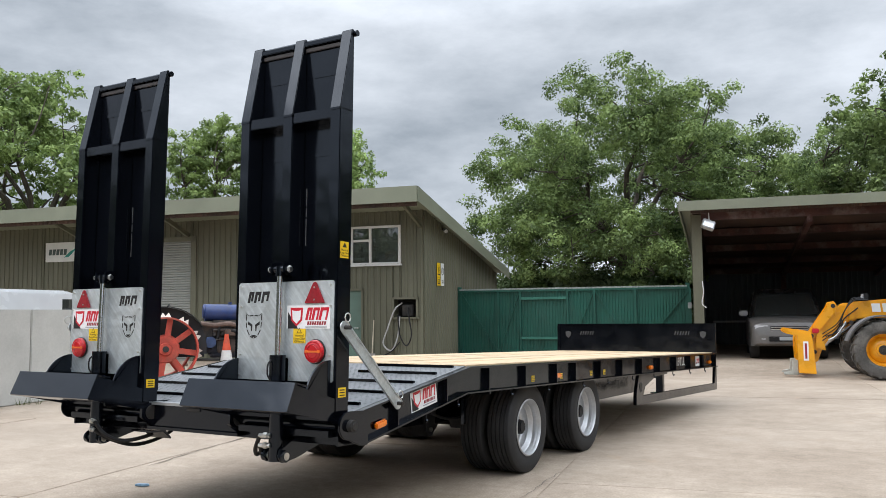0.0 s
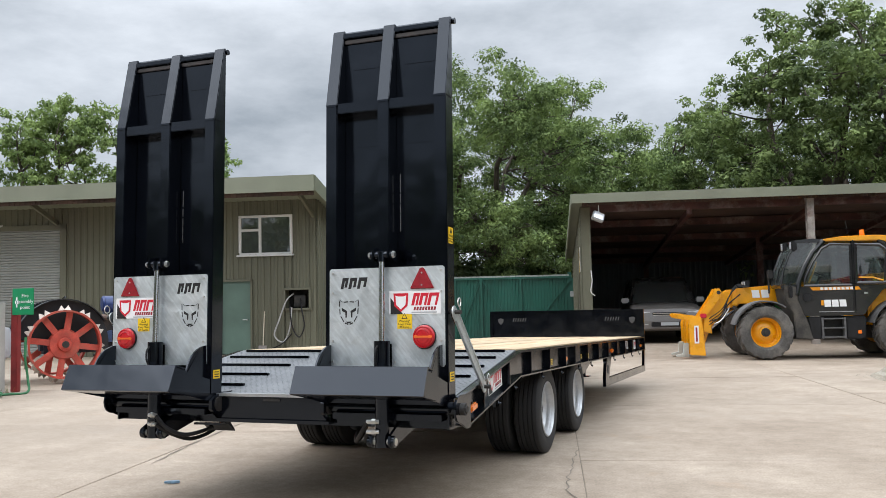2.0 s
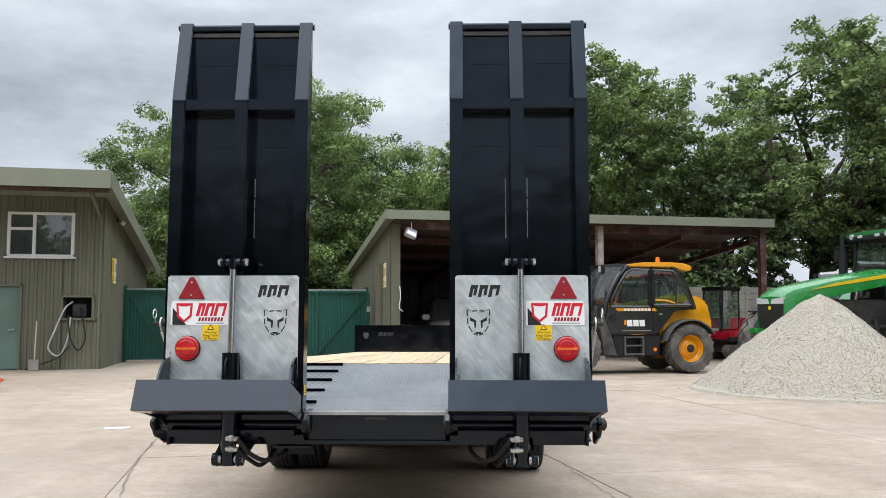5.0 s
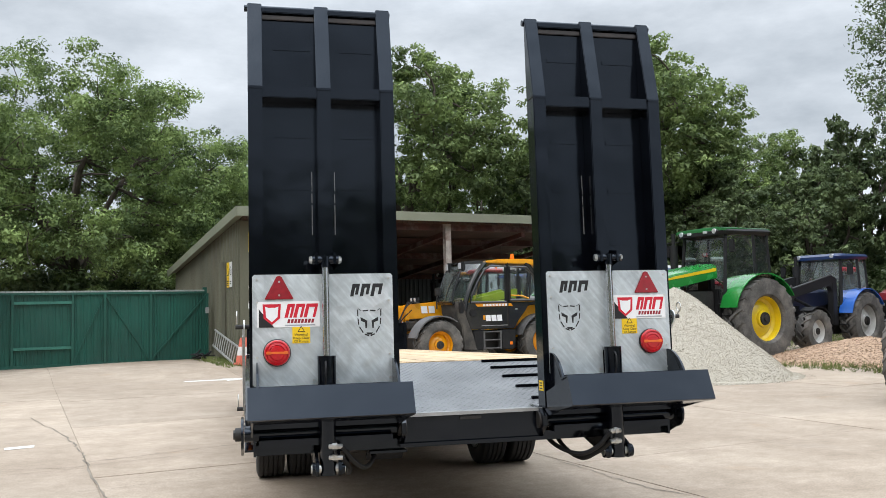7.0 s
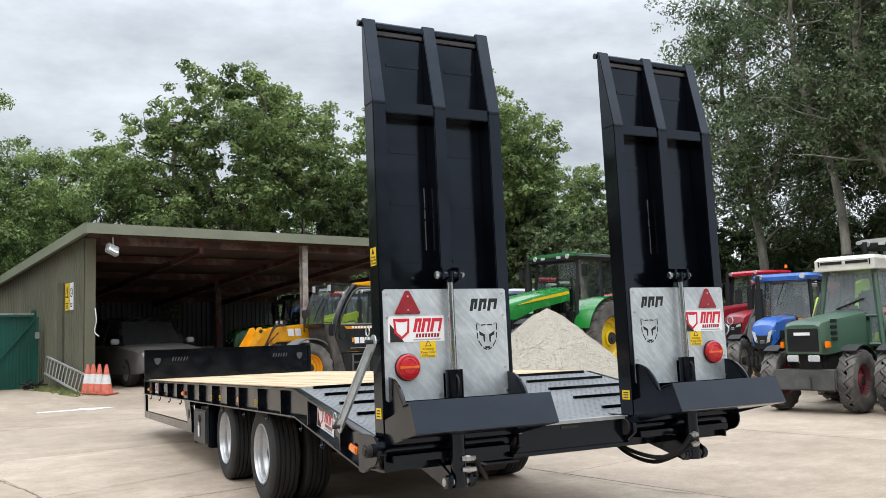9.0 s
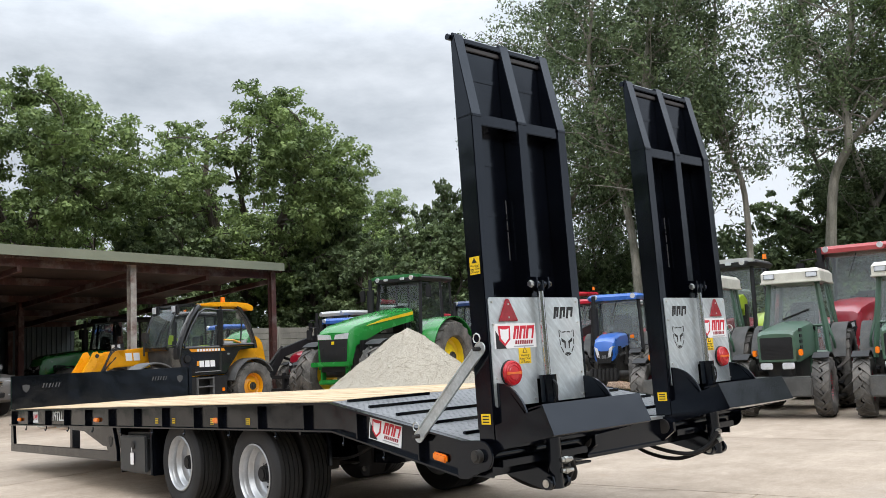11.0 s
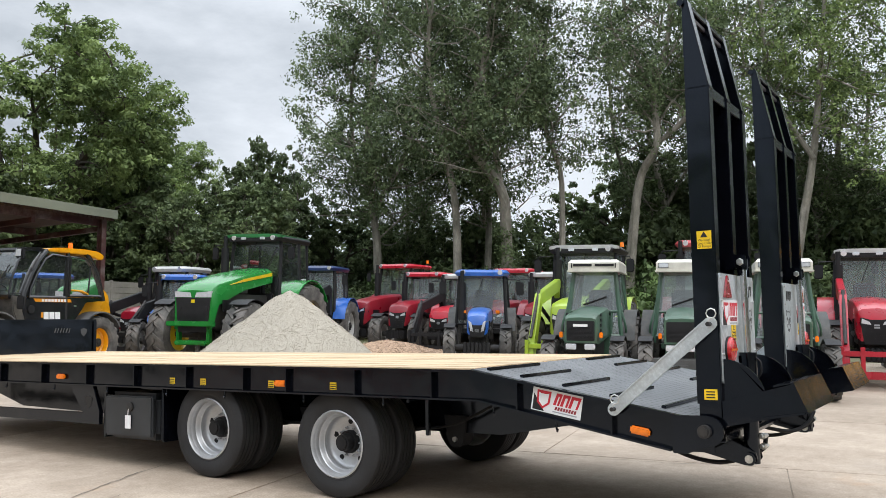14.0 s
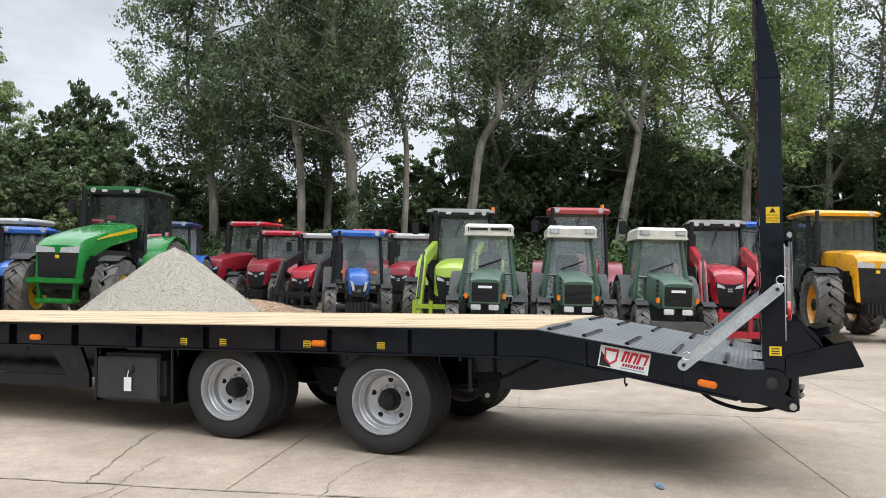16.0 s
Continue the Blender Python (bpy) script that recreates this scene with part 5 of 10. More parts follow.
def rim_mesh():
    bm = B()
    prof = [(0.243, 0.118), (0.252, 0.113), (0.248, 0.105), (0.234, 0.094), (0.227, 0.072), (0.226, 0.045), (0.216, 0.036), (0.212, 0.012), (0.203, 0.004), (0.199, -0.040), (0.188, -0.052), (0.172, -0.058), (0.120, -0.070), (0.112, -0.062), (0.05, -0.062),
            (0.05, -0.075), (0.118, -0.084), (0.172, -0.072), (0.205, -0.06), (0.214, -0.005), (0.228, 0.03), (0.232, 0.09), (0.238, 0.11)]
    lathe(bm, prof, 48)
    return mesh_of("rim", bm, RIM, 40)


TYRE, RIMM = tyre_mesh(), rim_mesh()
# solid black plugs paint the shade seen in the rim's hand holes
bm = B()
rod(bm, (-0.085, 0.152, 0), (-0.0595, 0.152, 0), 0.021, 14)
HOLE = mesh_of("hand_hole", bm, mat("hand_hole_shade", (0.006, 0.006, 0.006), rough=0.9))
bm = B()
rod(bm, (-0.07, 0, 0), (-0.02, 0, 0), 0.088, 24, 0.084)
rod(bm, (-0.02, 0, 0), (0.042, 0, 0), 0.068, 24, 0.062)
rod(bm, (0.042, 0, 0), (0.052, 0, 0), 0.050, 8)
HUB = mesh_of("hub", bm, BLACK_MATT)
bm = B()
rod(bm, (-0.065, 0.106, 0), (-0.042, 0.106, 0), 0.011, 6)
rod(bm, (-0.042, 0.106, 0), (-0.026, 0.106, 0), 0.007, 6)
NUT = mesh_of("wheel_nut", bm, RIM)
for y in (2.805, 4.185):
    for s in (-1, 1):
        mw = INV @ pose(s * 1.116, y, 0.398, 0, 0, 0 if s > 0 else 180)
        wh = part("wheel", TYRE, None, trailer, "outer road wheel of a dual pair", m=mw)
        part("rim", RIMM, None, wh, "silver painted steel rim")
        part("hub", HUB, None, wh)
        for k in range(10):
            part("wheel_nut", NUT, None, wh, m=pose(0, 0, 0, 36 * k, 0, 0))
        for k in range(5):
            part("hand_hole", HOLE, None, wh, m=pose(0, 0, 0, 72 * k + 20, 0, 0))
        mw = INV @ pose(s * 0.846, y, 0.398, 0, 0, 180 if s > 0 else 0)
        wi = part("wheel", TYRE, None, trailer, "inner road wheel of a dual pair", m=mw)
        part("rim", RIMM, None, wi)
    bm = B()
    rod(bm, (-1.0, y, 0.42), (1.0, y, 0.42), 0.065, 16)
    box(bm, -0.6, -0.45, y - 0.1, y + 0.1, 0.34, 0.56, 0.01)
    box(bm, 0.45, 0.6, y - 0.1, y + 0.1, 0.34, 0.56, 0.01)
    part("axle", bm, DARK, trailer)
    for s in (-1, 1):
        bm = B()
        for k in range(4):
            tube(bm, [(s * 0.52, y - 0.5 + k * 0.07, 0.56 - 0.018 * k), (s * 0.52, y - 0.2, 0.505 - 0.018 * k), (s * 0.52, y + 0.2, 0.505 - 0.018 * k), (s * 0.52, y + 0.5 - k * 0.07, 0.56 - 0.018 * k)], 0.012, 6)
        part("leaf_spring", bm, DARK, trailer)
        bm = B()
        rod(bm, (s * 0.30, y - 0.02, 0.44), (s * 0.30, y - 0.28, 0.55), 0.075, 16)
        part("brake_chamber", bm, DARK, trailer)
# spring hangers, the rocker between the axles, brake lines and air tank
for s in (-1, 1):
    for y, w in ((2.14, 0.07), (3.495, 0.16), (4.86, 0.07)):
        bm = B()
        slab(bm, [(y - w * 1.5, 0.56), (y + w * 1.5, 0.56), (y + w, 0.36), (y + w * 0.5, 0.32), (y - w * 0.5, 0.32), (y - w, 0.36)], "x", s * 0.52 - 0.075, s * 0.52 + 0.075, 0.006)
        hang = part("spring_hanger", bm, BLACK_MATT, trailer)
        part("hanger_bolt", rod(B(), (s * 0.43, y, 0.38), (s * 0.61, y, 0.38), 0.02, 8), BOLT, hang)
    part("brake_line", tube(B(), curve_pts([(s * 0.66, 1.75, 0.66), (s * 0.70, 2.1, 0.50), (s * 0.68, 2.5, 0.46), (s * 0.66, 2.95, 0.55)], 6), 0.012, 6), BLACK_MATT, trailer)
    part("brake_line", tube(B(), curve_pts([(s * 0.72, 3.2, 0.68), (s * 0.74, 3.45, 0.48), (s * 0.70, 3.8, 0.45), (s * 0.66, 4.3, 0.56)], 6), 0.012, 6), BLACK_MATT, trailer)
    bm = B()   # mud flap bracket behind the rear axle
    box(bm, s * 0.9 - 0.015, s * 0.9 + 0.015, 2.17, 2.20, 0.44, 0.78, 0.003)
    box(bm, *sorted((s * 0.78, s * 1.16)), 2.172, 2.198, 0.70, 0.73, 0.003)
    part("flap_bracket", bm, BLACK, trailer)
bm = B()
rod(bm, (-0.35, 5.6, 0.60), (0.35, 5.6, 0.60), 0.12, 20)
part("air_tank", bm, BLACK, trailer)
# landing leg and drawbar at the front
bm = B()
slab(bm, [(9.2, 0.56), (9.2, 0.76), (11.6, 0.72), (11.6, 0.60)], "x", -0.10, 0.10, 0.01)
part("drawbar", bm, BLACK, trailer)
bm = B()
box(bm, -0.06, 0.06, 10.6, 10.72, 0.09, 0.9, 0.01)
box(bm, -0.14, 0.14, 10.54, 10.78, 0.075, 0.095)
part("landing_leg", bm, BLACK, trailer, m=pose(0, 0, 0.14))
# tool box with its latch and a white tag, nearside only
bm = B()
box(bm, -1.285, -0.86, 4.77, 5.46, 0.285, 0.695, 0.06)
tb = part("tool_box", bm, BOX_PLASTIC, trailer, "black plastic tool box with a white tag")
bm = B()
box(bm, -1.298, -1.262, 4.795, 5.435, 0.31, 0.67, 0.014)
part("box_door", bm, BOX_PLASTIC, tb)
bm = B()
lathe(bm, [(0.042, 0), (0.042, 0.016), (0.03, 0.02), (0.0001, 0.02), (0.0001, 0)], 20, m=pose(-1.296, 5.08, 0.575, 0, 0, 180))
part("latch", bm, DARK, tb)
part("tag", box(B(), -1.312, -1.308, 5.06, 5.135, 0.385, 0.50, 0, m=None), WHITE_VINYL, tb, "white paper tag")
part("tag_string", tube(B(), [(-1.310, 5.10, 0.50), (-1.315, 5.09, 0.54), (-1.312, 5.08, 0.565)], 0.004, 5), WHITE_VINYL, tb)
for y in (4.66, 5.46):
    part("box_bracket", box(B(), -1.28, -0.9, y - 0.012, y + 0.012, 0.29, 0.75), BLACK, tb)
# small bent plate under the tail, beside the ram foot
bm = B()
slab(bm, [(-0.02, 0.50), (0.10, 0.50), (0.16, 0.44), (0.16, 0.428), (0.08, 0.486), (-0.02, 0.486)], "x", -0.62, -0.40, 0.002)
part("bent_plate", bm, BLACK, trailer)
# mudguard flap brackets
for s in (-1,):
    bm = B()
    rod(bm, (s * 1.29, 4.66, 0.75), (s * 1.29, 4.66, 0.30), 0.012, 8)
    part("guard_rod", bm, BLACK, trailer)

# ---- tractors and other machines ----
WHEELS = {}


def paint(name, c, rough=0.32, dirt=(0.14, 0.11, 0.08), amount=0.3):
    return mat(name, c, rough=rough, vary=0.12, scale=2.5, fine=50, bump=0.02, stain=dirt, stain_amount=amount, coat=0.35)


def lug_tyre(R, w, rim_r, lugs=19, key="", m_tyre=None):
    """A bar-lug tractor tyre, axle along x."""
    k = (round(R, 2), round(w, 2), key)
    if k in WHEELS:
        return WHEELS[k]
    bm = B()
    h = w / 2
    lathe(bm, [(rim_r, -h * 0.80), (rim_r + 0.05, -h * 0.96), (R * 0.80, -h), (R * 0.92, -h * 0.93), (R * 0.955, -h * 0.6), (R * 0.965, 0), (R * 0.955, h * 0.6), (R * 0.92, h * 0.93), (R * 0.80, h), (rim_r + 0.05, h * 0.96), (rim_r, h * 0.80), (rim_r - 0.02, 0)], 40)
    da = 2 * math.pi / lugs
    crown = [v for v in bm.verts if abs(v.co.x) < 1e-4 and math.hypot(v.co.y, v.co.z) > R * 0.9]
    for i in range(lugs):
        for s in (-1, 1):
            a0 = i * da + (da / 2 if s > 0 else 0)
            a1, wd = a0 - da * 0.85, da * 0.17
            sec = []
            for x, a, r0, r1 in ((-0.02 * s, a0, R * 0.95, R), (s * h * 0.55, a0 - da * 0.5, R * 0.945, R * 0.995), (s * h * 1.0, a1, R * 0.86, R * 0.945), (s * h * 1.01, a1 - da * 0.1, R * 0.80, R * 0.83)):
                sec.append([bm.verts.new((x, math.cos(a + b) * r, math.sin(a + b) * r)) for b, r in ((-wd, r0), (-wd * 0.8, r1), (wd * 0.8, r1), (wd, r0))])
            fs = [bm.faces.new(sec[0]), bm.faces.new(sec[-1])]
            root = min(crown, key=lambda v: (v.co - sec[0][0].co).length)
            bm.faces.new((sec[0][0], sec[0][3], root))
            for p, q in zip(sec, sec[1:]):
                for j in range(3):
                    fs.append(bm.faces.new((p[j], p[j + 1], q[j + 1], q[j])))
            bmesh.ops.recalc_face_normals(bm, faces=fs)
    WHEELS[k] = mesh_of("tyre", bm, m_tyre or RUBBER_DUSTY, 30)
    return WHEELS[k]


def disc_rim(r, w, material, key):
    k = ("rim", round(r, 2), round(w, 2), key)
    if k in WHEELS:
        return WHEELS[k]
    bm = B()
    h = w / 2
    lathe(bm, [(r * 1.04, h * 0.80), (r * 1.06, h * 0.72), (r * 0.98, h * 0.60), (r * 0.93, h * 0.1), (r * 0.80, -h * 0.05), (r * 0.62, h * 0.22), (r * 0.40, h * 0.30), (r * 0.38, h * 0.5), (r * 0.22, h * 0.55), (r * 0.2, h * 0.4), (0.001, h * 0.42),
                 (0.001, -h * 0.5), (r * 0.9, -h * 0.5), (r * 1.0, -h * 0.8)], 32)
    for j in range(8):
        a = j * math.pi / 4
        rod(bm, (h * 0.30, r * 0.31 * math.cos(a), r * 0.31 * math.sin(a)), (h * 0.42, r * 0.31 * math.cos(a), r * 0.31 * math.sin(a)), 0.016, 6)
    WHEELS[k] = mesh_of("rim", bm, material, 40)
    return WHEELS[k]


def hub_mesh(r, w):
    k = ("hub", round(r, 2), round(w, 2))
    if k not in WHEELS:
        bm = B()
        rod(bm, (w * 0.1, 0, 0), (w * 0.32, 0, 0), r * 0.33, 18, r * 0.28)
        rod(bm, (w * 0.32, 0, 0), (w * 0.38, 0, 0), r * 0.13, 12)
        WHEELS[k] = mesh_of("hub", bm, DARK)
    return WHEELS[k]


def put_wheel(parent, x, y, R, w, rim_r, rim_mat, lugs=19, label=""):
    """A wheel at a machine's side; y tells which."""
    s = 1 if y > 0 else -1
    wh = part("wheel", lug_tyre(R, w, rim_r, lugs), None, parent, label, m=pose(x, y, R, 0, 0, 90 * s) )
    part("rim", disc_rim(rim_r, w, rim_mat, rim_mat.name), None, wh)
    part("hub", hub_mesh(rim_r, w), None, wh)
    return wh


def arc_guard(bm, x, y0, y1, z, R, a0, a1, t=0.025, n=14):
    """A mudguard bent round a wheel, angles in degrees from the front over the top."""
    pts = []
    for k in range(n + 1):
        a = radians(a0 + (a1 - a0) * k / n)
        pts.append((x + R * math.cos(a), z + R * math.sin(a)))
    for k in range(n, -1, -1):
        a = radians(a0 + (a1 - a0) * k / n)
        pts.append((x + (R - t) * math.cos(a), z + (R - t) * math.sin(a)))
    vs = [[bm.verts.new((px, y, pz)) for px, pz in pts] for y in (y0, y1)]
    N = len(pts)
    fs = []
    for k in range(n):
        fs.append(bm.faces.new((vs[0][k], vs[0][k + 1], vs[1][k + 1], vs[1][k])))
        fs.append(bm.faces.new((vs[0][N - 1 - k], vs[0][N - 2 - k], vs[1][N - 2 - k], vs[1][N - 1 - k])))
        for q in (0, 1):
            fs.append(bm.faces.new((vs[q][k], vs[q][k + 1], vs[q][N - 2 - k], vs[q][N - 1 - k])))
    for k in (0, n):
        fs.append(bm.faces.new((vs[0][k], vs[1][k], vs[1][N - 1 - k], vs[0][N - 1 - k])))
    bmesh.ops.recalc_face_normals(bm, faces=fs)
    return bm


def loft(bm, secs):
    """Skins closed outlines one after another; the first and last are capped."""
    rings = [[bm.verts.new(p) for p in s] for s in secs]
    fs = [bm.faces.new(rings[0]), bm.faces.new(rings[-1])]
    for a, b in zip(rings, rings[1:]):
        k = len(a)
        for i in range(k):
            fs.append(bm.faces.new((a[i], a[(i + 1) % k], b[(i + 1) % k], b[i])))
    bmesh.ops.recalc_face_normals(bm, faces=fs)
    return bm


def hood_section(x, hw, zb, zt, r=0.12):
    """A bonnet's cross section at x: flat flanks, rounded shoulders."""
    return [(x, -hw, zb), (x, -hw, zt - r), (x, -hw * 0.93, zt - r * 0.35), (x, -hw * 0.72, zt), (x, 0, zt + r * 0.15), (x, hw * 0.72, zt), (x, hw * 0.93, zt - r * 0.35), (x, hw, zt - r), (x, hw, zb)]


SEAT = mat("worn_black_seat", (0.02, 0.02, 0.02), rough=0.8, vary=0.3)


def tractor(label, u, v, body, rim, roof=None, turn=0.0, Rr=0.85, wr=0.48, Rf=0.6, wf=0.36, wb=2.4, tr=0.85, tf=0.80, nose=0.55, hw=0.34, zh0=1.35, zh1=1.5, zhb=0.75, cab=(-0.75, 0.75), cw=0.75, cwt=0.68, zf=0.95, zr=2.6, roof_t=0.2,
            grille=BLACK_MATT, boxy=False, loader=None, stack=True, beacon=False, fender=None, stripe=None, weights=True, lamps=True, cab_mat=BLACK_MATT, bar=None, glass=GLASS, mirrors=True, roof_lamps=True, blunt=False, vents=False, tall_lamps=False, visor=False, rim_k=0.54):
    """A parked tractor, nose towards -u; u, v is the ground under its nose. All parts in its own axes, x to the front, rear axle at 0."""
    xn = wb + nose
    tx = thing("tractor", label, "tractor", m=yard(u, v, 0, 180 + turn) @ pose(-xn, 0, 0), group="parked tractors")
    for s in (-1, 1):
        put_wheel(tx, 0, s * tr, Rr, wr, Rr * rim_k, rim)
        put_wheel(tx, wb, s * tf, Rf, wf, Rf * (rim_k - 0.02), rim, 17)
    # chassis and axles
    bm = B()
    box(bm, -0.45, wb + 0.2, -0.2, 0.2, Rf * 0.75, zhb + 0.12, 0.04)
    rod(bm, (0, -tr, Rr), (0, tr, Rr), 0.13, 14)
    box(bm, -0.5, 0.5, -0.3, 0.3, Rr - 0.25, Rr + 0.3, 0.06)
    part("chassis", bm, DARK, tx)
    bm = B()
    rod(bm, (wb, -tf, Rf), (wb, tf, Rf), 0.09, 12)
    box(bm, wb - 0.16, wb + 0.16, -0.22, 0.22, Rf - 0.16, Rf + 0.2, 0.05)
    part("front_axle", bm, AXLE_GREY if boxy else DARK, tx)
    # bonnet
    xc = cab[1] + 0.02
    bm = B()
    if boxy:
        loft(bm, [hood_section(xc, hw * 1.02, zhb + 0.1, zh1, 0.09), hood_section(xn - 0.25, hw, zhb, zh0 + 0.03, 0.08), hood_section(xn - 0.05, hw * 0.98, zhb, zh0, 0.08), hood_section(xn, hw * 0.93, zhb + 0.02, zh0 - 0.05, 0.07)])
    else:
        hh = zh0 - zhb
        loft(bm, [hood_section(xc, hw * 1.1, zh1 - hh * (0.34 if blunt else 0.55), zh1, 0.16), hood_section((xc + xn) / 2, hw * 1.04, zh1 * 0.45 + zh0 * 0.55 - hh * (0.34 if blunt else 0.55), zh1 * 0.45 + zh0 * 0.55 + 0.03, 0.15), hood_section(xn - 0.28, hw * 0.98, zhb + hh * (0.50 if blunt else 0.28), zh0, 0.14),
                  hood_section(xn - 0.08, hw * (0.96 if blunt else 0.9), zhb + hh * (0.04 if blunt else 0.12), zh0 - 0.10, 0.12), hood_section(xn, hw * (0.93 if blunt else 0.74), zhb + hh * (-0.04 if blunt else 0.05), zh0 - (0.2 if blunt else 0.30), 0.10)])
    hood = part("bonnet", bm, body, tx)
    if not boxy:   # engine, pipes and side screen in the gap below
        bm = B()
        box(bm, xc, xn - 0.2, -hw * 0.86, hw * 0.86, zhb - 0.05, zh0 - 0.25, 0.03)
        for s in (-1, 1):
            rod(bm, (xc + 0.1, s * hw * 0.9, zhb + 0.18), (xn - 0.5, s * hw * 0.9, zhb + 0.12), 0.05, 8)
            rod(bm, (xc + 0.35, s * hw * 0.92, zhb - 0.1), (xc + 0.35, s * hw * 0.92, zhb + 0.35), 0.07, 10)
        part("engine", bm, DARK, hood)
        for s in (-1, 1):
            bm = B()
            for k in range(7):
                x = xn - 0.42 - k * 0.055
                box(bm, x - 0.017, x + 0.017, s * hw * 1.02 - 0.012, s * hw * 1.02 + 0.012, zhb + hh * 0.34, zhb + hh * 0.62, 0.004)
            part("side_grille", bm, BLACK_MATT, hood)
    bm = B()
    if boxy:
        box(bm, xn - 0.01, xn + 0.012, -hw * 0.82, hw * 0.82, zhb + 0.05, zh0 - 0.10, 0.01)
        for k in range(9):
            z = zhb + 0.10 + k * (zh0 - zhb - 0.32) / 8
            box(bm, xn + 0.012, xn + 0.02, -hw * 0.78, hw * 0.78, z - 0.008, z + 0.008)
    elif blunt:
        loft(bm, [[(x, y * k, z) for y, z in ((-hw * 0.76, zhb - 0.1), (-hw * 0.90, zh0 - 0.36), (hw * 0.90, zh0 - 0.36), (hw * 0.76, zhb - 0.1))] for x, k in ((xn - 0.2, 1.0), (xn - 0.02, 1.0), (xn + 0.018, 0.96))])
        for k in range(7):
            z = zhb + 0.02 + k * (zh0 - 0.75 - zhb) / 6
            box(bm, xn + 0.010, xn + 0.024, -hw * 0.62, hw * 0.62, z - 0.006, z + 0.006)
        for y in (-hw * 0.66, hw * 0.66):
            rod(bm, (xn + 0.01, y, zh0 - 0.60), (xn + 0.03, y, zh0 - 0.60), 0.045, 12)
    else:
        loft(bm, [[(x, y * k, z) for y, z in ((-hw * 0.60, zhb - 0.02), (-hw * 0.78, zh0 - 0.40), (-hw * 0.74, zh0 - 0.27), (-hw * 0.3, zh0 - 0.31), (hw * 0.3, zh0 - 0.31), (hw * 0.74, zh0 - 0.27), (hw * 0.78, zh0 - 0.40), (hw * 0.60, zhb - 0.02))] for x, k in ((xn - 0.16, 1.22), (xn + 0.012, 0.96))])
        for k in range(6):
            z = zhb + 0.04 + k * (zh0 - 0.42 - zhb) / 6
            box(bm, xn + 0.010, xn + 0.022, -hw * 0.5, hw * 0.5, z - 0.006, z + 0.006)
    part("grille", bm, grille, hood)
    if boxy:   # side vents and a plain bar for the badge
        for k in range(4):
            part("side_vent", box(B(), xn - 0.5, xn - 0.3, hw + 0.001, hw + 0.012, zhb + 0.2 + k * 0.09, zhb + 0.25 + k * 0.09), BLACK_MATT, hood)
            part("side_vent", box(B(), xn - 0.5, xn - 0.3, -hw - 0.012, -hw - 0.001, zhb + 0.2 + k * 0.09, zhb + 0.25 + k * 0.09), BLACK_MATT, hood)
        if bar:
            part("badge_bar", box(B(), xn + 0.021, xn + 0.026, -hw * 0.42, hw * 0.42, zh0 - 0.20, zh0 - 0.155), WHITE_VINYL, hood)
    else:
        part("badge", box(B(), xn + 0.013, xn + 0.02, -0.05, 0.05, zh0 - 0.48, zh0 - 0.40, 0.01), bar or GREY_VINYL, hood)
    if stripe:
        for s in (-1, 1):
            bm = B()
            ys = lambda x: s * (hw * (1.1 - 0.10 * (x - xc) / (xn - xc)) + 0.006)
            pts = [(xc + 0.03, zh1 - 0.19), (xc + 0.03, zh1 - 0.105), ((xc + xn) / 2, zh1 * 0.45 + zh0 * 0.55 - 0.075), (xn - 0.7, zh0 - 0.04), ((xc + xn) / 2, zh1 * 0.45 + zh0 * 0.55 - 0.14)]
            lo = [bm.verts.new((x, ys(x) - 0.02 * s, z)) for x, z in pts]
            hi = [bm.verts.new((x, ys(x), z)) for x, z in pts]
            bm.faces.new(lo), bm.faces.new(hi)
            for k in range(5):
                bm.faces.new((lo[k], lo[(k + 1) % 5], hi[(k + 1) % 5], hi[k]))
            bmesh.ops.recalc_face_normals(bm, faces=bm.faces)
            part("stripe", bm, stripe, hood)
    if lamps:
        for s in (-1, 1):
            bm = B()
            if boxy:
                box(bm, xn + 0.0, xn + 0.03, s * hw * 0.55 - 0.09, s * hw * 0.55 + 0.09, zhb - 0.10, zhb + 0.0, 0.012)
            else:
                if blunt:
                    slab(bm, [(s * hw * 0.10, zh0 - 0.35), (s * hw * 0.92, zh0 - 0.35), (s * hw * 0.92, zh0 - 0.21), (s * hw * 0.16, zh0 - 0.24)], "x", xn - 0.09, xn + 0.018)
                elif tall_lamps:
                    loft(bm, [[(x, y * s, z) for y, z in ((hw * 0.34 * k, zh0 - 0.47), (hw * 0.62 * k, zh0 - 0.44), (hw * 0.86 * k, zh0 - 0.20), (hw * 0.56 * k, zh0 - 0.24))] for x, k in ((xn - 0.14, 1.12), (xn + 0.022, 0.94))])
                else:
                    slab(bm, [(s * hw * 0.26, zh0 - 0.41), (s * hw * 0.72, zh0 - 0.38), (s * hw * 0.70, zh0 - 0.29), (s * hw * 0.34, zh0 - 0.35)], "x", xn - 0.04, xn + 0.018)
            part("headlamp", bm, CLEAR_LENS, hood)
            if boxy:
                part("indicator", box(B(), xn - 0.12, xn - 0.02, s * (hw + 0.05) - 0.03, s * (hw + 0.05) + 0.03, zhb + 0.10, zhb + 0.20, 0.012), ORANGE_LENS, hood)
            elif tall_lamps:
                part("indicator", box(B(), xc + 0.16, xc + 0.24, s * (hw + 0.16) - 0.05, s * (hw + 0.16) + 0.05, zh1 - 0.14, zh1 - 0.06, 0.012), ORANGE_LENS, hood)
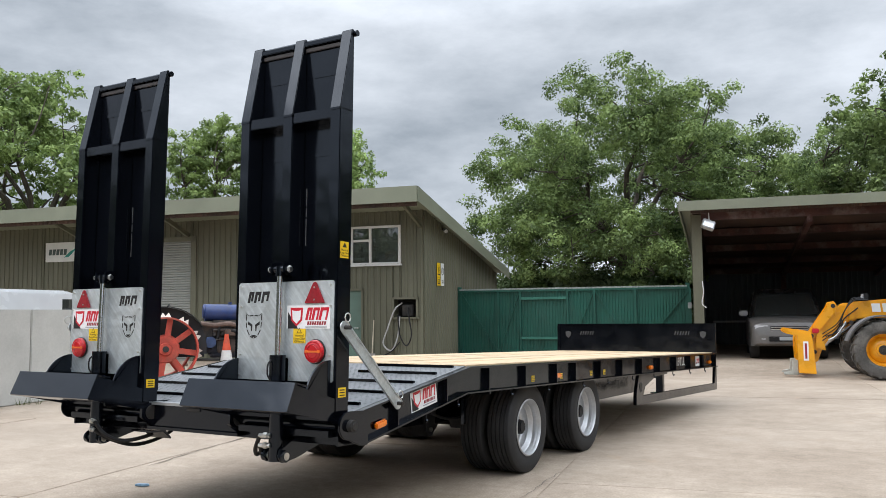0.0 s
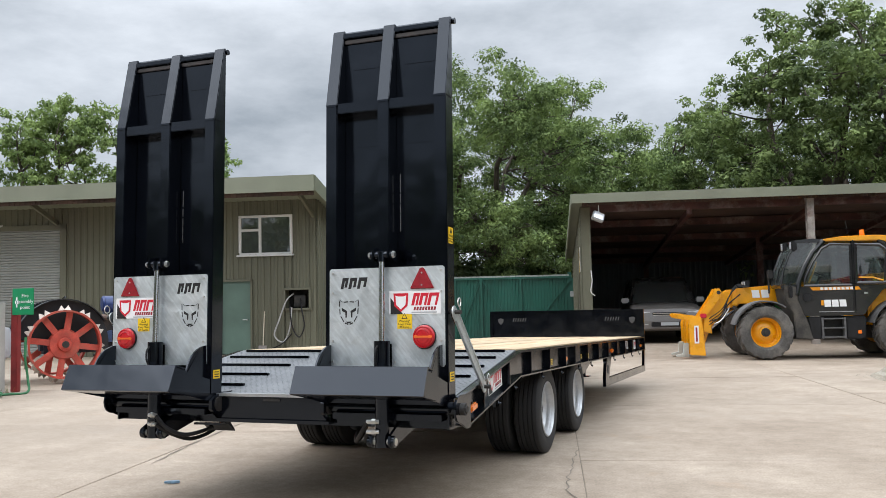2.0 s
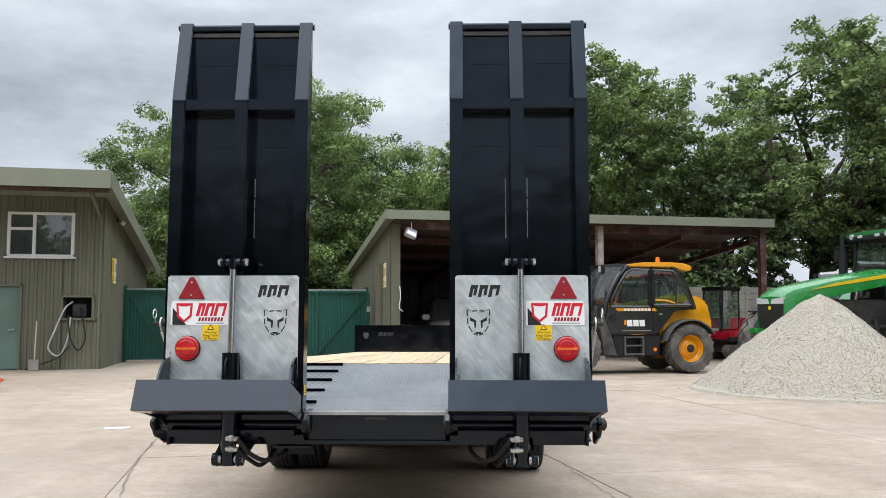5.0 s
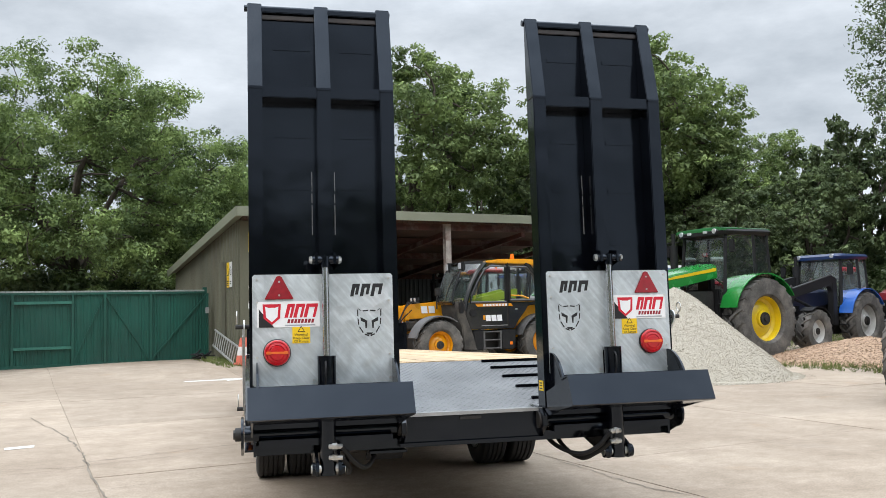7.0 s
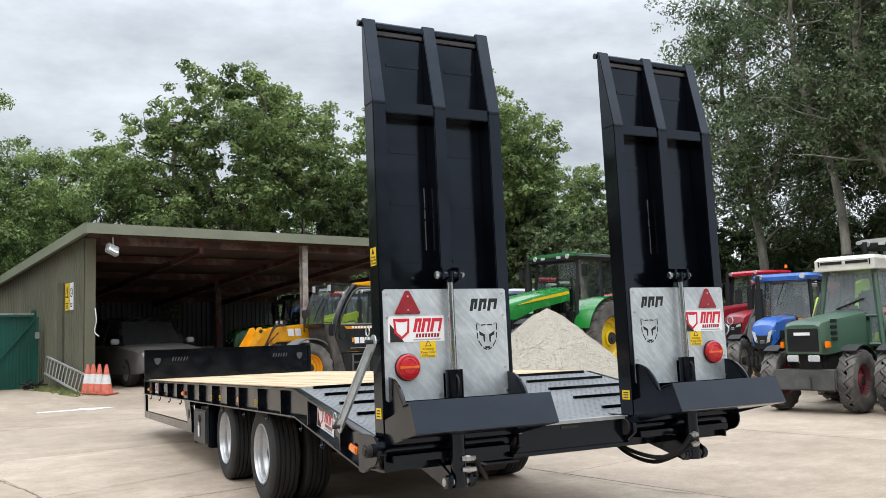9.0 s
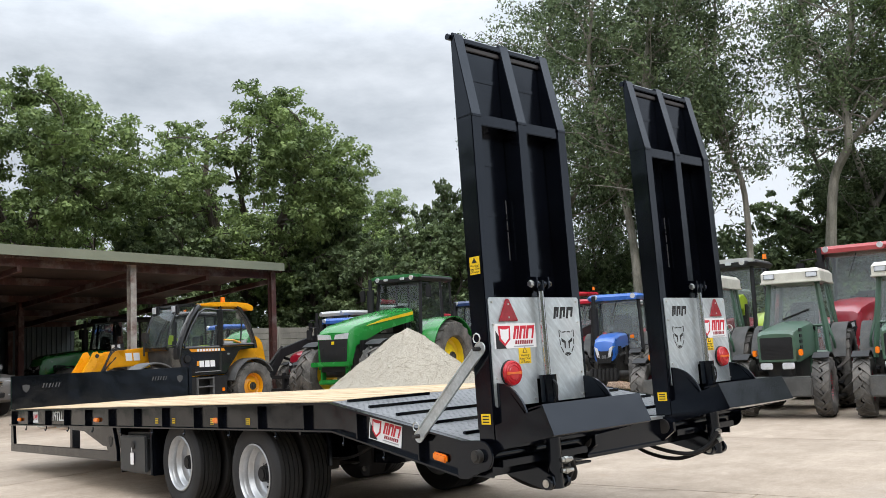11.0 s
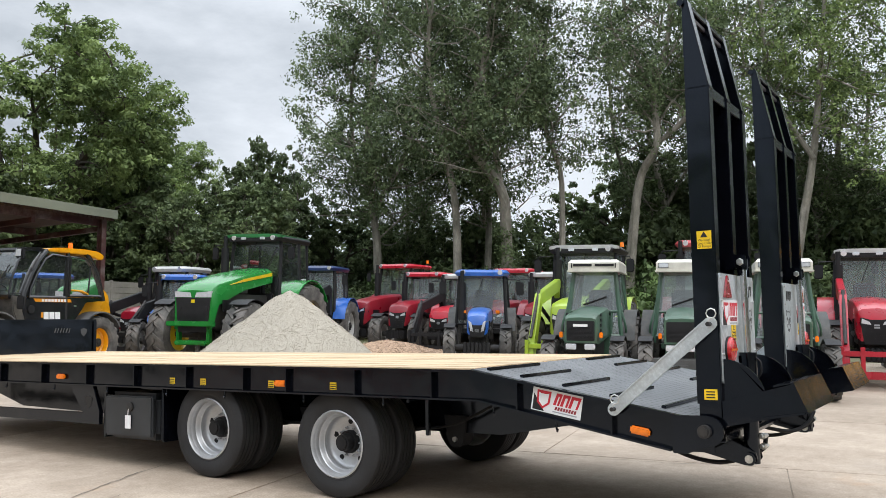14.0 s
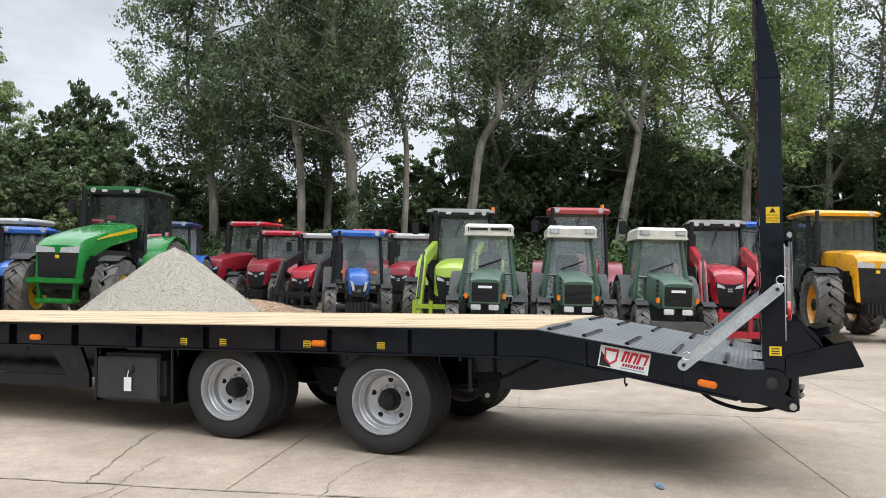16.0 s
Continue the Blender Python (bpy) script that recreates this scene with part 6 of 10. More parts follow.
    # front carrier or weight block
    if weights:
        if boxy:
            bm = B()
            box(bm, xn - 0.35, xn + 0.06, -0.48, 0.48, Rf * 0.72, Rf * 0.72 + 0.30, 0.02)
            box(bm, xn + 0.06, xn + 0.10, -0.12, 0.12, Rf * 0.72 + 0.02, Rf * 0.72 + 0.2, 0.01)
            part("front_carrier", bm, AXLE_GREY, tx)
        else:
            for k in range(7):
                y = -0.27 + k * 0.09
                part("front_weight", box(B(), xn - 0.1, xn + 0.22, y - 0.04, y + 0.04, Rf * 0.8, Rf * 0.8 + 0.26, 0.02), BLACK_MATT, tx)
    # cab: floor, pillars, panes, roof
    x0, x1 = cab
    bm = B()
    box(bm, x0, x1, -cw * 0.7, cw * 0.7, zf - 0.12, zf, 0.02)
    box(bm, x1 - 0.12, x1 + 0.02, -hw * 1.12, hw * 1.12, zf - 0.3, zf + 0.5, 0.03)
    part("cab_floor", bm, cab_mat if not boxy else body, tx)
    zt = zr - roof_t
    P = {}
    for nm, x, w in (("fr", x1, cw * 0.93), ("mid", x0 + (x1 - x0) * 0.35, cw), ("re", x0, cw * 0.95)):
        P[nm] = (x, w)
    lean = {"fr": -0.19 if not boxy else -0.20, "mid": 0.0, "re": 0.05}
    for nm, (x, w) in P.items():
        for s in (-1, 1):
            bm = B()
            bot = zf if nm != "mid" else zf + 0.35
            slab_pts = [(x, s * w, bot), (x + lean[nm], s * cwt * (w / cw), zt)]
            tube(bm, slab_pts, 0.026 if boxy and nm == "mid" else 0.046 if nm == "fr" else 0.038, 6)
            part("pillar", bm, cab_mat, tx)
    def pane(name, c):
        bm = B()
        vs = [bm.verts.new(p) for p in c]
        bm.faces.new(vs)
        ob = part(name, bm, glass, tx)
        ob.visible_shadow = False
    fx, fw = P["fr"]
    mx, mw = P["mid"]
    rx, rw = P["re"]
    zb = max(zf + 0.1, zh1 - 0.05) if not boxy else zh1 - 0.08
    q = lambda nm, s, z: (P[nm][0] + lean[nm] * (z - zf) / (zt - zf), s * (P[nm][1] + (cwt * (P[nm][1] / cw) - P[nm][1]) * (z - zf) / (zt - zf)), z)
    pane("windscreen", [q("fr", -1, zb), q("fr", 1, zb), q("fr", 1, zt - 0.02), q("fr", -1, zt - 0.02)])
    pane("rear_window", [q("re", -1, zf + 0.55), q("re", 1, zf + 0.55), q("re", 1, zt - 0.02), q("re", -1, zt - 0.02)])
    for s in (-1, 1):   # small panes low down beside the bonnet
        lo = zf + 0.12
        pane("lower_pane", [(q("fr", s, lo)[0], s * hw * 1.12, lo), q("fr", s, lo), q("fr", s, zb - 0.01), (q("fr", s, zb)[0], s * hw * 1.12, zb - 0.01)])
        bm = B()
        tube(bm, [(x1 + 0.01, s * hw * 1.12, lo), q("fr", s, lo)], 0.035, 6)
        if boxy:
            tube(bm, [(q("fr", s, zb)[0] + 0.01, s * hw * 0.4, zb), (q("fr", s, zb)[0] + 0.005, q("fr", s, zb)[1], zb)], 0.026, 6)
            tube(bm, [(x1 - 0.02, s * hw * 1.14, lo), (q("fr", s, zb)[0], s * hw * 1.14, zb)], 0.02, 6)
        part("pane_frame", bm, cab_mat, tx)
        if boxy:   # the door's rounded hoop and lower panel
            bm = B()
            tube(bm, curve_pts([Vector(p) for p in (q("fr", s * 1.03, zt - 0.1), q("fr", s * 1.08, zb + 0.1), (x1 - 0.04, s * cw * 1.04, zf + 0.3), (x1 - 0.22, s * cw * 1.04, zf - 0.02))], 5), 0.022, 6)
            part("door_hoop", bm, cab_mat, tx)
            part("door_panel", box(B(), mx, x1 - 0.1, *sorted((s * cw * 0.98, s * cw * 1.01)), zf - 0.1, zf + 0.18, 0.006), body, tx)
        pane("door_glass", [q("mid", s, zf + 0.38), q("fr", s, zf + 0.15), q("fr", s, zt - 0.02), q("mid", s, zt - 0.02)])
        pane("quarter_glass", [q("re", s, zf + 0.5), q("mid", s, zf + 0.4), q("mid", s, zt - 0.02), q("re", s, zt - 0.02)])
    bm = B()
    wt = cwt + 0.06
    if boxy:
        loft(bm, [[(x, y, z) for x, y in ((x0 - 0.02, -wt), (x1 + 0.0, -wt), (x1 + 0.0, wt), (x0 - 0.02, wt))] for z in (zt - 0.01, zr - 0.06)] + [[(x, y, zr) for x, y in ((x0 + 0.05, -wt * 0.9), (x1 - 0.08, -wt * 0.9), (x1 - 0.08, wt * 0.9), (x0 + 0.05, wt * 0.9))]])
    else:
        def rr(k, z, g=0.0):
            return [(a, b, z) for a, b in ((x0 - 0.10 + g, -wt * 0.8 * k), (x0 + 0.05, -wt * k), (x1 - 0.15, -wt * k), (x1 + 0.06 - g, -wt * 0.82 * k), (x1 + 0.06 - g, wt * 0.82 * k), (x1 - 0.15, wt * k), (x0 + 0.05, wt * k), (x0 - 0.10 + g, wt * 0.8 * k))]
        loft(bm, [rr(0.96, zt - 0.02), rr(1.04, zt + 0.05), rr(1.04, zr - 0.08), rr(0.96, zr - 0.02, 0.06), rr(0.78, zr, 0.2)])
    rf = part("cab_roof", bm, roof or body, tx)
    if visor:   # pale cap and rim over a dark front
        bm = B()
        loft(bm, [[(a, b, z) for a, b in ((x0 - 0.02, -wt * 0.86 * k), (x1 + 0.02, -wt * 0.9 * k), (x1 + 0.07, 0), (x1 + 0.02, wt * 0.9 * k), (x0 - 0.02, wt * 0.86 * k))] for z, k in ((zr - 0.075, 1.1), (zr - 0.01, 1.1), (zr + 0.02, 0.9))])
        part("roof_cap", bm, visor, rf)
    if roof_lamps and not vents:
        for s in (-1, 1):
            bm = B()
            if boxy:
                box(bm, x1 + 0.002, x1 + 0.02, s * wt * 0.72 - 0.085, s * wt * 0.72 + 0.085, zr - 0.155, zr - 0.075, 0.012)
            else:
                rod(bm, (x1 + 0.01, s * wt * 0.70, (zt + zr) / 2), (x1 + 0.075, s * wt * 0.70, (zt + zr) / 2 - 0.01), 0.062, 14)
            part("work_lamp", bm, CLEAR_LENS, rf)
    if boxy:   # roof vent grille and wiper
        part("roof_rim", box(B(), x0 - 0.03, x1 + 0.03, -wt - 0.02, wt + 0.02, zt - 0.02, zt + 0.012, 0.008), roof or body, rf)
        for s in (-1, 1):
            if vents:
                part("roof_vent", box(B(), x1 + 0.001, x1 + 0.012, *sorted((s * wt * 0.06, s * wt * 0.80)), zr - 0.13, zr - 0.085), BLACK_MATT, rf)
                part("roof_seam", box(B(), x1 + 0.001, x1 + 0.010, *sorted((s * wt * 0.84, s * wt * 0.88)), zr - 0.16, zr - 0.07), BLACK_MATT, rf)
            else:   # dark surrounds of the lamps
                part("lamp_surround", box(B(), x1 - 0.01, x1 + 0.008, s * wt * 0.72 - 0.10, s * wt * 0.72 + 0.10, zr - 0.168, zr - 0.062, 0.01), BLACK_MATT, rf)
    bm = B()
    if boxy:
        rod(bm, (q("fr", 1, zb + 0.12)[0] + 0.03, -0.20, zb + 0.12), (q("fr", 1, zb + 0.3)[0] + 0.03, 0.24, zb + 0.28), 0.013, 6)
    else:
        rod(bm, (x1 - 0.05, 0.05, zt - 0.05), (x1 + 0.03, -0.12, zt - 0.55), 0.010, 6)
    part("wiper", bm, BLACK_MATT, tx)
    if beacon:
        bm = B()
        rod(bm, (x0 + 0.15, wt * 0.86, zr - 0.06), (x0 + 0.15, wt * 0.86, zr + 0.06), 0.02, 8)
        part("beacon_stem", bm, BLACK_MATT, rf)
        bm = B()
        rod(bm, (x0 + 0.15, wt * 0.86, zr + 0.06), (x0 + 0.15, wt * 0.86, zr + 0.18), 0.055, 12, 0.045)
        part("beacon", bm, ORANGE_LENS, rf)
    # dash, seat and wheel inside
    bm = B()
    box(bm, x1 - 0.30, x1 - 0.06, -0.22, 0.22, zf + 0.3, zb + 0.12, 0.05)
    part("dashboard", bm, BLACK_MATT, tx)
    if visor:
        for y in (-0.34, 0.34):
            part("work_lamp", box(B(), x1 + 0.05, x1 + 0.09, y * wt - 0.07, y * wt + 0.07, zt + 0.02, zt + 0.09, 0.012), CLEAR_LENS, rf)
    bm = B()
    box(bm, x0 + 0.25, x0 + 0.75, -0.25, 0.25, zf + 0.3, zf + 0.48, 0.05)
    box(bm, x0 + 0.2, x0 + 0.33, -0.24, 0.24, zf + 0.45, zf + 1.0, 0.05)
    part("seat", bm, SEAT, tx)
    bm = B()
    rod(bm, (x1 - 0.1, 0, zf + 0.3), (x1 - 0.38, 0, zf + 0.72), 0.03, 8)
    lathe(bm, [(0.19, -0.012), (0.205, 0), (0.19, 0.012), (0.178, 0)], 20, m=pose(x1 - 0.39, 0, zf + 0.74, 0, 55, 0))
    part("steering_wheel", bm, BLACK_MATT, tx)
    # rear mudguards
    fm = fender or body
    for s in (-1, 1):
        bm = B()
        y0, y1 = sorted((s * (cw * 0.9), s * (tr + wr * (0.46 if not boxy else 0.4))))
        arc_guard(bm, 0, y0, y1, Rr, Rr + 0.10, 15, 150)
        part("rear_mudguard", bm, fm, tx)
        bm = B()
        y0, y1 = sorted((s * (tf - wf * 0.45), s * (tf + wf * 0.5)))
        arc_guard(bm, wb, y0, y1, Rf, Rf + 0.06, 58, 150, 0.018, 10)
        part("front_mudguard", bm, BLACK_MATT, tx)
        if mirrors:
            bm = B()
            tube(bm, [(x1 - 0.05, s * cwt, zt - 0.1), (x1 + 0.05, s * (cw + 0.28), zt - 0.12), (x1 + 0.05, s * (cw + 0.30), zt - 0.2)], 0.014, 6)
            box(bm, x1 + 0.02, x1 + 0.07, s * (cw + 0.29) - 0.09, s * (cw + 0.29) + 0.09, zt - 0.50, zt - 0.18, 0.02)
            part("mirror", bm, BLACK_MATT, tx)
        bm = B()
        for k in range(3):
            box(bm, x1 - 0.3, x1 + 0.1, s * (cw + 0.02) - 0.1, s * (cw + 0.02) + 0.1, zf - 0.18 - 0.22 * k, zf - 0.15 - 0.22 * k)
        box(bm, x1 - 0.32, x1 - 0.29, s * (cw + 0.02) - 0.1, s * (cw + 0.02) + 0.1, zf - 0.65, zf - 0.05)
        part("steps", bm, BLACK_MATT, tx)
    if stack:
        bm = B()
        rod(bm, (x1 + 0.18, -hw - 0.22, zh1 - 0.3), (x1 + 0.18, -hw - 0.22, zr - 0.35), 0.10, 14)
        rod(bm, (x1 + 0.18, -hw - 0.22, zr - 0.35), (x1 + 0.18, -hw - 0.22, zr - 0.05), 0.05, 12)
        part("exhaust_pipe", bm, BLACK_MATT, tx)
    if loader:
        for s in (-1, 1):
            y0, y1 = sorted((s * 0.52, s * 0.66))
            bm = B()
            slab(bm, [(x1 + 0.15, zh1 - 0.25), (x1 + 0.05, zh1 + 0.30), (x1 + 0.30, zh1 + 0.42), (xn + 0.05, zh1 + 0.02), (xn + 0.75, 0.62), (xn + 0.75, 0.42), (xn + 0.55, 0.42), (xn - 0.1, zh1 - 0.22), (x1 + 0.45, zh1 + 0.10)], "y", y0, y1, 0.012)
            arm = part("loader_arm", bm, loader, tx)
            bm = B()
            rod(bm, (x1 + 0.4, (y0 + y1) / 2, zhb + 0.15), (xn - 0.15, (y0 + y1) / 2, zh1 - 0.25), 0.045, 10)
            part("lift_ram", bm, BLACK_MATT, arm)
            bm = B()
            rod(bm, (xn - 0.05, (y0 + y1) / 2, zh1 + 0.1), (xn + 0.72, (y0 + y1) / 2, 0.85), 0.035, 10)
            part("tilt_ram", bm, DARK, arm)
            part("loader_post", box(B(), x1 + 0.1, x1 + 0.32, y0 - 0.02, y1 + 0.02, zhb - 0.1, zh1 + 0.2, 0.015), BLACK_MATT, arm)
        bm = B()
        box(bm, xn + 0.66, xn + 0.78, -0.68, 0.68, 0.20, 0.34, 0.01)
        box(bm, xn + 0.66, xn + 0.78, -0.68, 0.68, 0.62, 0.72, 0.01)
        for y in (-0.66, -0.3, 0.3, 0.66):
            box(bm, xn + 0.68, xn + 0.80, y - 0.04, y + 0.04, 0.2, 0.8, 0.01)
        part("loader_carriage", bm, loader, tx)
    return tx


GREEN_OLD = paint("faded_dark_green_tractor_paint", (0.044, 0.098, 0.062), 0.42, amount=0.3)
CREAM = paint("cream_white_roof_paint", (0.62, 0.60, 0.52), 0.45, amount=0.35)
RED_RIM = paint("dull_red_rim_paint", (0.28, 0.03, 0.05), 0.5, amount=0.5)
JG = paint("bright_green_tractor_paint", (0.012, 0.19, 0.03), 0.25, amount=0.12)
JG_DARK = paint("deep_green_roof_paint", (0.01, 0.13, 0.028), 0.35, amount=0.2)
JY = paint("tractor_yellow_paint", (0.72, 0.52, 0.01), 0.3, amount=0.2)
NB = paint("bright_blue_tractor_paint", (0.015, 0.10, 0.40), 0.28, amount=0.12)
NB_DARK = paint("dark_blue_tractor_paint", (0.008, 0.028, 0.10), 0.35, amount=0.25)
NAVY = mat("near_black_navy_paint", (0.004, 0.010, 0.035), rough=0.4, vary=0.2, stain=(0.05, 0.045, 0.04), stain_amount=0.3)
CR = paint("crimson_tractor_paint", (0.24, 0.006, 0.018), 0.3, amount=0.15)
CR2 = paint("bright_red_tractor_paint", (0.42, 0.008, 0.024), 0.28, amount=0.12)
ROSE = paint("sun_faded_red_roof", (0.38, 0.04, 0.04), 0.45, amount=0.2)
LIME = paint("lime_green_tractor_paint", (0.33, 0.46, 0.03), 0.3, amount=0.15)
SILVER = mat("pale_silver_roof", (0.42, 0.42, 0.40), rough=0.4, vary=0.1, metal=0.2)
WHITE_RIM = paint("off_white_rim_paint", (0.5, 0.5, 0.48), 0.45, amount=0.4)
AMBER_Y = paint("telehandler_yellow_paint", (0.78, 0.34, 0.004), 0.28, amount=0.12)

old = dict(boxy=True, Rr=0.68, wr=0.36, Rf=0.47, wf=0.25, wb=1.95, tr=0.62, tf=0.59, nose=0.42, hw=0.292, zh0=1.35, zh1=1.50, zhb=0.86, cab=(-0.55, 0.78), cw=0.57, cwt=0.42, zf=0.85, zr=2.40, roof_t=0.22, cab_mat=GREEN_OLD, stack=False, mirrors=False, roof_lamps=True, fender=AXLE_GREY, glass=SKY_HAZE_GLASS)
tractor("old narrow dark green tractor with a cream cab roof", 8.3, 2.85, GREEN_OLD, RED_RIM, CREAM, bar=True, turn=2, vents=True, **old)
tractor("old narrow dark green tractor, cream cab roof, red rims", 8.5, 1.2, GREEN_OLD, RED_RIM, CREAM, turn=3, **old)
tractor("old narrow dark green tractor, cream roof, muddy front carrier", 8.55, -0.55, GREEN_OLD, RED_RIM, CREAM, bar=True, turn=3, **old)
big = dict(Rr=1.0, wr=0.62, Rf=0.78, wf=0.5, wb=3.0, tr=0.98, tf=0.96, nose=0.78, hw=0.44, zh0=1.92, zh1=2.12, zhb=0.95, cab=(-0.75, 0.95), cw=0.82, cwt=0.75, zf=1.3, zr=3.4, roof_t=0.15)
jt = tractor("large clean green tractor with yellow rims and a green cab roof", 10.42, 12.25, JG, JY, BLACK_MATT, stripe=JY, bar=JY, fender=JG, turn=3, weights=False, blunt=True, visor=JG_DARK, glass=CLEAR_GLASS, **{**big, "hw": 0.52, "tf": 1.0, "nose": 0.70, "zh0": 2.0, "zh1": 2.44, "zr": 3.34, "Rr": 1.04})
bm = B()   # front linkage frame
box(bm, 3.72, 3.86, -0.62, 0.62, 0.98, 1.10, 0.02)
box(bm, 3.55, 3.72, -0.43, -0.36, 0.55, 1.0, 0.02)
box(bm, 3.55, 3.72, 0.36, 0.43, 0.55, 1.0, 0.02)
box(bm, 3.45, 3.82, -0.42, 0.42, 0.55, 0.66, 0.03)
part("front_linkage", bm, JG, jt)
mid = dict(Rr=0.85, wr=0.5, Rf=0.62, wf=0.40, wb=2.45, tr=0.88, tf=0.86, nose=0.6, hw=0.38, zh0=1.62, zh1=1.78, zhb=0.85, cab=(-0.7, 0.8), cw=0.78, cwt=0.70, zf=1.15, zr=2.9, roof_t=0.15)
small = dict(Rr=0.70, wr=0.40, Rf=0.52, wf=0.32, wb=2.0, tr=0.72, tf=0.70, nose=0.5, hw=0.31, zh0=1.38, zh1=1.48, zhb=0.76, cab=(-0.55, 0.75), cw=0.66, cwt=0.58, zf=0.95, zr=2.52, roof_t=0.15)
tractor("compact bright blue tractor with a blue cab roof", 12.8, 6.12, NB, WHITE_RIM, NB, turn=14, fender=AXLE_GREY, tall_lamps=True, **{**small, "hw": 0.26, "zhb": 0.82, "cw": 0.69, "cwt": 0.61, "tr": 0.70, "tf": 0.66, "wr": 0.35, "wf": 0.28, "zr": 2.46})
tractor("lime green tractor with a front loader and a white-edged roof", 12.3, 3.95, LIME, WHITE_RIM, BLACK_MATT, beacon=True, loader=LIME, visor=SILVER, **{**mid, "zr": 3.02, "cwt": 0.8, "cw": 0.84})
tractor("large red tractor with a sun-faded roof", 12.2, 1.0, CR, WHITE_RIM, ROSE, beacon=True, **{**mid, "zr": 3.12, "zh0": 1.75, "zh1": 1.95, "hw": 0.42})
tractor("bright red tractor with a front loader and a grey roof", 12.25, -2.2, CR2, WHITE_RIM, BLACK_MATT, loader=CR2, visor=SILVER, turn=-3, **{**mid, "zr": 2.84, "cw": 0.70, "cwt": 0.62, "tr": 0.80, "tf": 0.78})
tractor("crimson tractor with a red cab roof", 20.8, 12.98, CR, WHITE_RIM, CR2, beacon=True, turn=-10, **{**mid, "zr": 3.12, "zh0": 1.75, "zh1": 1.98, "Rr": 0.98, "tr": 0.95})
tractor("dark blue tractor with a pale roof", 16.54, 13.27, NAVY, WHITE_RIM, NB_DARK, turn=9, loader=BLACK_MATT, fender=NB, **{**mid, "zr": 2.84, "hw": 0.33})
tractor("red tractor with a red cab roof, half hidden", 19.4, 10.9, CR, WHITE_RIM, CR2, **{**mid, "zr": 2.75})
tractor("red tractor with a black front loader", 18.9, 9.3, CR2, WHITE_RIM, SILVER, loader=BLACK_MATT, **{**mid, "zr": 2.66, "zh0": 1.45, "zh1": 1.6})
tractor("red tractor behind the compact blue one", 20.2, 7.9, CR, WHITE_RIM, CR2, **mid)
tractor("dark red tractor with a grey roof edge", 18.7, 6.2, CR, WHITE_RIM, SILVER, **{**mid, "zr": 2.7})
tractor("blue tractor in the second row", 16.3, -3.95, NB, WHITE_RIM, NB, grille=BLACK_MATT, **{**mid, "zr": 3.12, "tr": 0.62, "wr": 0.34, "tf": 0.60, "wf": 0.32, "cw": 0.72, "cwt": 0.66, "hw": 0.34, "zh0": 1.8, "zh1": 1.95})
tractor("compact blue tractor beside the large green one", 12.4, 14.75, NB, WHITE_RIM, NB, turn=20, **{**small, "zr": 2.36, "hw": 0.29})
tractor("red grey-roofed tractor with a black front loader beside the shed", 13.4, 16.6, CR, WHITE_RIM, SILVER, loader=BLACK_MATT, **{**small, "zr": 2.65})
tractor("green tractor parked inside the shed", 8.9, 23.2, JG, JY, BLACK_MATT, **{**mid, "zr": 2.8})
fast = dict(Rr=0.95, wr=0.62, Rf=0.86, wf=0.60, wb=3.1, tr=1.0, tf=1.02, nose=0.8, hw=0.50, zh0=2.12, zh1=2.24, zhb=1.0, cab=(-0.25, 1.5), cw=0.95, cwt=0.90, zf=1.3, zr=3.32, roof_t=0.14)
tractor("large yellow and black high-speed tractor with yellow rims", 14.2, -5.95, AMBER_Y, AMBER_Y, AMBER_Y, glass=CLEAR_GLASS, bar=YELLOW_VINYL, fender=BLACK_MATT, blunt=True, rim_k=0.62, **fast)


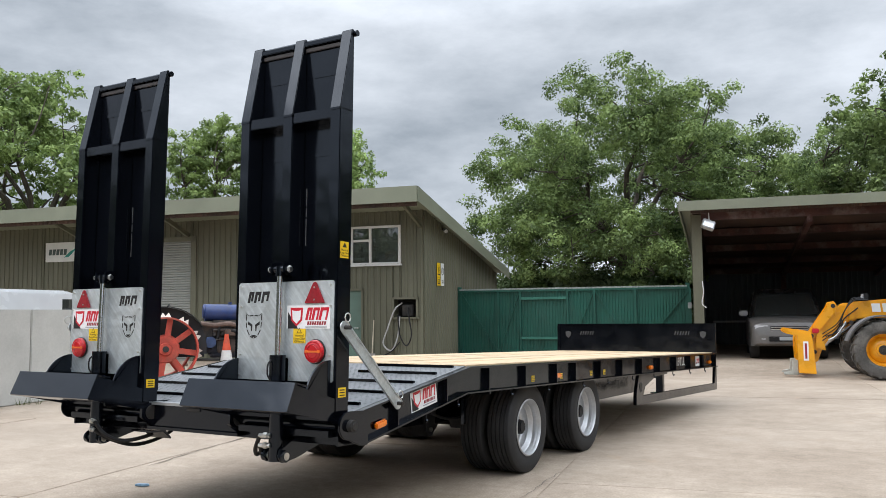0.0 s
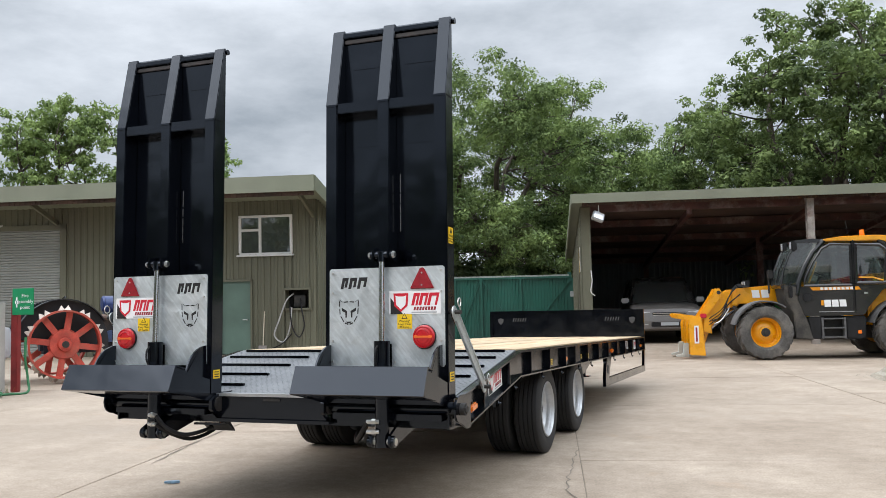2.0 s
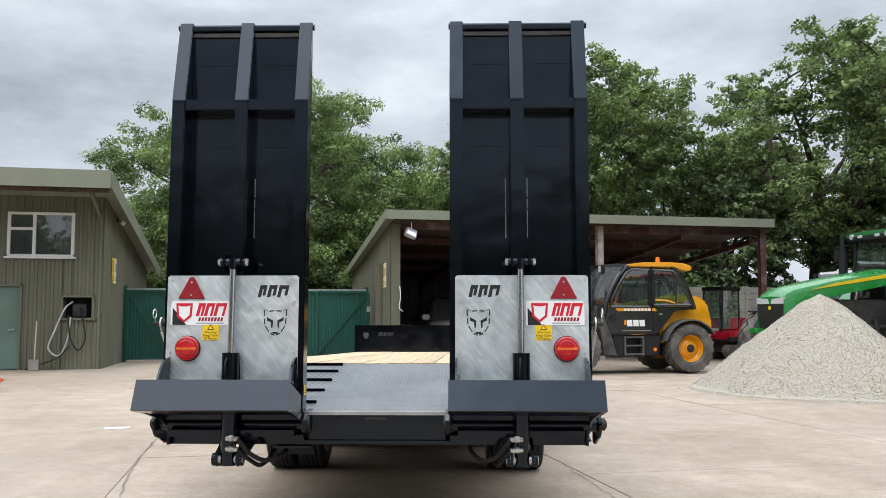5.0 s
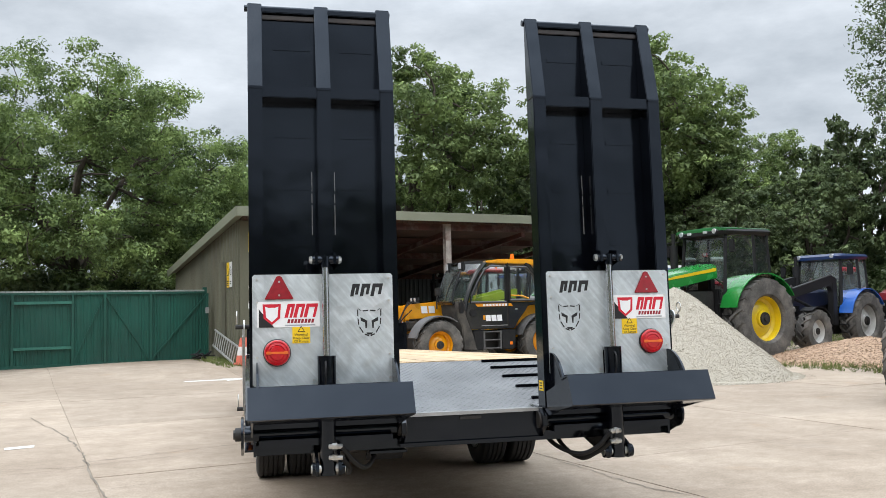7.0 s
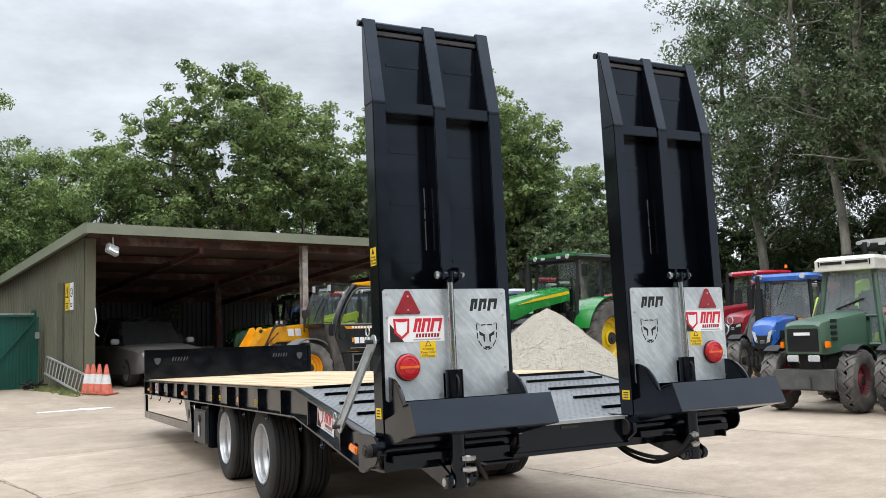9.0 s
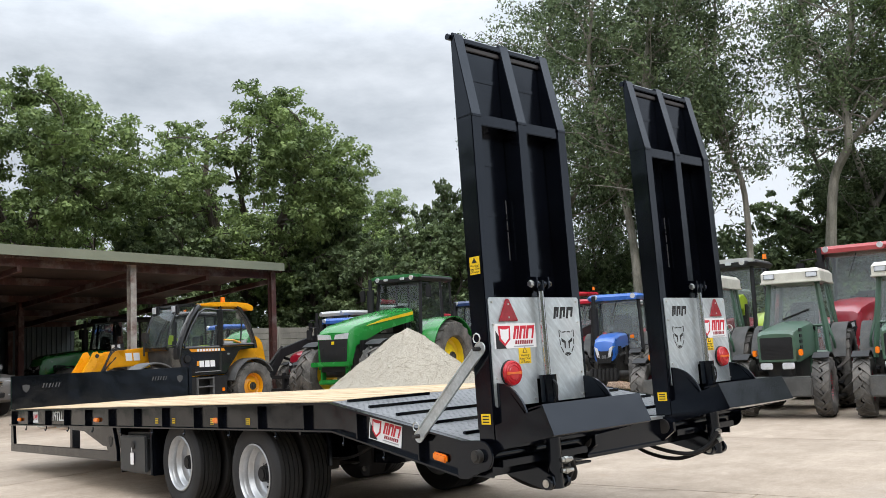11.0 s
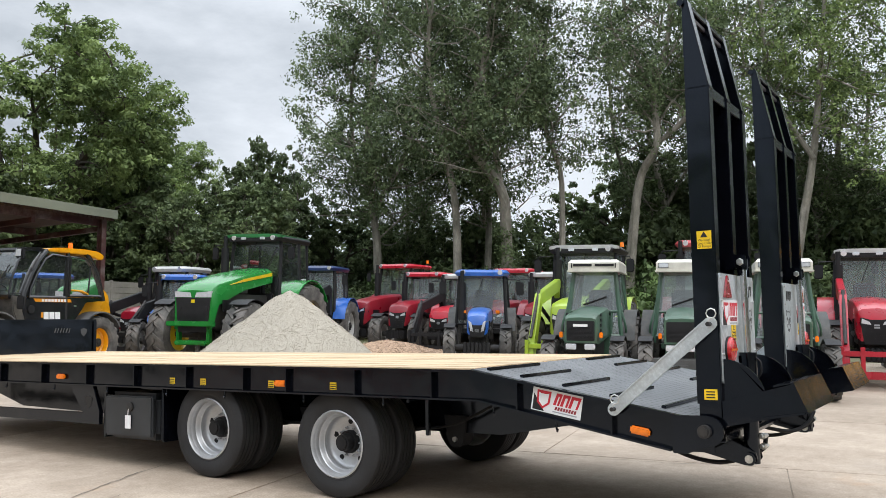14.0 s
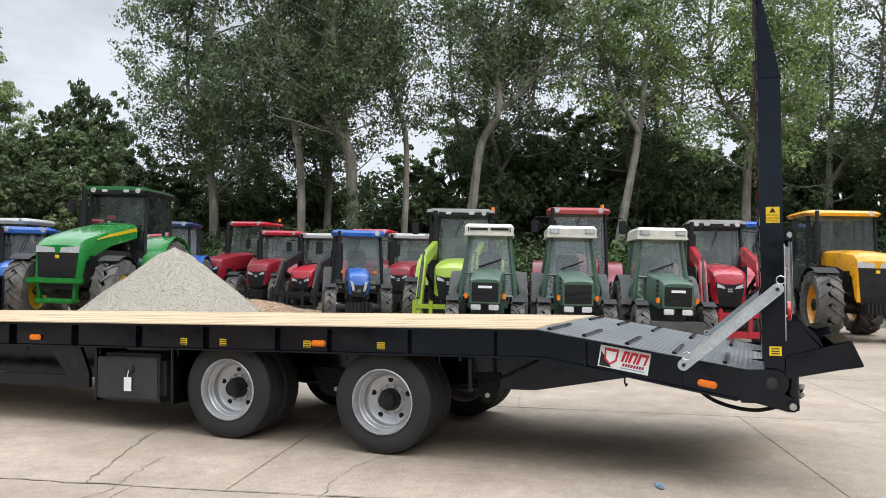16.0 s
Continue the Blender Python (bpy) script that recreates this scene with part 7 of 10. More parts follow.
def telehandler():
    """Yellow telescopic handler with a black cab, in its own axes: x to the front, rear axle at 0."""
    t = thing("telehandler", "yellow and black telescopic handler with its boom lowered", "telehandler", m=yard(9.39, 15.02, 0, 180))
    WB, R = 2.88, 0.60
    for x in (0, WB):
        for s in (-1, 1):
            put_wheel(t, x, s * 0.86, R, 0.46, 0.33, AMBER_Y, 19)
    bm = B()
    box(bm, -0.85, WB + 0.35, -0.42, 0.42, 0.42, 0.86, 0.04)
    for x in (0, WB):
        rod(bm, (x, -0.8, R), (x, 0.8, R), 0.12, 12)
    part("chassis", bm, DARK, t)
    bm = B()   # rear counterweight body and engine pod
    slab(bm, [(-0.70, 0.70), (-0.74, 1.2), (-0.62, 1.70), (-0.40, 1.86), (0.05, 1.88), (0.45, 1.60), (0.60, 1.2), (0.66, 0.70), (-0.2, 0.85)], "y", -0.98, 0.72, 0.05)
    part("rear_body", bm, AMBER_Y, t)
    bm = B()
    slab(bm, [(0.80, 0.46), (0.76, 0.92), (1.20, 0.92), (1.20, 0.44), (0.86, 0.42)], "y", 0.62, 0.98, 0.03)
    part("tank_panel", bm, BLACK_MATT, t)
    part("battery_box", slab(B(), [(1.70, 0.44), (1.70, 0.92), (1.98, 0.92), (1.92, 0.44)], "y", 0.62, 0.97, 0.02), BLACK_MATT, t)
    part("step_recess", box(B(), 1.18, 1.72, 0.60, 0.80, 0.44, 0.92), DARK, t)
    bm = B()
    for k in range(3):
        box(bm, 1.23, 1.67, 0.86, 1.02, 0.46 + k * 0.2, 0.49 + k * 0.2, 0.005)
    box(bm, 1.20, 1.24, 0.86, 1.0, 0.44, 0.9)
    box(bm, 1.66, 1.70, 0.86, 1.0, 0.44, 0.9)
    part("steps", bm, mat("tread_grey", (0.09, 0.09, 0.09), rough=0.6), t)
    part("marker", box(B(), 0.88, 0.96, 0.975, 1.0, 0.54, 0.62, 0.01), ORANGE_LENS, t)
    # cab on the left side: a glossy black shell with a bulging front screen
    y0, y1 = 0.06, 0.99
    GLOSS = mat("glossy_black_cab_paint", (0.010, 0.010, 0.011), rough=0.22, vary=0.2, scale=4, bump=0.01, stain=(0.05, 0.045, 0.04), stain_amount=0.25, coat=0.5)
    DUSTY = mat("dusty_black_skirt", (0.045, 0.042, 0.038), rough=0.75, vary=0.35, scale=4, stain=(0.13, 0.115, 0.095), stain_amount=0.8)
    bm = B()   # lower cab side, cut back over the rear wheel
    slab(bm, [(0.80, 0.94), (0.72, 1.10), (0.46, 1.40), (0.40, 1.50), (-0.10, 1.54), (-0.12, 1.60), (1.95, 1.60), (2.16, 1.56), (2.20, 1.30), (2.06, 0.94)], "y", y0, y1, 0.025)
    cabb = part("cab_body", bm, GLOSS, t, "glossy black cab side with pale bars for its lettering")
    part("front_skirt", slab(B(), [(2.46, 1.62), (2.42, 1.30), (2.28, 1.02), (2.24, 0.46), (1.86, 0.42), (2.02, 0.94), (2.17, 1.30), (2.17, 1.58)], "y", y0 + 0.1, y1 - 0.004, 0.02), DUSTY, cabb, "dusty front skirt")
    part("stripe", slab(B(), [(0.86, 1.495), (0.90, 1.565), (1.92, 1.565), (1.86, 1.495)], "y", y1 + 0.001, y1 + 0.006), mat("amber_stripe", (0.72, 0.27, 0.005), rough=0.4), cabb)
    for k in range(8):
        a = 1.02 + k * 0.088
        part("badge_bar", slab(B(), [(a, 1.502), (a + 0.062, 1.502), (a + 0.068, 1.558), (a + 0.006, 1.558)], "y", y1 + 0.007, y1 + 0.010), WHITE_VINYL, cabb)
    part("badge_block", box(B(), 1.645, 1.70, y1 + 0.001, y1 + 0.006, 1.17, 1.28), mat("amber_stripe", (0.72, 0.27, 0.005), rough=0.4), cabb)
    for k in range(3):
        a = 1.17 + k * 0.16
        part("badge_bar", slab(B(), [(a, 1.135), (a + 0.135, 1.135), (a + 0.145, 1.285), (a + 0.01, 1.285)], "y", y1 + 0.001, y1 + 0.006), WHITE_VINYL, cabb)
    ztop = 2.58
    prof = {"front": [(2.18, 1.40), (2.13, 1.68), (1.99, 2.02), (1.82, 2.32), (1.58, ztop)], "mid": [(1.00, 1.0), (1.00, 1.7), (0.98, ztop)], "rear": [(-0.13, 1.54), (-0.10, 1.66), (0.10, 2.18), (0.34, 2.50), (0.46, ztop)]}
    nose = [(2.50, 1.62), (2.44, 1.95), (2.30, 2.30), (2.14, 2.56)]
    for nm, pr in prof.items():
        for y in (y0 + 0.03, y1 - 0.03):
            part("pillar", tube(B(), [(x, y, z) for x, z in pr], 0.055 if nm != "mid" else 0.045, 8), GLOSS, t)
    part("door_frame", tube(B(), [(1.04, y1, 1.60), (1.03, y1, 2.48), (1.46, y1, 2.50), (1.64, y1, 2.40), (1.84, y1, 2.10), (2.00, y1, 1.78), (2.04, y1, 1.60), (1.04, y1, 1.60)], 0.030, 6), GLOSS, t)
    part("quarter_frame", tube(B(), [(0.95, y1, 1.64), (0.94, y1, 2.48), (0.44, y1, 2.46), (0.24, y1, 2.28), (0.04, y1, 1.90), (-0.04, y1, 1.64), (0.95, y1, 1.64)], 0.040, 6), GLOSS, t)
    part("window_divider", tube(B(), [(0.36, y1 - 0.01, 1.66), (0.30, y1 - 0.01, 2.36)], 0.016, 6), BLACK_MATT, t)
    part("door_bar", tube(B(), [(1.92, y1 - 0.05, 1.66), (1.84, y1 - 0.05, 1.85), (1.74, y1 - 0.05, 2.12)], 0.020, 6), AMBER_Y, t)
    part("grab_bar", tube(B(), [(0.90, y1 + 0.03, 1.76), (0.60, y1 + 0.03, 1.75), (0.40, y1 + 0.03, 1.68)], 0.018, 6), AMBER_Y, t)
    TEAL = glass_mat("teal_cab_glass", (0.34, 0.42, 0.38), 0.85, 0.03)
    for nm, pts, ya in (("door_glass", [(1.04, 1.6), (2.04, 1.6), (2.00, 1.78), (1.84, 2.1), (1.64, 2.40), (1.46, 2.5), (1.03, 2.5)], y1 - 0.013), ("quarter_glass", [(-0.04, 1.64), (0.95, 1.64), (0.94, 2.48), (0.44, 2.46), (0.24, 2.28), (0.04, 1.9)], y1 - 0.013),
                        ("front_side_glass", [(2.14, 1.62), (2.50, 1.62), (2.44, 1.95), (2.30, 2.30), (2.14, 2.56), (1.62, 2.56), (1.82, 2.32), (1.99, 2.02)], y1 - 0.06), ("front_side_glass", [(2.14, 1.62), (2.50, 1.62), (2.44, 1.95), (2.30, 2.30), (2.14, 2.56), (1.62, 2.56), (1.82, 2.32), (1.99, 2.02)], y0 + 0.05),
                        ("inner_glass", [(-0.08, 1.64), (2.1, 1.64), (1.65, 2.5), (0.40, 2.5)], y0 + 0.013)):
        bm = B()
        bm.faces.new([bm.verts.new((x, ya, z)) for x, z in pts])
        ob = part(nm, bm, TEAL, t)
        ob.visible_shadow = False
    for nm, pr, mt in (("windscreen", nose, glass_mat("clear_front_screen", (0.66, 0.74, 0.72), 0.85, 0.06)), ("rear_window", prof["rear"], TEAL)):
        bm = B()
        ring = [[bm.verts.new((x, y, z)) for y in (y0 + 0.05, y1 - 0.06)] for x, z in pr]
        for a, b in zip(ring, ring[1:]):
            bm.faces.new((a[0], a[1], b[1], b[0]))
        ob = part(nm, bm, mt, t)
        ob.visible_shadow = False
    for y in (y0 + 0.05, y1 - 0.06):
        part("screen_edge", tube(B(), [(x, y, z) for x, z in nose], 0.022, 6), GLOSS, t)
    part("screen_sill", box(B(), 2.14, 2.52, y0 + 0.04, y1 - 0.03, 1.55, 1.63, 0.02), GLOSS, t)
    bm = B()
    slab(bm, [(1.66, 2.56), (1.58, 2.615), (1.2, 2.665), (0.5, 2.675), (0.12, 2.65), (-0.06, 2.58), (-0.05, 2.47), (0.10, 2.46), (0.45, 2.55)], "y", y0 - 0.02, y1 + 0.03, 0.02)
    roof = part("cab_roof", bm, AMBER_Y, t)
    part("front_visor", slab(B(), [(2.20, 2.54), (1.62, 2.55), (1.58, 2.60), (1.80, 2.635), (2.18, 2.60)], "y", y0 + 0.03, y1 - 0.03, 0.01), GLOSS, roof)
    for y in (y0 + 0.12, y1 - 0.10):
        lamp = part("work_lamp", box(B(), 2.14, 2.26, y - 0.09, y + 0.09, 2.36, 2.60, 0.03), BLACK_MATT, roof)
        part("lens", box(B(), 2.261, 2.268, y - 0.07, y + 0.07, 2.42, 2.57, 0.01), CLEAR_LENS, lamp)
    bm = B()
    rod(bm, (0.70, 0.75, 2.66), (0.70, 0.75, 2.70), 0.06, 12)
    rod(bm, (0.70, 0.75, 2.70), (0.70, 0.75, 2.81), 0.055, 12, 0.048)
    part("beacon", bm, ORANGE_LENS, roof)
    part("aerial", tube(B(), [(1.0, 0.8, 2.66), (1.05, 0.8, 3.0)], 0.006, 5), BLACK_MATT, roof)
    part("rear_mirror", box(B(), -0.42, -0.34, y0 - 0.35, y0 - 0.15, 2.15, 2.50, 0.03), BLACK_MATT, t)
    bm = B()
    box(bm, 0.75, 1.25, 0.3, 0.75, 1.45, 1.65, 0.04)
    box(bm, 0.65, 0.8, 0.3, 0.75, 1.6, 2.2, 0.05)
    part("seat", bm, SEAT, t)
    bm = B()
    tube(bm, [(2.30, y1 - 0.05, 1.66), (2.36, y1 + 0.12, 1.66), (2.36, y1 + 0.13, 1.45)], 0.016, 6)
    box(bm, 2.33, 2.40, y1 + 0.04, y1 + 0.22, 1.34, 1.60, 0.02)
    part("mirror", bm, BLACK_MATT, t)
    bm = B()
    rod(bm, (1.75, 0.52, 1.45), (1.55, 0.52, 1.80), 0.03, 8)
    lathe(bm, [(0.17, -0.012), (0.185, 0), (0.17, 0.012), (0.158, 0)], 20, m=pose(1.54, 0.52, 1.82, 0, 60, 0))
    part("steering_wheel", bm, BLACK_MATT, t)
    part("wiper", tube(B(), [(2.50, 0.55, 1.68), (2.47, 0.68, 1.95), (2.36, 0.78, 2.24)], 0.012, 6), BLACK_MATT, t)
    part("air_intake", rod(B(), (1.98, y1 + 0.004, 1.34), (1.98, y1 + 0.03, 1.34), 0.085, 18), BLACK_MATT, t)
    part("door_handle", box(B(), 0.72, 0.80, y1 + 0.003, y1 + 0.02, 1.40, 1.44, 0.006), BOLT, t)
    part("sill_line", box(B(), 0.98, 1.75, y1 + 0.003, y1 + 0.008, 1.02, 1.035), mat("sill_grey", (0.3, 0.3, 0.3)), t)
    # mudguards
    for x in (0, WB):
        for s in (-1, 1):
            a, b = sorted((s * 0.62, s * 1.09))
            part("mudguard", arc_guard(B(), x, a, b, R, R + 0.10, 15, 150 if x == 0 else 128, 0.03, 12), mat("faded_grey_mudguard", (0.10, 0.10, 0.10), rough=0.7, vary=0.25), t)
    # boom: runs low beside the cab to the head in front
    bm = B()
    slab(bm, [(-0.62, 1.35), (-0.60, 1.72), (-0.35, 1.86), (0.1, 1.82), (3.30, 1.58), (3.30, 1.22), (0.2, 1.30)], "y", -0.32, 0.02, 0.02)
    boom = part("boom", bm, AMBER_Y, t)
    bm = B()
    slab(bm, [(3.22, 1.18), (3.22, 1.56), (3.48, 1.56), (3.62, 1.46), (4.10, 0.80), (4.22, 0.42), (4.20, 0.30), (4.02, 0.30), (3.90, 0.62), (3.52, 1.12)], "y", -0.26, -0.02, 0.02)
    part("boom_head", bm, AMBER_Y, boom)
    for a, b in ((0.02, 0.07), (-0.36, -0.31)):
        bm = B()
        slab(bm, [(3.60, 1.50), (3.66, 1.60), (3.76, 1.58), (3.82, 1.46), (4.20, 0.90), (4.10, 0.80), (3.66, 1.34)], "y", a, b, 0.008)
        part("tilt_link", bm, AMBER_Y, boom)
    w = 0.62 / 3
    for k in range(2):
        part("badge_bar", slab(B(), [(2.75 - k * w, 1.36), (2.75 - k * w + w * 0.8, 1.36), (2.75 - k * w + w * 0.9, 1.54), (2.75 - k * w + w * 0.1, 1.54)], "y", 0.021, 0.026), WHITE_VINYL, boom)
    bm = B()
    rod(bm, (3.30, -0.14, 1.10), (3.95, -0.14, 0.62), 0.05, 10)
    part("tilt_ram", bm, CHROME, boom)
    part("hose", tube(B(), curve_pts([(3.2, 0.06, 1.45), (3.5, 0.12, 1.2), (3.55, 0.1, 0.98), (3.85, 0.08, 0.85)]), 0.015, 6), BLACK_MATT, boom)
    part("steel_pipe", tube(B(), curve_pts([(3.45, 0.08, 1.16), (3.52, 0.14, 1.05), (3.66, 0.14, 0.86), (3.8, 0.1, 0.78)]), 0.013, 6), BOLT, boom)
    for x, z in ((3.68, 1.50), (4.13, 0.86), (4.08, 0.52), (3.34, 1.14)):
        for y in (0.072, -0.362):
            part("pin", rod(B(), (x, y - 0.012, z), (x, y + 0.012, z), 0.045, 14), DARK, boom)
    for k in range(3):
        part("hose", tube(B(), curve_pts([(3.0, 0.05 + 0.03 * k, 1.62), (3.28, 0.08 + 0.03 * k, 1.66 - 0.03 * k), (3.46, 0.11 + 0.02 * k, 1.40), (3.62, 0.10, 1.12 - 0.06 * k), (3.92, 0.09, 0.90 - 0.07 * k)], 6), 0.012, 6), BLACK_MATT, boom)
    for y in (-0.22, 0.0):
        lamp = part("boom_work_lamp", box(B(), 2.98, 3.08, y - 0.07, y + 0.07, 1.63, 1.76, 0.015), BLACK_MATT, boom)
        part("lens", box(B(), 3.081, 3.09, y - 0.055, y + 0.055, 1.65, 1.74, 0.004), CLEAR_LENS, lamp)
    part("side_box", box(B(), 3.28, 3.40, 0.025, 0.09, 1.20, 1.46, 0.012), AMBER_Y, boom)
    part("guard_plate", slab(B(), [(3.86, 0.55), (3.90, 0.95), (4.02, 1.0), (4.06, 0.60)], "y", 0.075, 0.095, 0.006), AMBER_Y, boom)
    part("back_plate", box(B(), 4.24, 4.27, -0.6, 0.5, 0.30, 0.74), DARK, t)
    part("red_coupling", box(B(), 3.98, 4.12, 0.07, 0.14, 0.92, 1.02, 0.015), RED_VINYL, boom)
    # carriage: two deep cheeks, cross bars, horns and pale fork heels
    car = part("carriage", box(B(), 4.20, 4.34, -0.68, 0.56, 0.10, 0.30, 0.015), AMBER_Y, t)
    part("carriage_bar", box(B(), 4.22, 4.36, -0.68, 0.56, 0.74, 0.92, 0.015), AMBER_Y, car)
    for y in (-0.66, -0.22, 0.10, 0.54):
        bm = B()
        slab(bm, [(4.10, 0.08), (4.14, 0.70), (4.18, 0.96), (4.40, 1.0), (4.46, 0.80), (4.44, 0.10)], "y", y - 0.035, y + 0.035, 0.01)
        part("carriage_plate", bm, AMBER_Y, car)
        bm = B()
        slab(bm, [(4.38, 0.86), (4.38, 0.98), (4.66, 1.04), (4.72, 0.98), (4.66, 0.92)], "y", y - 0.03, y + 0.03, 0.01)
        part("horn", bm, AMBER_Y, car)
    part("carriage_label", box(B(), 4.24, 4.34, 0.576, 0.58, 0.36, 0.76), WHITE_VINYL, car)
    part("label_bar", box(B(), 4.27, 4.31, 0.5805, 0.582, 0.40, 0.72), mat("maroon_vinyl", (0.25, 0.01, 0.02)), car)
    for y in (-0.45, 0.30):
        bm = B()
        slab(bm, [(4.44, 0.05), (4.44, 0.36), (4.54, 0.36), (4.56, 0.12), (4.72, 0.09), (4.72, 0.05)], "y", y - 0.07, y + 0.07, 0.008)
        part("fork", bm, mat("pale_grey_fork_paint", (0.45, 0.46, 0.42), rough=0.6, vary=0.25, scale=6), car)
    bm = B()
    tube(bm, [(2.6, 0.25, 1.45), (2.6, 0.25, 1.85)], 0.02, 6)
    box(bm, 2.52, 2.62, 0.16, 0.36, 1.78, 1.98, 0.02)
    part("boom_lamp", bm, DARK, t)
    return t


telehandler()


def suv():
    """Dark grey off-road estate car, nose towards the yard; x to the front, ground under its middle."""
    c = thing("parked_suv", "dark grey off-road estate car parked nose-out in the shed", "car", m=yard(5.05, 20.9, 0.15, -90))
    GREY = mat("dark_grey_car_paint", (0.12, 0.112, 0.105), rough=0.3, vary=0.1, coat=0.6, stain=(0.2, 0.185, 0.165), stain_amount=0.4)
    DARKER = mat("near_black_car_paint", (0.012, 0.012, 0.013), rough=0.25, coat=0.5)
    bm = B()
    secs = []
    for x, hw, zb, zt in ((-2.35, 0.86, 0.5, 0.95), (-2.3, 0.93, 0.35, 1.08), (-1.2, 0.97, 0.32, 1.12), (0.6, 0.97, 0.32, 1.12), (1.2, 0.96, 0.32, 1.10), (2.1, 0.92, 0.34, 1.02), (2.3, 0.86, 0.36, 0.94), (2.38, 0.78, 0.42, 0.72)):
        secs.append(hood_section(x, hw, zb, zt, 0.10))
    loft(bm, secs)
    body = part("body", bm, GREY, c)
    bm = B()
    def ring(z, x0, x1, hw):
        return [(x0, -hw, z), (x1, -hw, z), (x1 + 0.08, 0, z), (x1, hw, z), (x0, hw, z)]
    loft(bm, [ring(1.08, -2.25, 1.05, 0.90), ring(1.75, -2.05, 0.35, 0.72)])
    part("greenhouse", bm, DARK_GLASS, c)
    bm = B()
    loft(bm, [ring(1.745, -2.1, 0.40, 0.75), ring(1.82, -2.08, 0.32, 0.74), ring(1.87, -1.9, 0.1, 0.62)])
    part("roof", bm, DARKER, c)
    # solid block behind the glass; its near-black colour gives the cabin's shade
    part("cabin", loft(B(), [ring(0.9, -2.2, 0.55, 0.80), ring(1.72, -2.0, 0.05, 0.66)]), mat("cabin_shade_fill", (0.008, 0.008, 0.008), rough=0.8), c)
    for k in (-0.4, 0.35):
        part("wiper", tube(B(), [(1.08, k, 1.12), (0.98, k + 0.45, 1.18)], 0.014, 5), BLACK_MATT, c)
    for s in (-1, 1):
        for xa, xb in ((1.05, 0.37), (-0.45, -0.45), (-2.22, -2.04)):
            part("pillar", tube(B(), [(xa, s * 0.90, 1.08), (xb, s * 0.725, 1.76)], 0.04, 6), DARKER, c)
        part("headlamp", box(B(), 2.18, 2.33, s * 0.66 - 0.17, s * 0.66 + 0.17, 0.74, 0.90, 0.02), CLEAR_LENS, c)
        part("fog_lamp", box(B(), 2.30, 2.38, s * 0.62 - 0.07, s * 0.62 + 0.07, 0.50, 0.57, 0.02), CLEAR_LENS, c)
        part("door_mirror", box(B(), 0.85, 1.0, s * 1.06 - 0.11, s * 1.06 + 0.11, 1.12, 1.27, 0.03), mat("mirror_cap", (0.3, 0.3, 0.3), rough=0.3), c)
        for x in (-1.45, 1.45):
            w = part("wheel", lathe(B(), [(0.24, -0.12), (0.36, -0.12), (0.375, -0.08), (0.375, 0.08), (0.36, 0.12), (0.24, 0.12)], 32, m=pose(x, s * 0.83, 0.375, 0, 0, 90)), RUBBER, c)
            part("rim", lathe(B(), [(0.24, -0.1), (0.24, 0.1), (0.2, 0.09), (0.05, 0.1), (0.001, 0.1), (0.001, -0.1)], 24, m=pose(x, s * 0.83, 0.375, 0, 0, 90 * s)), RIM, w)
    g = part("grille", box(B(), 2.30, 2.36, -0.46, 0.46, 0.70, 0.86, 0.015), BLACK_MATT, c)
    for k in range(3):
        part("grille_bar", box(B(), 2.36, 2.375, -0.44, 0.44, 0.72 + k * 0.05, 0.74 + k * 0.05), BOLT, g)
    part("badge_bar", box(B(), 2.15, 2.20, -0.36, 0.36, 0.965, 0.985), WHITE_VINYL, c)
    part("bumper_grille", box(B(), 2.36, 2.40, -0.5, 0.5, 0.46, 0.6, 0.02), BLACK_MATT, c)
    part("number_plate", box(B(), 2.40, 2.415, -0.24, 0.24, 0.50, 0.59), GREY_VINYL, c)
    return c


suv()


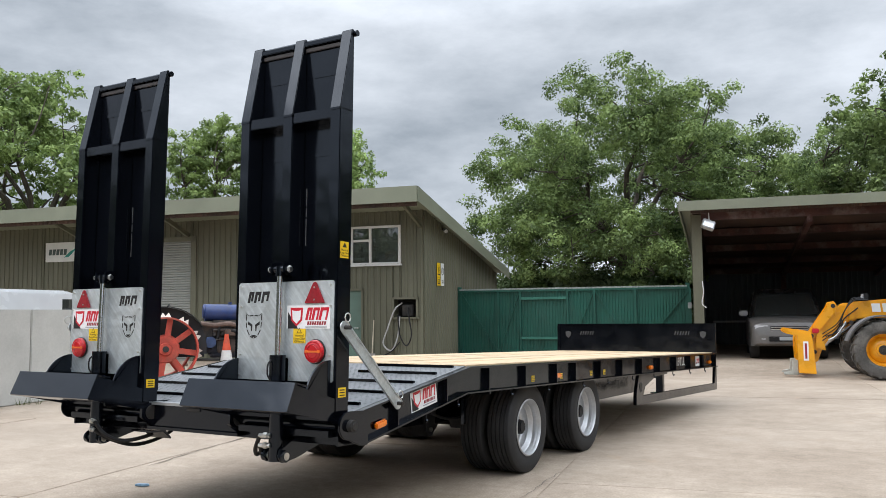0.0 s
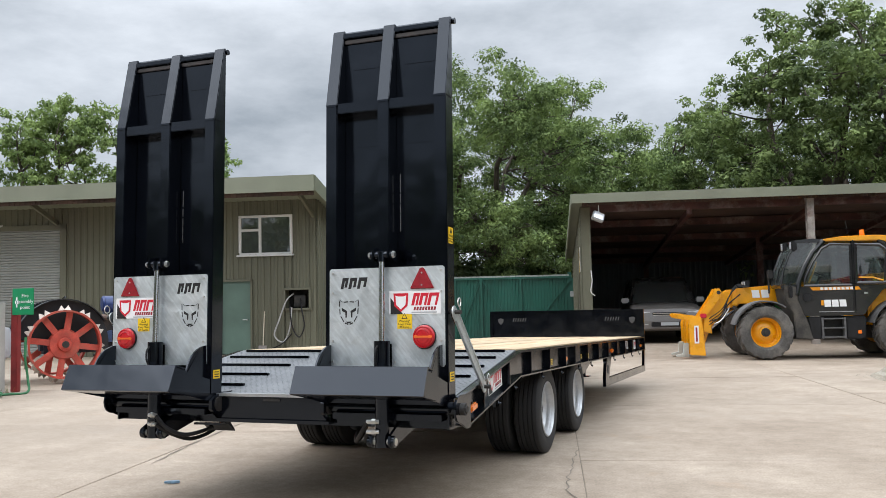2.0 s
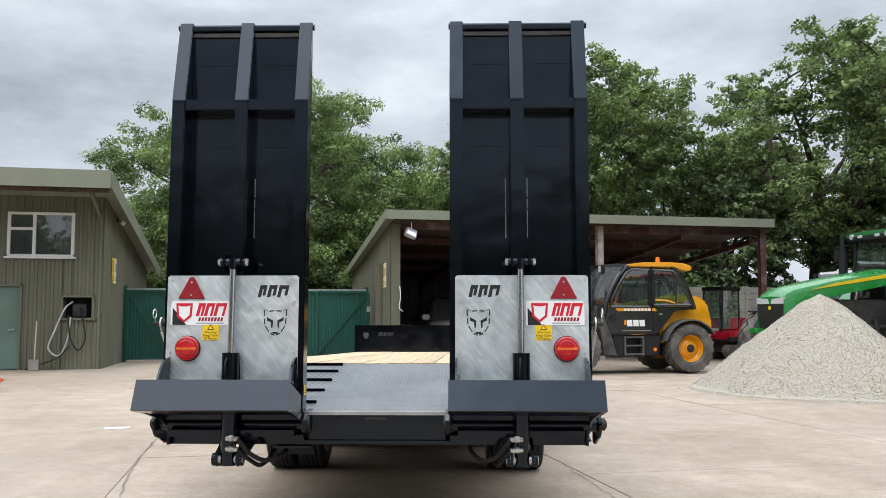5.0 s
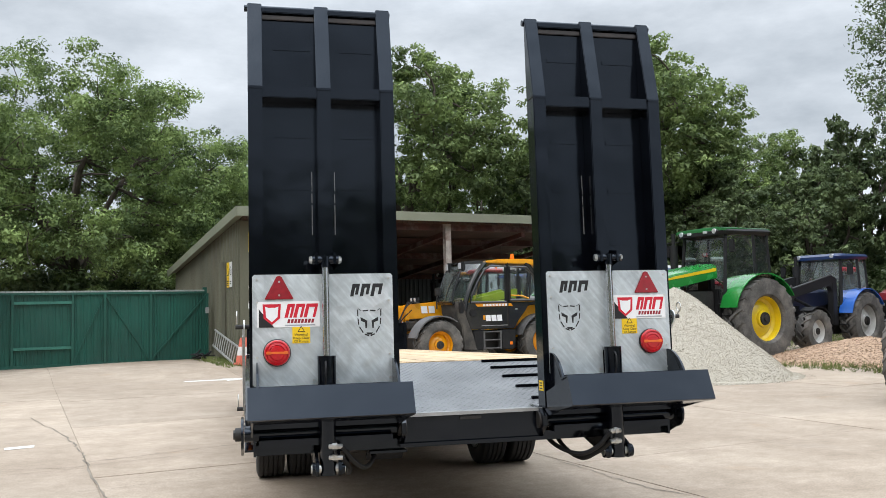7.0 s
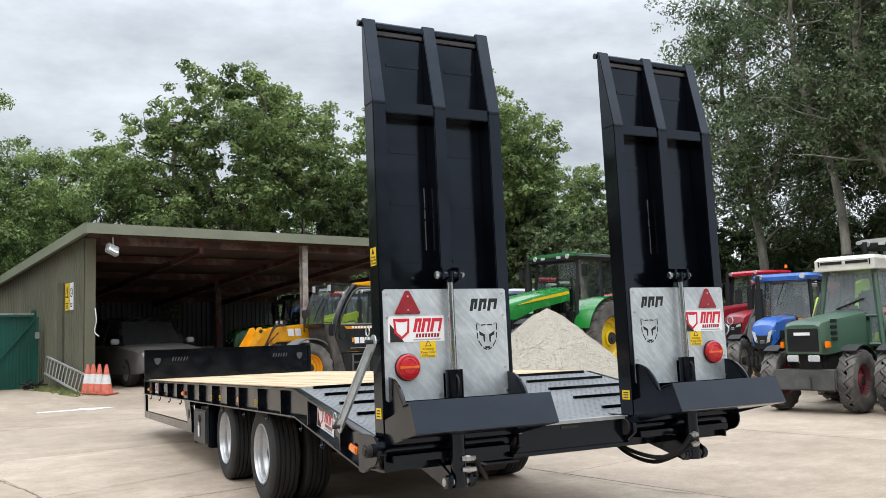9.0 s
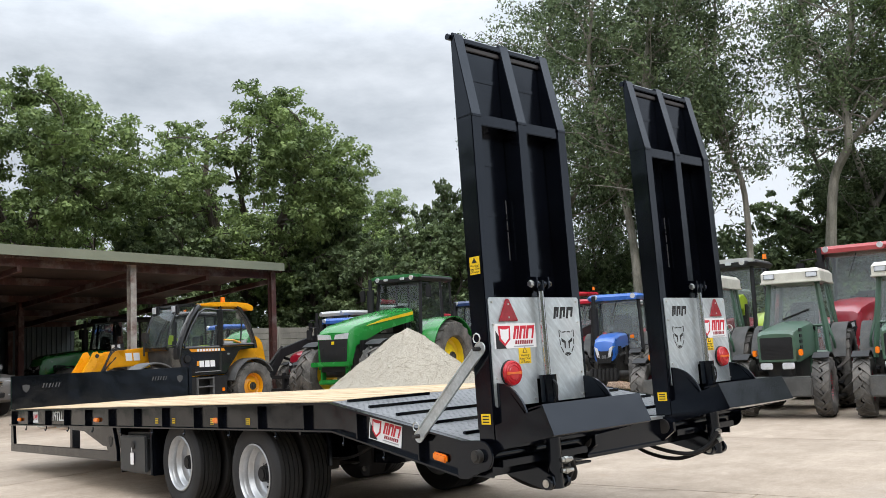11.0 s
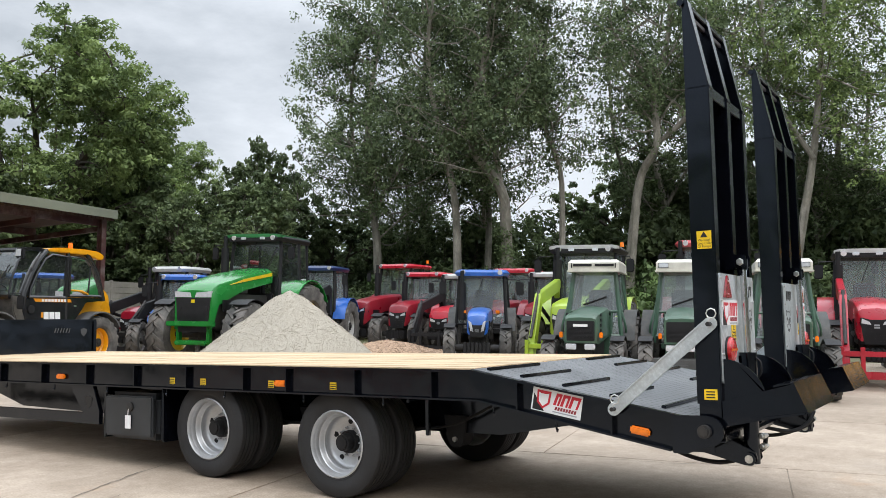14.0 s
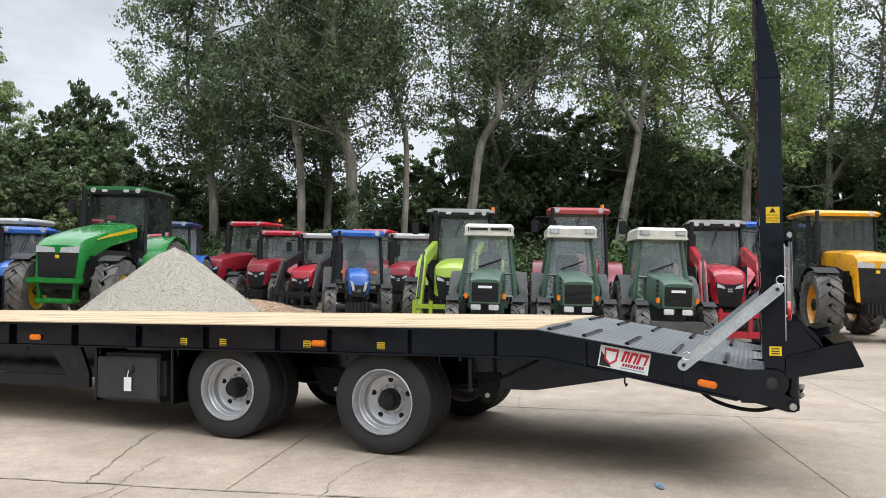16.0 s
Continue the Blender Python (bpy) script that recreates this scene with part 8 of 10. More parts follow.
def digger():
    """Small red and black tracked digger."""
    d = thing("mini_digger", "small red and black tracked digger beside the shed", "digger", m=yard(13.75, 19.9, 0, 200) @ Matrix.Diagonal((0.86, 0.86, 0.98, 1)))
    for s in (-1, 1):
        bm = B()
        pts = [(-0.8, 0.12), (-0.95, 0.3), (-0.8, 0.5), (0.8, 0.5), (0.95, 0.3), (0.8, 0.12), (0.6, 0.0), (-0.6, 0.0)]
        a, b = sorted((s * 0.45, s * 0.75))
        slab(bm, pts, "y", a, b, 0.03)
        part("track", bm, RUBBER_DUSTY, d)
    part("base", box(B(), -0.5, 0.5, -0.45, 0.45, 0.25, 0.6, 0.03), DARK, d)
    bm = B()
    slab(bm, [(-0.95, 0.62), (-1.0, 1.0), (-0.85, 1.3), (-0.3, 1.34), (-0.3, 0.95), (0.75, 0.9), (0.8, 0.62)], "y", -0.68, 0.68, 0.05)
    part("body", bm, CR2, d)
    part("skirt", box(B(), -0.97, 0.78, -0.70, 0.70, 0.58, 0.78, 0.03), BLACK_MATT, d)
    for x in (-0.32, 0.6):
        for y in (-0.6, 0.25):
            part("pillar", tube(B(), [(x, y, 0.9), (x - 0.05 if x > 0 else x, y, 2.25)], 0.035, 6), BLACK_MATT, d)
    part("cab_roof", box(B(), -0.42, 0.66, -0.66, 0.32, 2.22, 2.34, 0.04), BLACK_MATT, d)
    for nm, a in (("windscreen", (0.575, 0.582, -0.57, 0.22)), ("rear_window", (-0.33, -0.324, -0.57, 0.22))):
        bm = B()
        bm.faces.new([bm.verts.new(p) for p in ((a[0], a[2], 1.0), (a[0], a[3], 1.0), (a[0], a[3], 2.22), (a[0], a[2], 2.22))])
        ob = part(nm, bm, GLASS, d)
        ob.visible_shadow = False
    for y in (-0.605, 0.25):
        bm = B()
        bm.faces.new([bm.verts.new(p) for p in ((-0.3, y, 1.0), (0.55, y, 1.0), (0.55, y, 2.22), (-0.3, y, 2.22))])
        ob = part("side_glass", bm, GLASS, d)
        ob.visible_shadow = False
    part("blade", box(B(), -1.25, -1.15, -0.75, 0.75, 0.05, 0.4, 0.02), BLACK_MATT, d)
    return d


digger()


def vintage():
    """Old blue tractor on spiked red steel wheels; x to the front (+u), rear axle at 0."""
    t = thing("vintage_tractor", "vintage blue tractor on red steel wheels with spiked rims", "tractor", m=yard(-7.93, 10.55, 0, 40))
    RW = mat("flaking_red_wheel_paint", (0.50, 0.07, 0.045), rough=0.55, vary=0.25, scale=5, stain=(0.22, 0.12, 0.08), stain_amount=0.6)
    VB = mat("old_blue_enamel", (0.022, 0.045, 0.155), rough=0.35, vary=0.25, scale=4, stain=(0.06, 0.05, 0.05), stain_amount=0.6)
    R = 0.66
    for s in (-1, 1):
        w = part("spiked_wheel", lathe(B(), [(R, -0.13), (R, 0.13), (R - 0.035, 0.13), (R - 0.035, -0.13)], 48, m=pose(0, s * 0.72, R + 0.09, 0, 0, 90)), RW, t, "red steel wheel with spade lugs")
        bm = B()
        for k in range(8):
            a = k * math.pi / 4 + 0.15
            c, n = math.cos(a), math.sin(a)
            m = pose(0, s * 0.72, R + 0.09, 0, 0, 0) @ Matrix.Rotation(a, 4, "Y")
            box(bm, 0.2, R - 0.02, -0.022, 0.022, -0.058, 0.058, 0, m=m)
        part("spokes", bm, RW, w)
        bm = B()
        rod(bm, (0, s * 0.66, R + 0.09), (0, s * 0.76, R + 0.09), 0.30, 28, 0.27)
        rod(bm, (0, s * 0.70, R + 0.09), (0, s * 0.84, R + 0.09), 0.15, 20, 0.12)
        part("hub", bm, RW, w)
        part("axle_end", rod(B(), (0, s * 0.83, R + 0.09), (0, s * 0.89, R + 0.09), 0.065, 12), DARK, w)
        for k in range(22):   # pointed spade lugs, set in two staggered rows
            dx = -0.05 if k % 2 else 0.05
            bm = B()
            m = pose(0, s * 0.72 + dx, R + 0.09, 0, 0, 0) @ Matrix.Rotation(k * math.pi / 11 + (0.07 if dx > 0 else -0.07), 4, "Y")
            vs = [bm.verts.new(m @ Vector(p)) for p in ((R - 0.005, -0.06, -0.06), (R - 0.005, -0.06, 0.06), (R - 0.005, 0.06, 0.06), (R - 0.005, 0.06, -0.06), (R + 0.095, 0, 0))]
            bm.faces.new(vs[:4])
            for i in range(4):
                bm.faces.new((vs[i], vs[(i + 1) % 4], vs[4]))
            bmesh.ops.recalc_face_normals(bm, faces=bm.faces)
            part("spade_lug", bm, mat("worn_steel_lugs", (0.55, 0.48, 0.42), rough=0.6, metal=0.2, vary=0.3), w)
        bm = B()
        arc_guard(bm, 0, s * 0.55 - 0.12, s * 0.55 + 0.12, R + 0.09, R + 0.22, 30, 160, 0.015, 12)
        part("mudguard", bm, mat("black_old_mudguard", (0.015, 0.016, 0.02), rough=0.5), t)
        pan = [(math.cos(a) * (R + 0.2), R + 0.09 + math.sin(a) * (R + 0.2)) for a in (radians(-8 + 12 * k) for k in range(16))]
        part("mudguard_panel", slab(B(), pan, "y", s * 0.47 - 0.008, s * 0.47 + 0.008), mat("black_old_mudguard", (0.015, 0.016, 0.02), rough=0.5), t)
        w2 = part("front_wheel", lathe(B(), [(0.355, -0.10), (0.37, 0), (0.355, 0.10), (0.315, 0.10), (0.315, -0.10)], 36, m=pose(2.05, s * 0.55, 0.37, 0, 0, 90)), mat("worn_pink_wheel_rim", (0.46, 0.24, 0.19), rough=0.7, vary=0.3, scale=7, stain=(0.4, 0.07, 0.05), stain_amount=0.7), t, "small red steel front wheel")
        bm = B()
        for k in range(5):
            c, n = math.cos(k * math.pi / 2.5 + 0.3), math.sin(k * math.pi / 2.5 + 0.3)
            slab(bm, [(2.05 + p * c - h * n, 0.37 + p * n + h * c) for p, h in ((0.05, -0.045), (0.20, -0.03), (0.32, -0.075), (0.32, 0.075), (0.20, 0.03), (0.05, 0.045))], "y", s * 0.55 - 0.012, s * 0.55 + 0.012)
        rod(bm, (2.05, s * 0.47, 0.37), (2.05, s * 0.63, 0.37), 0.07, 14)
        part("spokes", bm, RW, w2)
    bm = B()
    box(bm, -0.35, 0.9, -0.2, 0.2, 0.55, 1.0, 0.06)
    box(bm, 0.85, 1.95, -0.16, 0.16, 0.62, 0.95, 0.04)
    box(bm, 1.95, 2.15, -0.5, 0.5, 0.50, 0.60, 0.02)
    rod(bm, (2.05, 0, 0.55), (2.05, 0, 0.95), 0.05, 10)
    part("gearbox_and_frame", bm, mat("oily_dark_blue_cast", (0.025, 0.03, 0.05), rough=0.6, vary=0.4, scale=6, stain=(0.08, 0.06, 0.04), stain_amount=0.5), t)
    bm = B()
    box(bm, 1.0, 1.95, -0.18, 0.18, 0.95, 1.33, 0.03)
    box(bm, 0.45, 1.05, -0.2, 0.2, 0.9, 1.30, 0.05)
    box(bm, 1.1, 1.5, -0.25, -0.1, 0.62, 0.96, 0.03)
    rod(bm, (1.62, -0.27, 0.66), (1.86, -0.27, 0.66), 0.08, 12)
    for k in range(4):
        rod(bm, (1.05 + k * 0.17, -0.22, 1.0), (1.05 + k * 0.17, -0.22, 1.16), 0.05, 10)
    tube(bm, [(1.0, -0.26, 1.12), (1.6, -0.26, 1.12), (1.65, -0.26, 0.9)], 0.04, 8)
    part("engine", bm, mat("rusty_oily_engine", (0.06, 0.05, 0.045), rough=0.6, vary=0.4, scale=8, stain=(0.16, 0.10, 0.07), stain_amount=0.7), t)
    for pts, r, mt in (([(0.95, -0.24, 0.72), (1.1, -0.30, 0.95), (1.2, -0.28, 1.24), (1.65, -0.26, 1.24)], 0.03, BLACK_MATT), ([(0.7, -0.2, 1.25), (0.75, -0.3, 1.0), (1.0, -0.32, 0.9), (1.55, -0.28, 0.98)], 0.02, DARK),
                       ([(1.3, -0.28, 1.05), (1.45, -0.36, 1.1), (1.6, -0.34, 0.9), (1.7, -0.2, 0.75)], 0.035, DARK), ([(0.35, -0.15, 1.0), (0.5, -0.28, 0.85), (0.8, -0.28, 0.7)], 0.025, BOLT)):
        part("pipe", tube(B(), curve_pts(pts, 4), r, 7), mt, t)
    part("magneto", box(B(), 1.25, 1.5, -0.36, -0.2, 0.98, 1.14, 0.03), mat("brown_iron_cover", (0.13, 0.09, 0.07), rough=0.7, vary=0.4, scale=8), t)
    part("pump_housing", rod(B(), (0.95, -0.34, 0.86), (0.95, -0.16, 0.86), 0.12, 16), mat("dull_blue_casting", (0.04, 0.07, 0.16), rough=0.6, vary=0.3, scale=6), t)
    bm = B()
    rod(bm, (0.86, 0, 1.50), (2.05, 0, 1.47), 0.185, 24)
    rod(bm, (0.82, 0, 1.52), (0.86, 0, 1.52), 0.14, 24, 0.17)
    rod(bm, (1.4, 0, 1.68), (1.4, 0, 1.72), 0.04, 12)
    part("fuel_tank", bm, VB, t, "round dark blue fuel tank")
    bm = B()
    box(bm, 2.03, 2.25, -0.26, 0.26, 0.80, 1.60, 0.05)
    part("radiator", bm, VB, t)
    bm = B()
    box(bm, 1.62, 2.20, -0.235, 0.235, 1.33, 1.645, 0.085)
    part("cowl", bm, VB, t)
    part("filler_cap", rod(B(), (1.85, 0, 1.64), (1.85, 0, 1.69), 0.07, 16), DARK, t)
    for k in range(5):
        part("cylinder_bolt", rod(B(), (1.08 + k * 0.14, -0.19, 1.19), (1.08 + k * 0.14, -0.19, 1.24), 0.03, 8), DARK, t)
    part("exhaust_manifold", tube(B(), curve_pts([(0.75, -0.30, 1.26), (1.05, -0.27, 1.22), (1.35, -0.30, 1.25), (1.62, -0.27, 1.15)], 5), 0.055, 9), mat("rusty_manifold", (0.15, 0.10, 0.08), rough=0.8, vary=0.4, scale=9), t)
    part("carburettor", lathe(B(), [(0.0001, -0.13), (0.06, -0.13), (0.075, -0.02), (0.05, 0.03), (0.05, 0.1), (0.0001, 0.1)], 14, m=pose(1.62, -0.3, 1.0, 0, -90, 0)), mat("brown_iron_cover", (0.13, 0.09, 0.07)), t)
    part("sump", box(B(), 0.95, 1.85, -0.2, 0.2, 0.52, 0.66, 0.05), mat("oily_dark_blue_cast", (0.025, 0.03, 0.05)), t)
    part("side_bar", tube(B(), [(0.6, -0.3, 0.5), (2.0, -0.3, 0.47)], 0.025, 8), DARK, t)
    part("front_shelf", box(B(), 2.2, 2.75, -0.22, 0.22, 0.74, 0.92, 0.02), mat("dull_blue_casting", (0.04, 0.07, 0.16)), t)
    part("radiator_stripe", box(B(), 2.09, 2.17, -0.266, -0.261, 0.88, 1.36), mat("violet_stripe", (0.22, 0.03, 0.14), rough=0.5), t)
    bm = B()
    rod(bm, (0.5, 0, 1.05), (0.05, 0, 1.42), 0.02, 8)
    lathe(bm, [(0.22, -0.012), (0.235, 0), (0.22, 0.012), (0.208, 0)], 24, m=pose(0.0, 0, 1.5, 0, 35, 0))
    part("steering_wheel", bm, BLACK_MATT, t)
    bm = B()
    box(bm, -0.55, -0.2, -0.2, 0.2, 1.05, 1.1, 0.02)
    tube(bm, [(-0.2, 0, 0.9), (-0.5, 0, 0.95), (-0.45, 0, 1.06)], 0.025, 6)
    part("pan_seat", bm, DARK, t)
    part("wood_stake", box(B(), 1.66, 1.71, -0.32, -0.27, 1.1, 2.5), mat("bleached_stake", (0.5, 0.46, 0.36), rough=0.8), t)
    for pts in ([(2.2, -0.15, 1.5), (2.45, -0.2, 1.45), (2.7, -0.2, 1.1), (2.75, -0.15, 0.5)], [(2.2, 0.0, 1.48), (2.5, 0.0, 1.35), (2.66, 0.0, 0.9), (2.68, 0.05, 0.3)], [(2.2, -0.2, 1.45), (2.4, -0.22, 1.3), (2.55, -0.25, 0.9), (2.3, -0.2, 0.7)]):
        part("hose", tube(B(), curve_pts(pts, 6), 0.016, 6), BLACK_MATT, t)
    return t


vintage()
rack = thing("steel_tube_rack", "grey steel tube rack standing by the vintage tractor", "rack", m=yard(-6.35, 13.3))
for pts in ([(-0.22, 0, 0), (-0.22, 0, 1.2), (0.25, 0, 1.2), (0.25, 0, 0)], [(-0.22, 0, 0.7), (0.25, 0, 0.7)], [(-0.22, 0.3, 0), (-0.22, 0.3, 1.0), (0.25, 0.3, 1.0), (0.25, 0.3, 0)]):
    part("tube", tube(B(), pts, 0.02, 6), AXLE_GREY, rack)
blade = thing("steel_paddle", "pale grey steel paddle plate standing behind a traffic cone", "plate", m=yard(-6.6, 14.95, 0, 0))
PADDLE = mat("dull_light_steel", (0.34, 0.35, 0.35), rough=0.5, metal=0.3, vary=0.25, scale=4)
part("plate", slab(B(), [(0.14, 0.0), (0.24, 0.0), (0.24, 0.9), (0.10, 1.28), (0.06, 1.56), (-0.02, 1.64), (-0.08, 1.58), (-0.06, 1.4), (0.02, 1.2), (0.08, 0.8)], "y", -0.03, 0.0, 0.006), PADDLE, blade)

# ---- trees and bushes ----
BARK_OAK = mat("rough_oak_bark", (0.075, 0.06, 0.045), rough=0.9, vary=0.4, scale=4, fine=25, bump=0.4, stretch=(1, 1, 0.3))
BARK_PALE = mat("pale_grey_bark", (0.26, 0.24, 0.20), rough=0.85, vary=0.35, scale=3, fine=25, bump=0.35, stretch=(1, 1, 0.4), stain=(0.08, 0.08, 0.05), stain_amount=0.8)
LEAF_OAK = leaf_mat("oak_leaves", (0.040, 0.068, 0.024), (0.29, 0.38, 0.135))
LEAF_GATE = leaf_mat("deep_green_oak_leaves", (0.030, 0.053, 0.019), (0.235, 0.315, 0.108))
LEAF_FRESH = leaf_mat("fresh_lighter_leaves", (0.07, 0.115, 0.034), (0.35, 0.45, 0.16))
LEAF_GREY = leaf_mat("grey_green_willow_leaves", (0.026, 0.044, 0.021), (0.220, 0.285, 0.140))
LEAF_DARK = leaf_mat("dark_hedge_leaves", (0.024, 0.040, 0.018), (0.165, 0.215, 0.095))
LEAF_SHRUB = leaf_mat("mid_green_shrub_leaves", (0.028, 0.050, 0.018), (0.145, 0.215, 0.075))


def leaf_mesh(name, centres, radii, counts, size, material, rng, flat=0.75, hang=0.0):
    """Many small pointed leaves round the clump centres, thicker towards each clump's skin."""
    P, Q = [], []
    for c, r, n in zip(centres, radii, counts):
        d = rng.normal(size=(n, 3))
        d /= np.linalg.norm(d, axis=1)[:, None]
        rad = r * rng.uniform(0.25, 1.0, n) ** 0.55 * rng.uniform(0.75, 1.18, n)
        p = np.array(c) + d * rad[:, None] * np.array([1, 1, flat])
        p[:, 2] -= hang * rng.uniform(0, 1, n) ** 2
        P.append(p)
        Q.append(d)
    P, Q = np.vstack(P), np.vstack(Q)
    n = len(P)
    nrm = Q * 0.75 + np.array([0, 0, 0.55]) + rng.normal(size=(n, 3)) * 0.42   # leaves turn their faces outwards and to the sky
    a = np.cross(nrm, rng.normal(size=(n, 3))) - np.array([0, 0, 0.25 + hang])
    a /= np.linalg.norm(a, axis=1)[:, None]
    b = np.cross(a, nrm)
    b /= np.linalg.norm(b, axis=1)[:, None] + 1e-9
    s = size * rng.uniform(0.6, 1.35, n)[:, None]
    w = 0.33
    verts = np.stack([P + a * s * 0.5, P - a * s * 0.5 + b * s * w, P - a * s * 0.5 - b * s * w], 1).reshape(-1, 3)
    me = bpy.data.meshes.new(name)
    me.vertices.add(3 * n)
    me.vertices.foreach_set("co", verts.ravel())
    me.loops.add(3 * n)
    me.loops.foreach_set("vertex_index", np.arange(3 * n))
    me.polygons.add(n)
    me.polygons.foreach_set("loop_start", np.arange(n) * 3)
    me.update(calc_edges=True)
    me.materials.append(material)
    return me


def clumps(cs, rs, rng, n, k):
    """Breaks every lobe into n small leaf clumps on and inside its skin."""
    C, R = [], []
    for c, r in zip(cs, rs):
        for j in range(n):
            d = rng.normal(size=3)
            d /= np.linalg.norm(d)
            C.append(np.array(c) + d * r * rng.uniform(0.45, 1.0) * np.array([1, 1, 0.8]))
            R.append(r * k * rng.uniform(0.7, 1.35))
    return C, R


def limb(bm, p, q, r0, r1, rng, bend=0.12, n=5, seg=7):
    p, q = Vector(p), Vector(q)
    L = (q - p).length
    off = Vector(rng.normal(size=3)) * L * bend
    pts, rs = [], []
    for k in range(n + 1):
        t = k / n
        pts.append(p.lerp(q, t) + off * math.sin(math.pi * t) + Vector(rng.normal(size=3)) * L * 0.012 * (0 < k < n))
        rs.append(r0 + (r1 - r0) * t)
    tube(bm, pts, rs, seg)
    return pts


def broad_tree(name, label, H, W, seed, leaf, n_leaf=30000, size=0.26, bare=0.16, bark=None, lobes=46, dome=1.0):
    """An oak-like tree: short trunk, spreading limbs, a crown of many lobes with gaps between."""
    rng = np.random.default_rng(seed)
    t = thing(name, label, "tree")
    bm = B()
    fork = Vector((rng.normal() * 0.2, rng.normal() * 0.2, H * 0.26))
    limb(bm, (0, 0, -0.1), fork, H * 0.034, H * 0.026, rng, 0.03, 5, 10)
    cz, hz = H * (0.5 + bare * 0.5), H * (0.5 - bare * 0.5)
    cs, rs = [], []
    for k in range(lobes):
        for _ in range(30):
            d = rng.normal(size=3)
            d /= np.linalg.norm(d)
            d = np.sign(d) * np.abs(d) ** dome   # below 1 the crown grows shoulders
            rad = rng.uniform(0.25, 1.0) ** 0.45 * 0.80
            c = np.array([d[0] * W / 2 * rad, d[1] * W / 2 * rad, cz + d[2] * hz * rad])
            low = (c[2] - cz) / hz
            if low < -0.55 and rng.uniform() < 0.5:
                continue
            break
        r = W * rng.uniform(0.085, 0.15)
        cs.append(c)
        rs.append(r)
    mains = []
    for k in range(7):
        a = k * 2 * math.pi / 7 + rng.uniform(-0.3, 0.3)
        e = Vector((math.cos(a) * W * rng.uniform(0.14, 0.27), math.sin(a) * W * rng.uniform(0.14, 0.27), H * rng.uniform(0.48, 0.72)))
        mains.append((limb(bm, fork, e, H * 0.015, H * 0.006, rng, 0.12, 6, 7), e))
    for c, r in zip(cs, rs):
        cv = Vector(c)
        base = min((p for pts, e in mains for p in pts[2:]), key=lambda p: (p - cv).length + (3 if p.z > cv.z + 1 else 0))
        limb(bm, base, cv, H * 0.0045, H * 0.0015, rng, 0.1, 4, 5)
        for j in range(2):
            q = cv + Vector(rng.uniform(-1, 1, 3)) * r * 0.6
            limb(bm, cv, q, H * 0.0015, H * 0.0006, rng, 0.1, 2, 4)
    part("trunk", bm, bark or BARK_OAK, t)
    cs, rs = clumps(cs, rs, rng, 14, 0.27)
    ws = np.array(rs) ** 2
    cnt = np.maximum(10, (n_leaf * ws / ws.sum())).astype(int)
    part("crown", leaf_mesh("crown", cs, rs, cnt, size, leaf, rng, 0.6), None, t)
    return t


def bush(name, label, seed, leaf, n_leaf=6000, size=0.16, H=4.0, W=5.0, lobes=26, fill=0.55):
    rng = np.random.default_rng(seed)
    t = thing(name, label, "bush")
    bm = B()
    cs, rs = [], []
    for k in range(lobes):
        a, r = rng.uniform(0, 6.28), rng.uniform(0, 1) ** 0.6
        c = (math.cos(a) * r * W * 0.42, math.sin(a) * r * W * 0.42, H * (0.12 + 0.7 * rng.uniform(0, 1) * (1 - (0.55 if fill < 0.9 else 0.15) * r)))
        cs.append(c)
        rs.append(W * rng.uniform(0.09, 0.17))
        limb(bm, (c[0] * 0.1, c[1] * 0.1, -0.05), c, 0.04, 0.01, rng, 0.12, 3, 4)
    part("stem", bm, BARK_OAK, t)
    ws = np.array(rs) ** 2
    cnt = (n_leaf * ws / ws.sum()).astype(int)
    part("foliage", leaf_mesh("foliage", cs, rs, cnt, size, leaf, rng, 0.9), None, t)
    return t


def at(x, y, turn=0.0, k=1.0, z=0.0):
    return pose(x, y, z, 0, 0, turn) @ Matrix.Diagonal((k, k, k, 1))


def plant(proto, x, y, turn, k, kz=None, group=""):
    ob = copy_thing(proto, pose(x, y, 0, 0, 0, turn))
    ob.scale = (k, k, kz or k)
    if group:
        ob["group"] = group
    return ob


oak = broad_tree("oak_tree", "large spreading oak with dense mid-green leaves behind the gates", 13.0, 16.5, 11, LEAF_GATE, 210000, 0.135, 0.02, lobes=110, dome=0.8)
oak.matrix_basis = pose(-8.3, 34.5, 0, 0, 0, 40)
oak2 = broad_tree("broadleaf_tree", "tall rounded broadleaf tree with dark green leaves", 15.2, 12.5, 23, LEAF_OAK, 72000, 0.175, 0.05, lobes=72)
oak2.matrix_basis = pose(6.4, 38.0, 0, 0, 0, 180)
oak2.scale = (1.1, 1.1, 1.12)
for x, y, tn, k, kz in ((1.4, 43.5, 80, 0.85, 0.88), (18.8, 38.9, 190, 1.24, 1.23), (26.0, 42.5, 300, 0.92, 0.86),  (32.5, 46.0, 75, 0.85, 0.98), (12.3, 44.0, 33, 0.8, 0.92), (-3.9, 47.0, 140, 0.82, 0.76)):
    plant(oak2, x, y, tn, k, kz)
young = broad_tree("young_broadleaf_tree", "smaller dark green broadleaf tree in the tree belt", 8.6, 7.0, 27, LEAF_DARK, 21000, 0.205, 0.02, lobes=46)
young.matrix_basis = pose(27.2, 33.5, 0)
young.scale = (1.0, 1.0, 1.1)
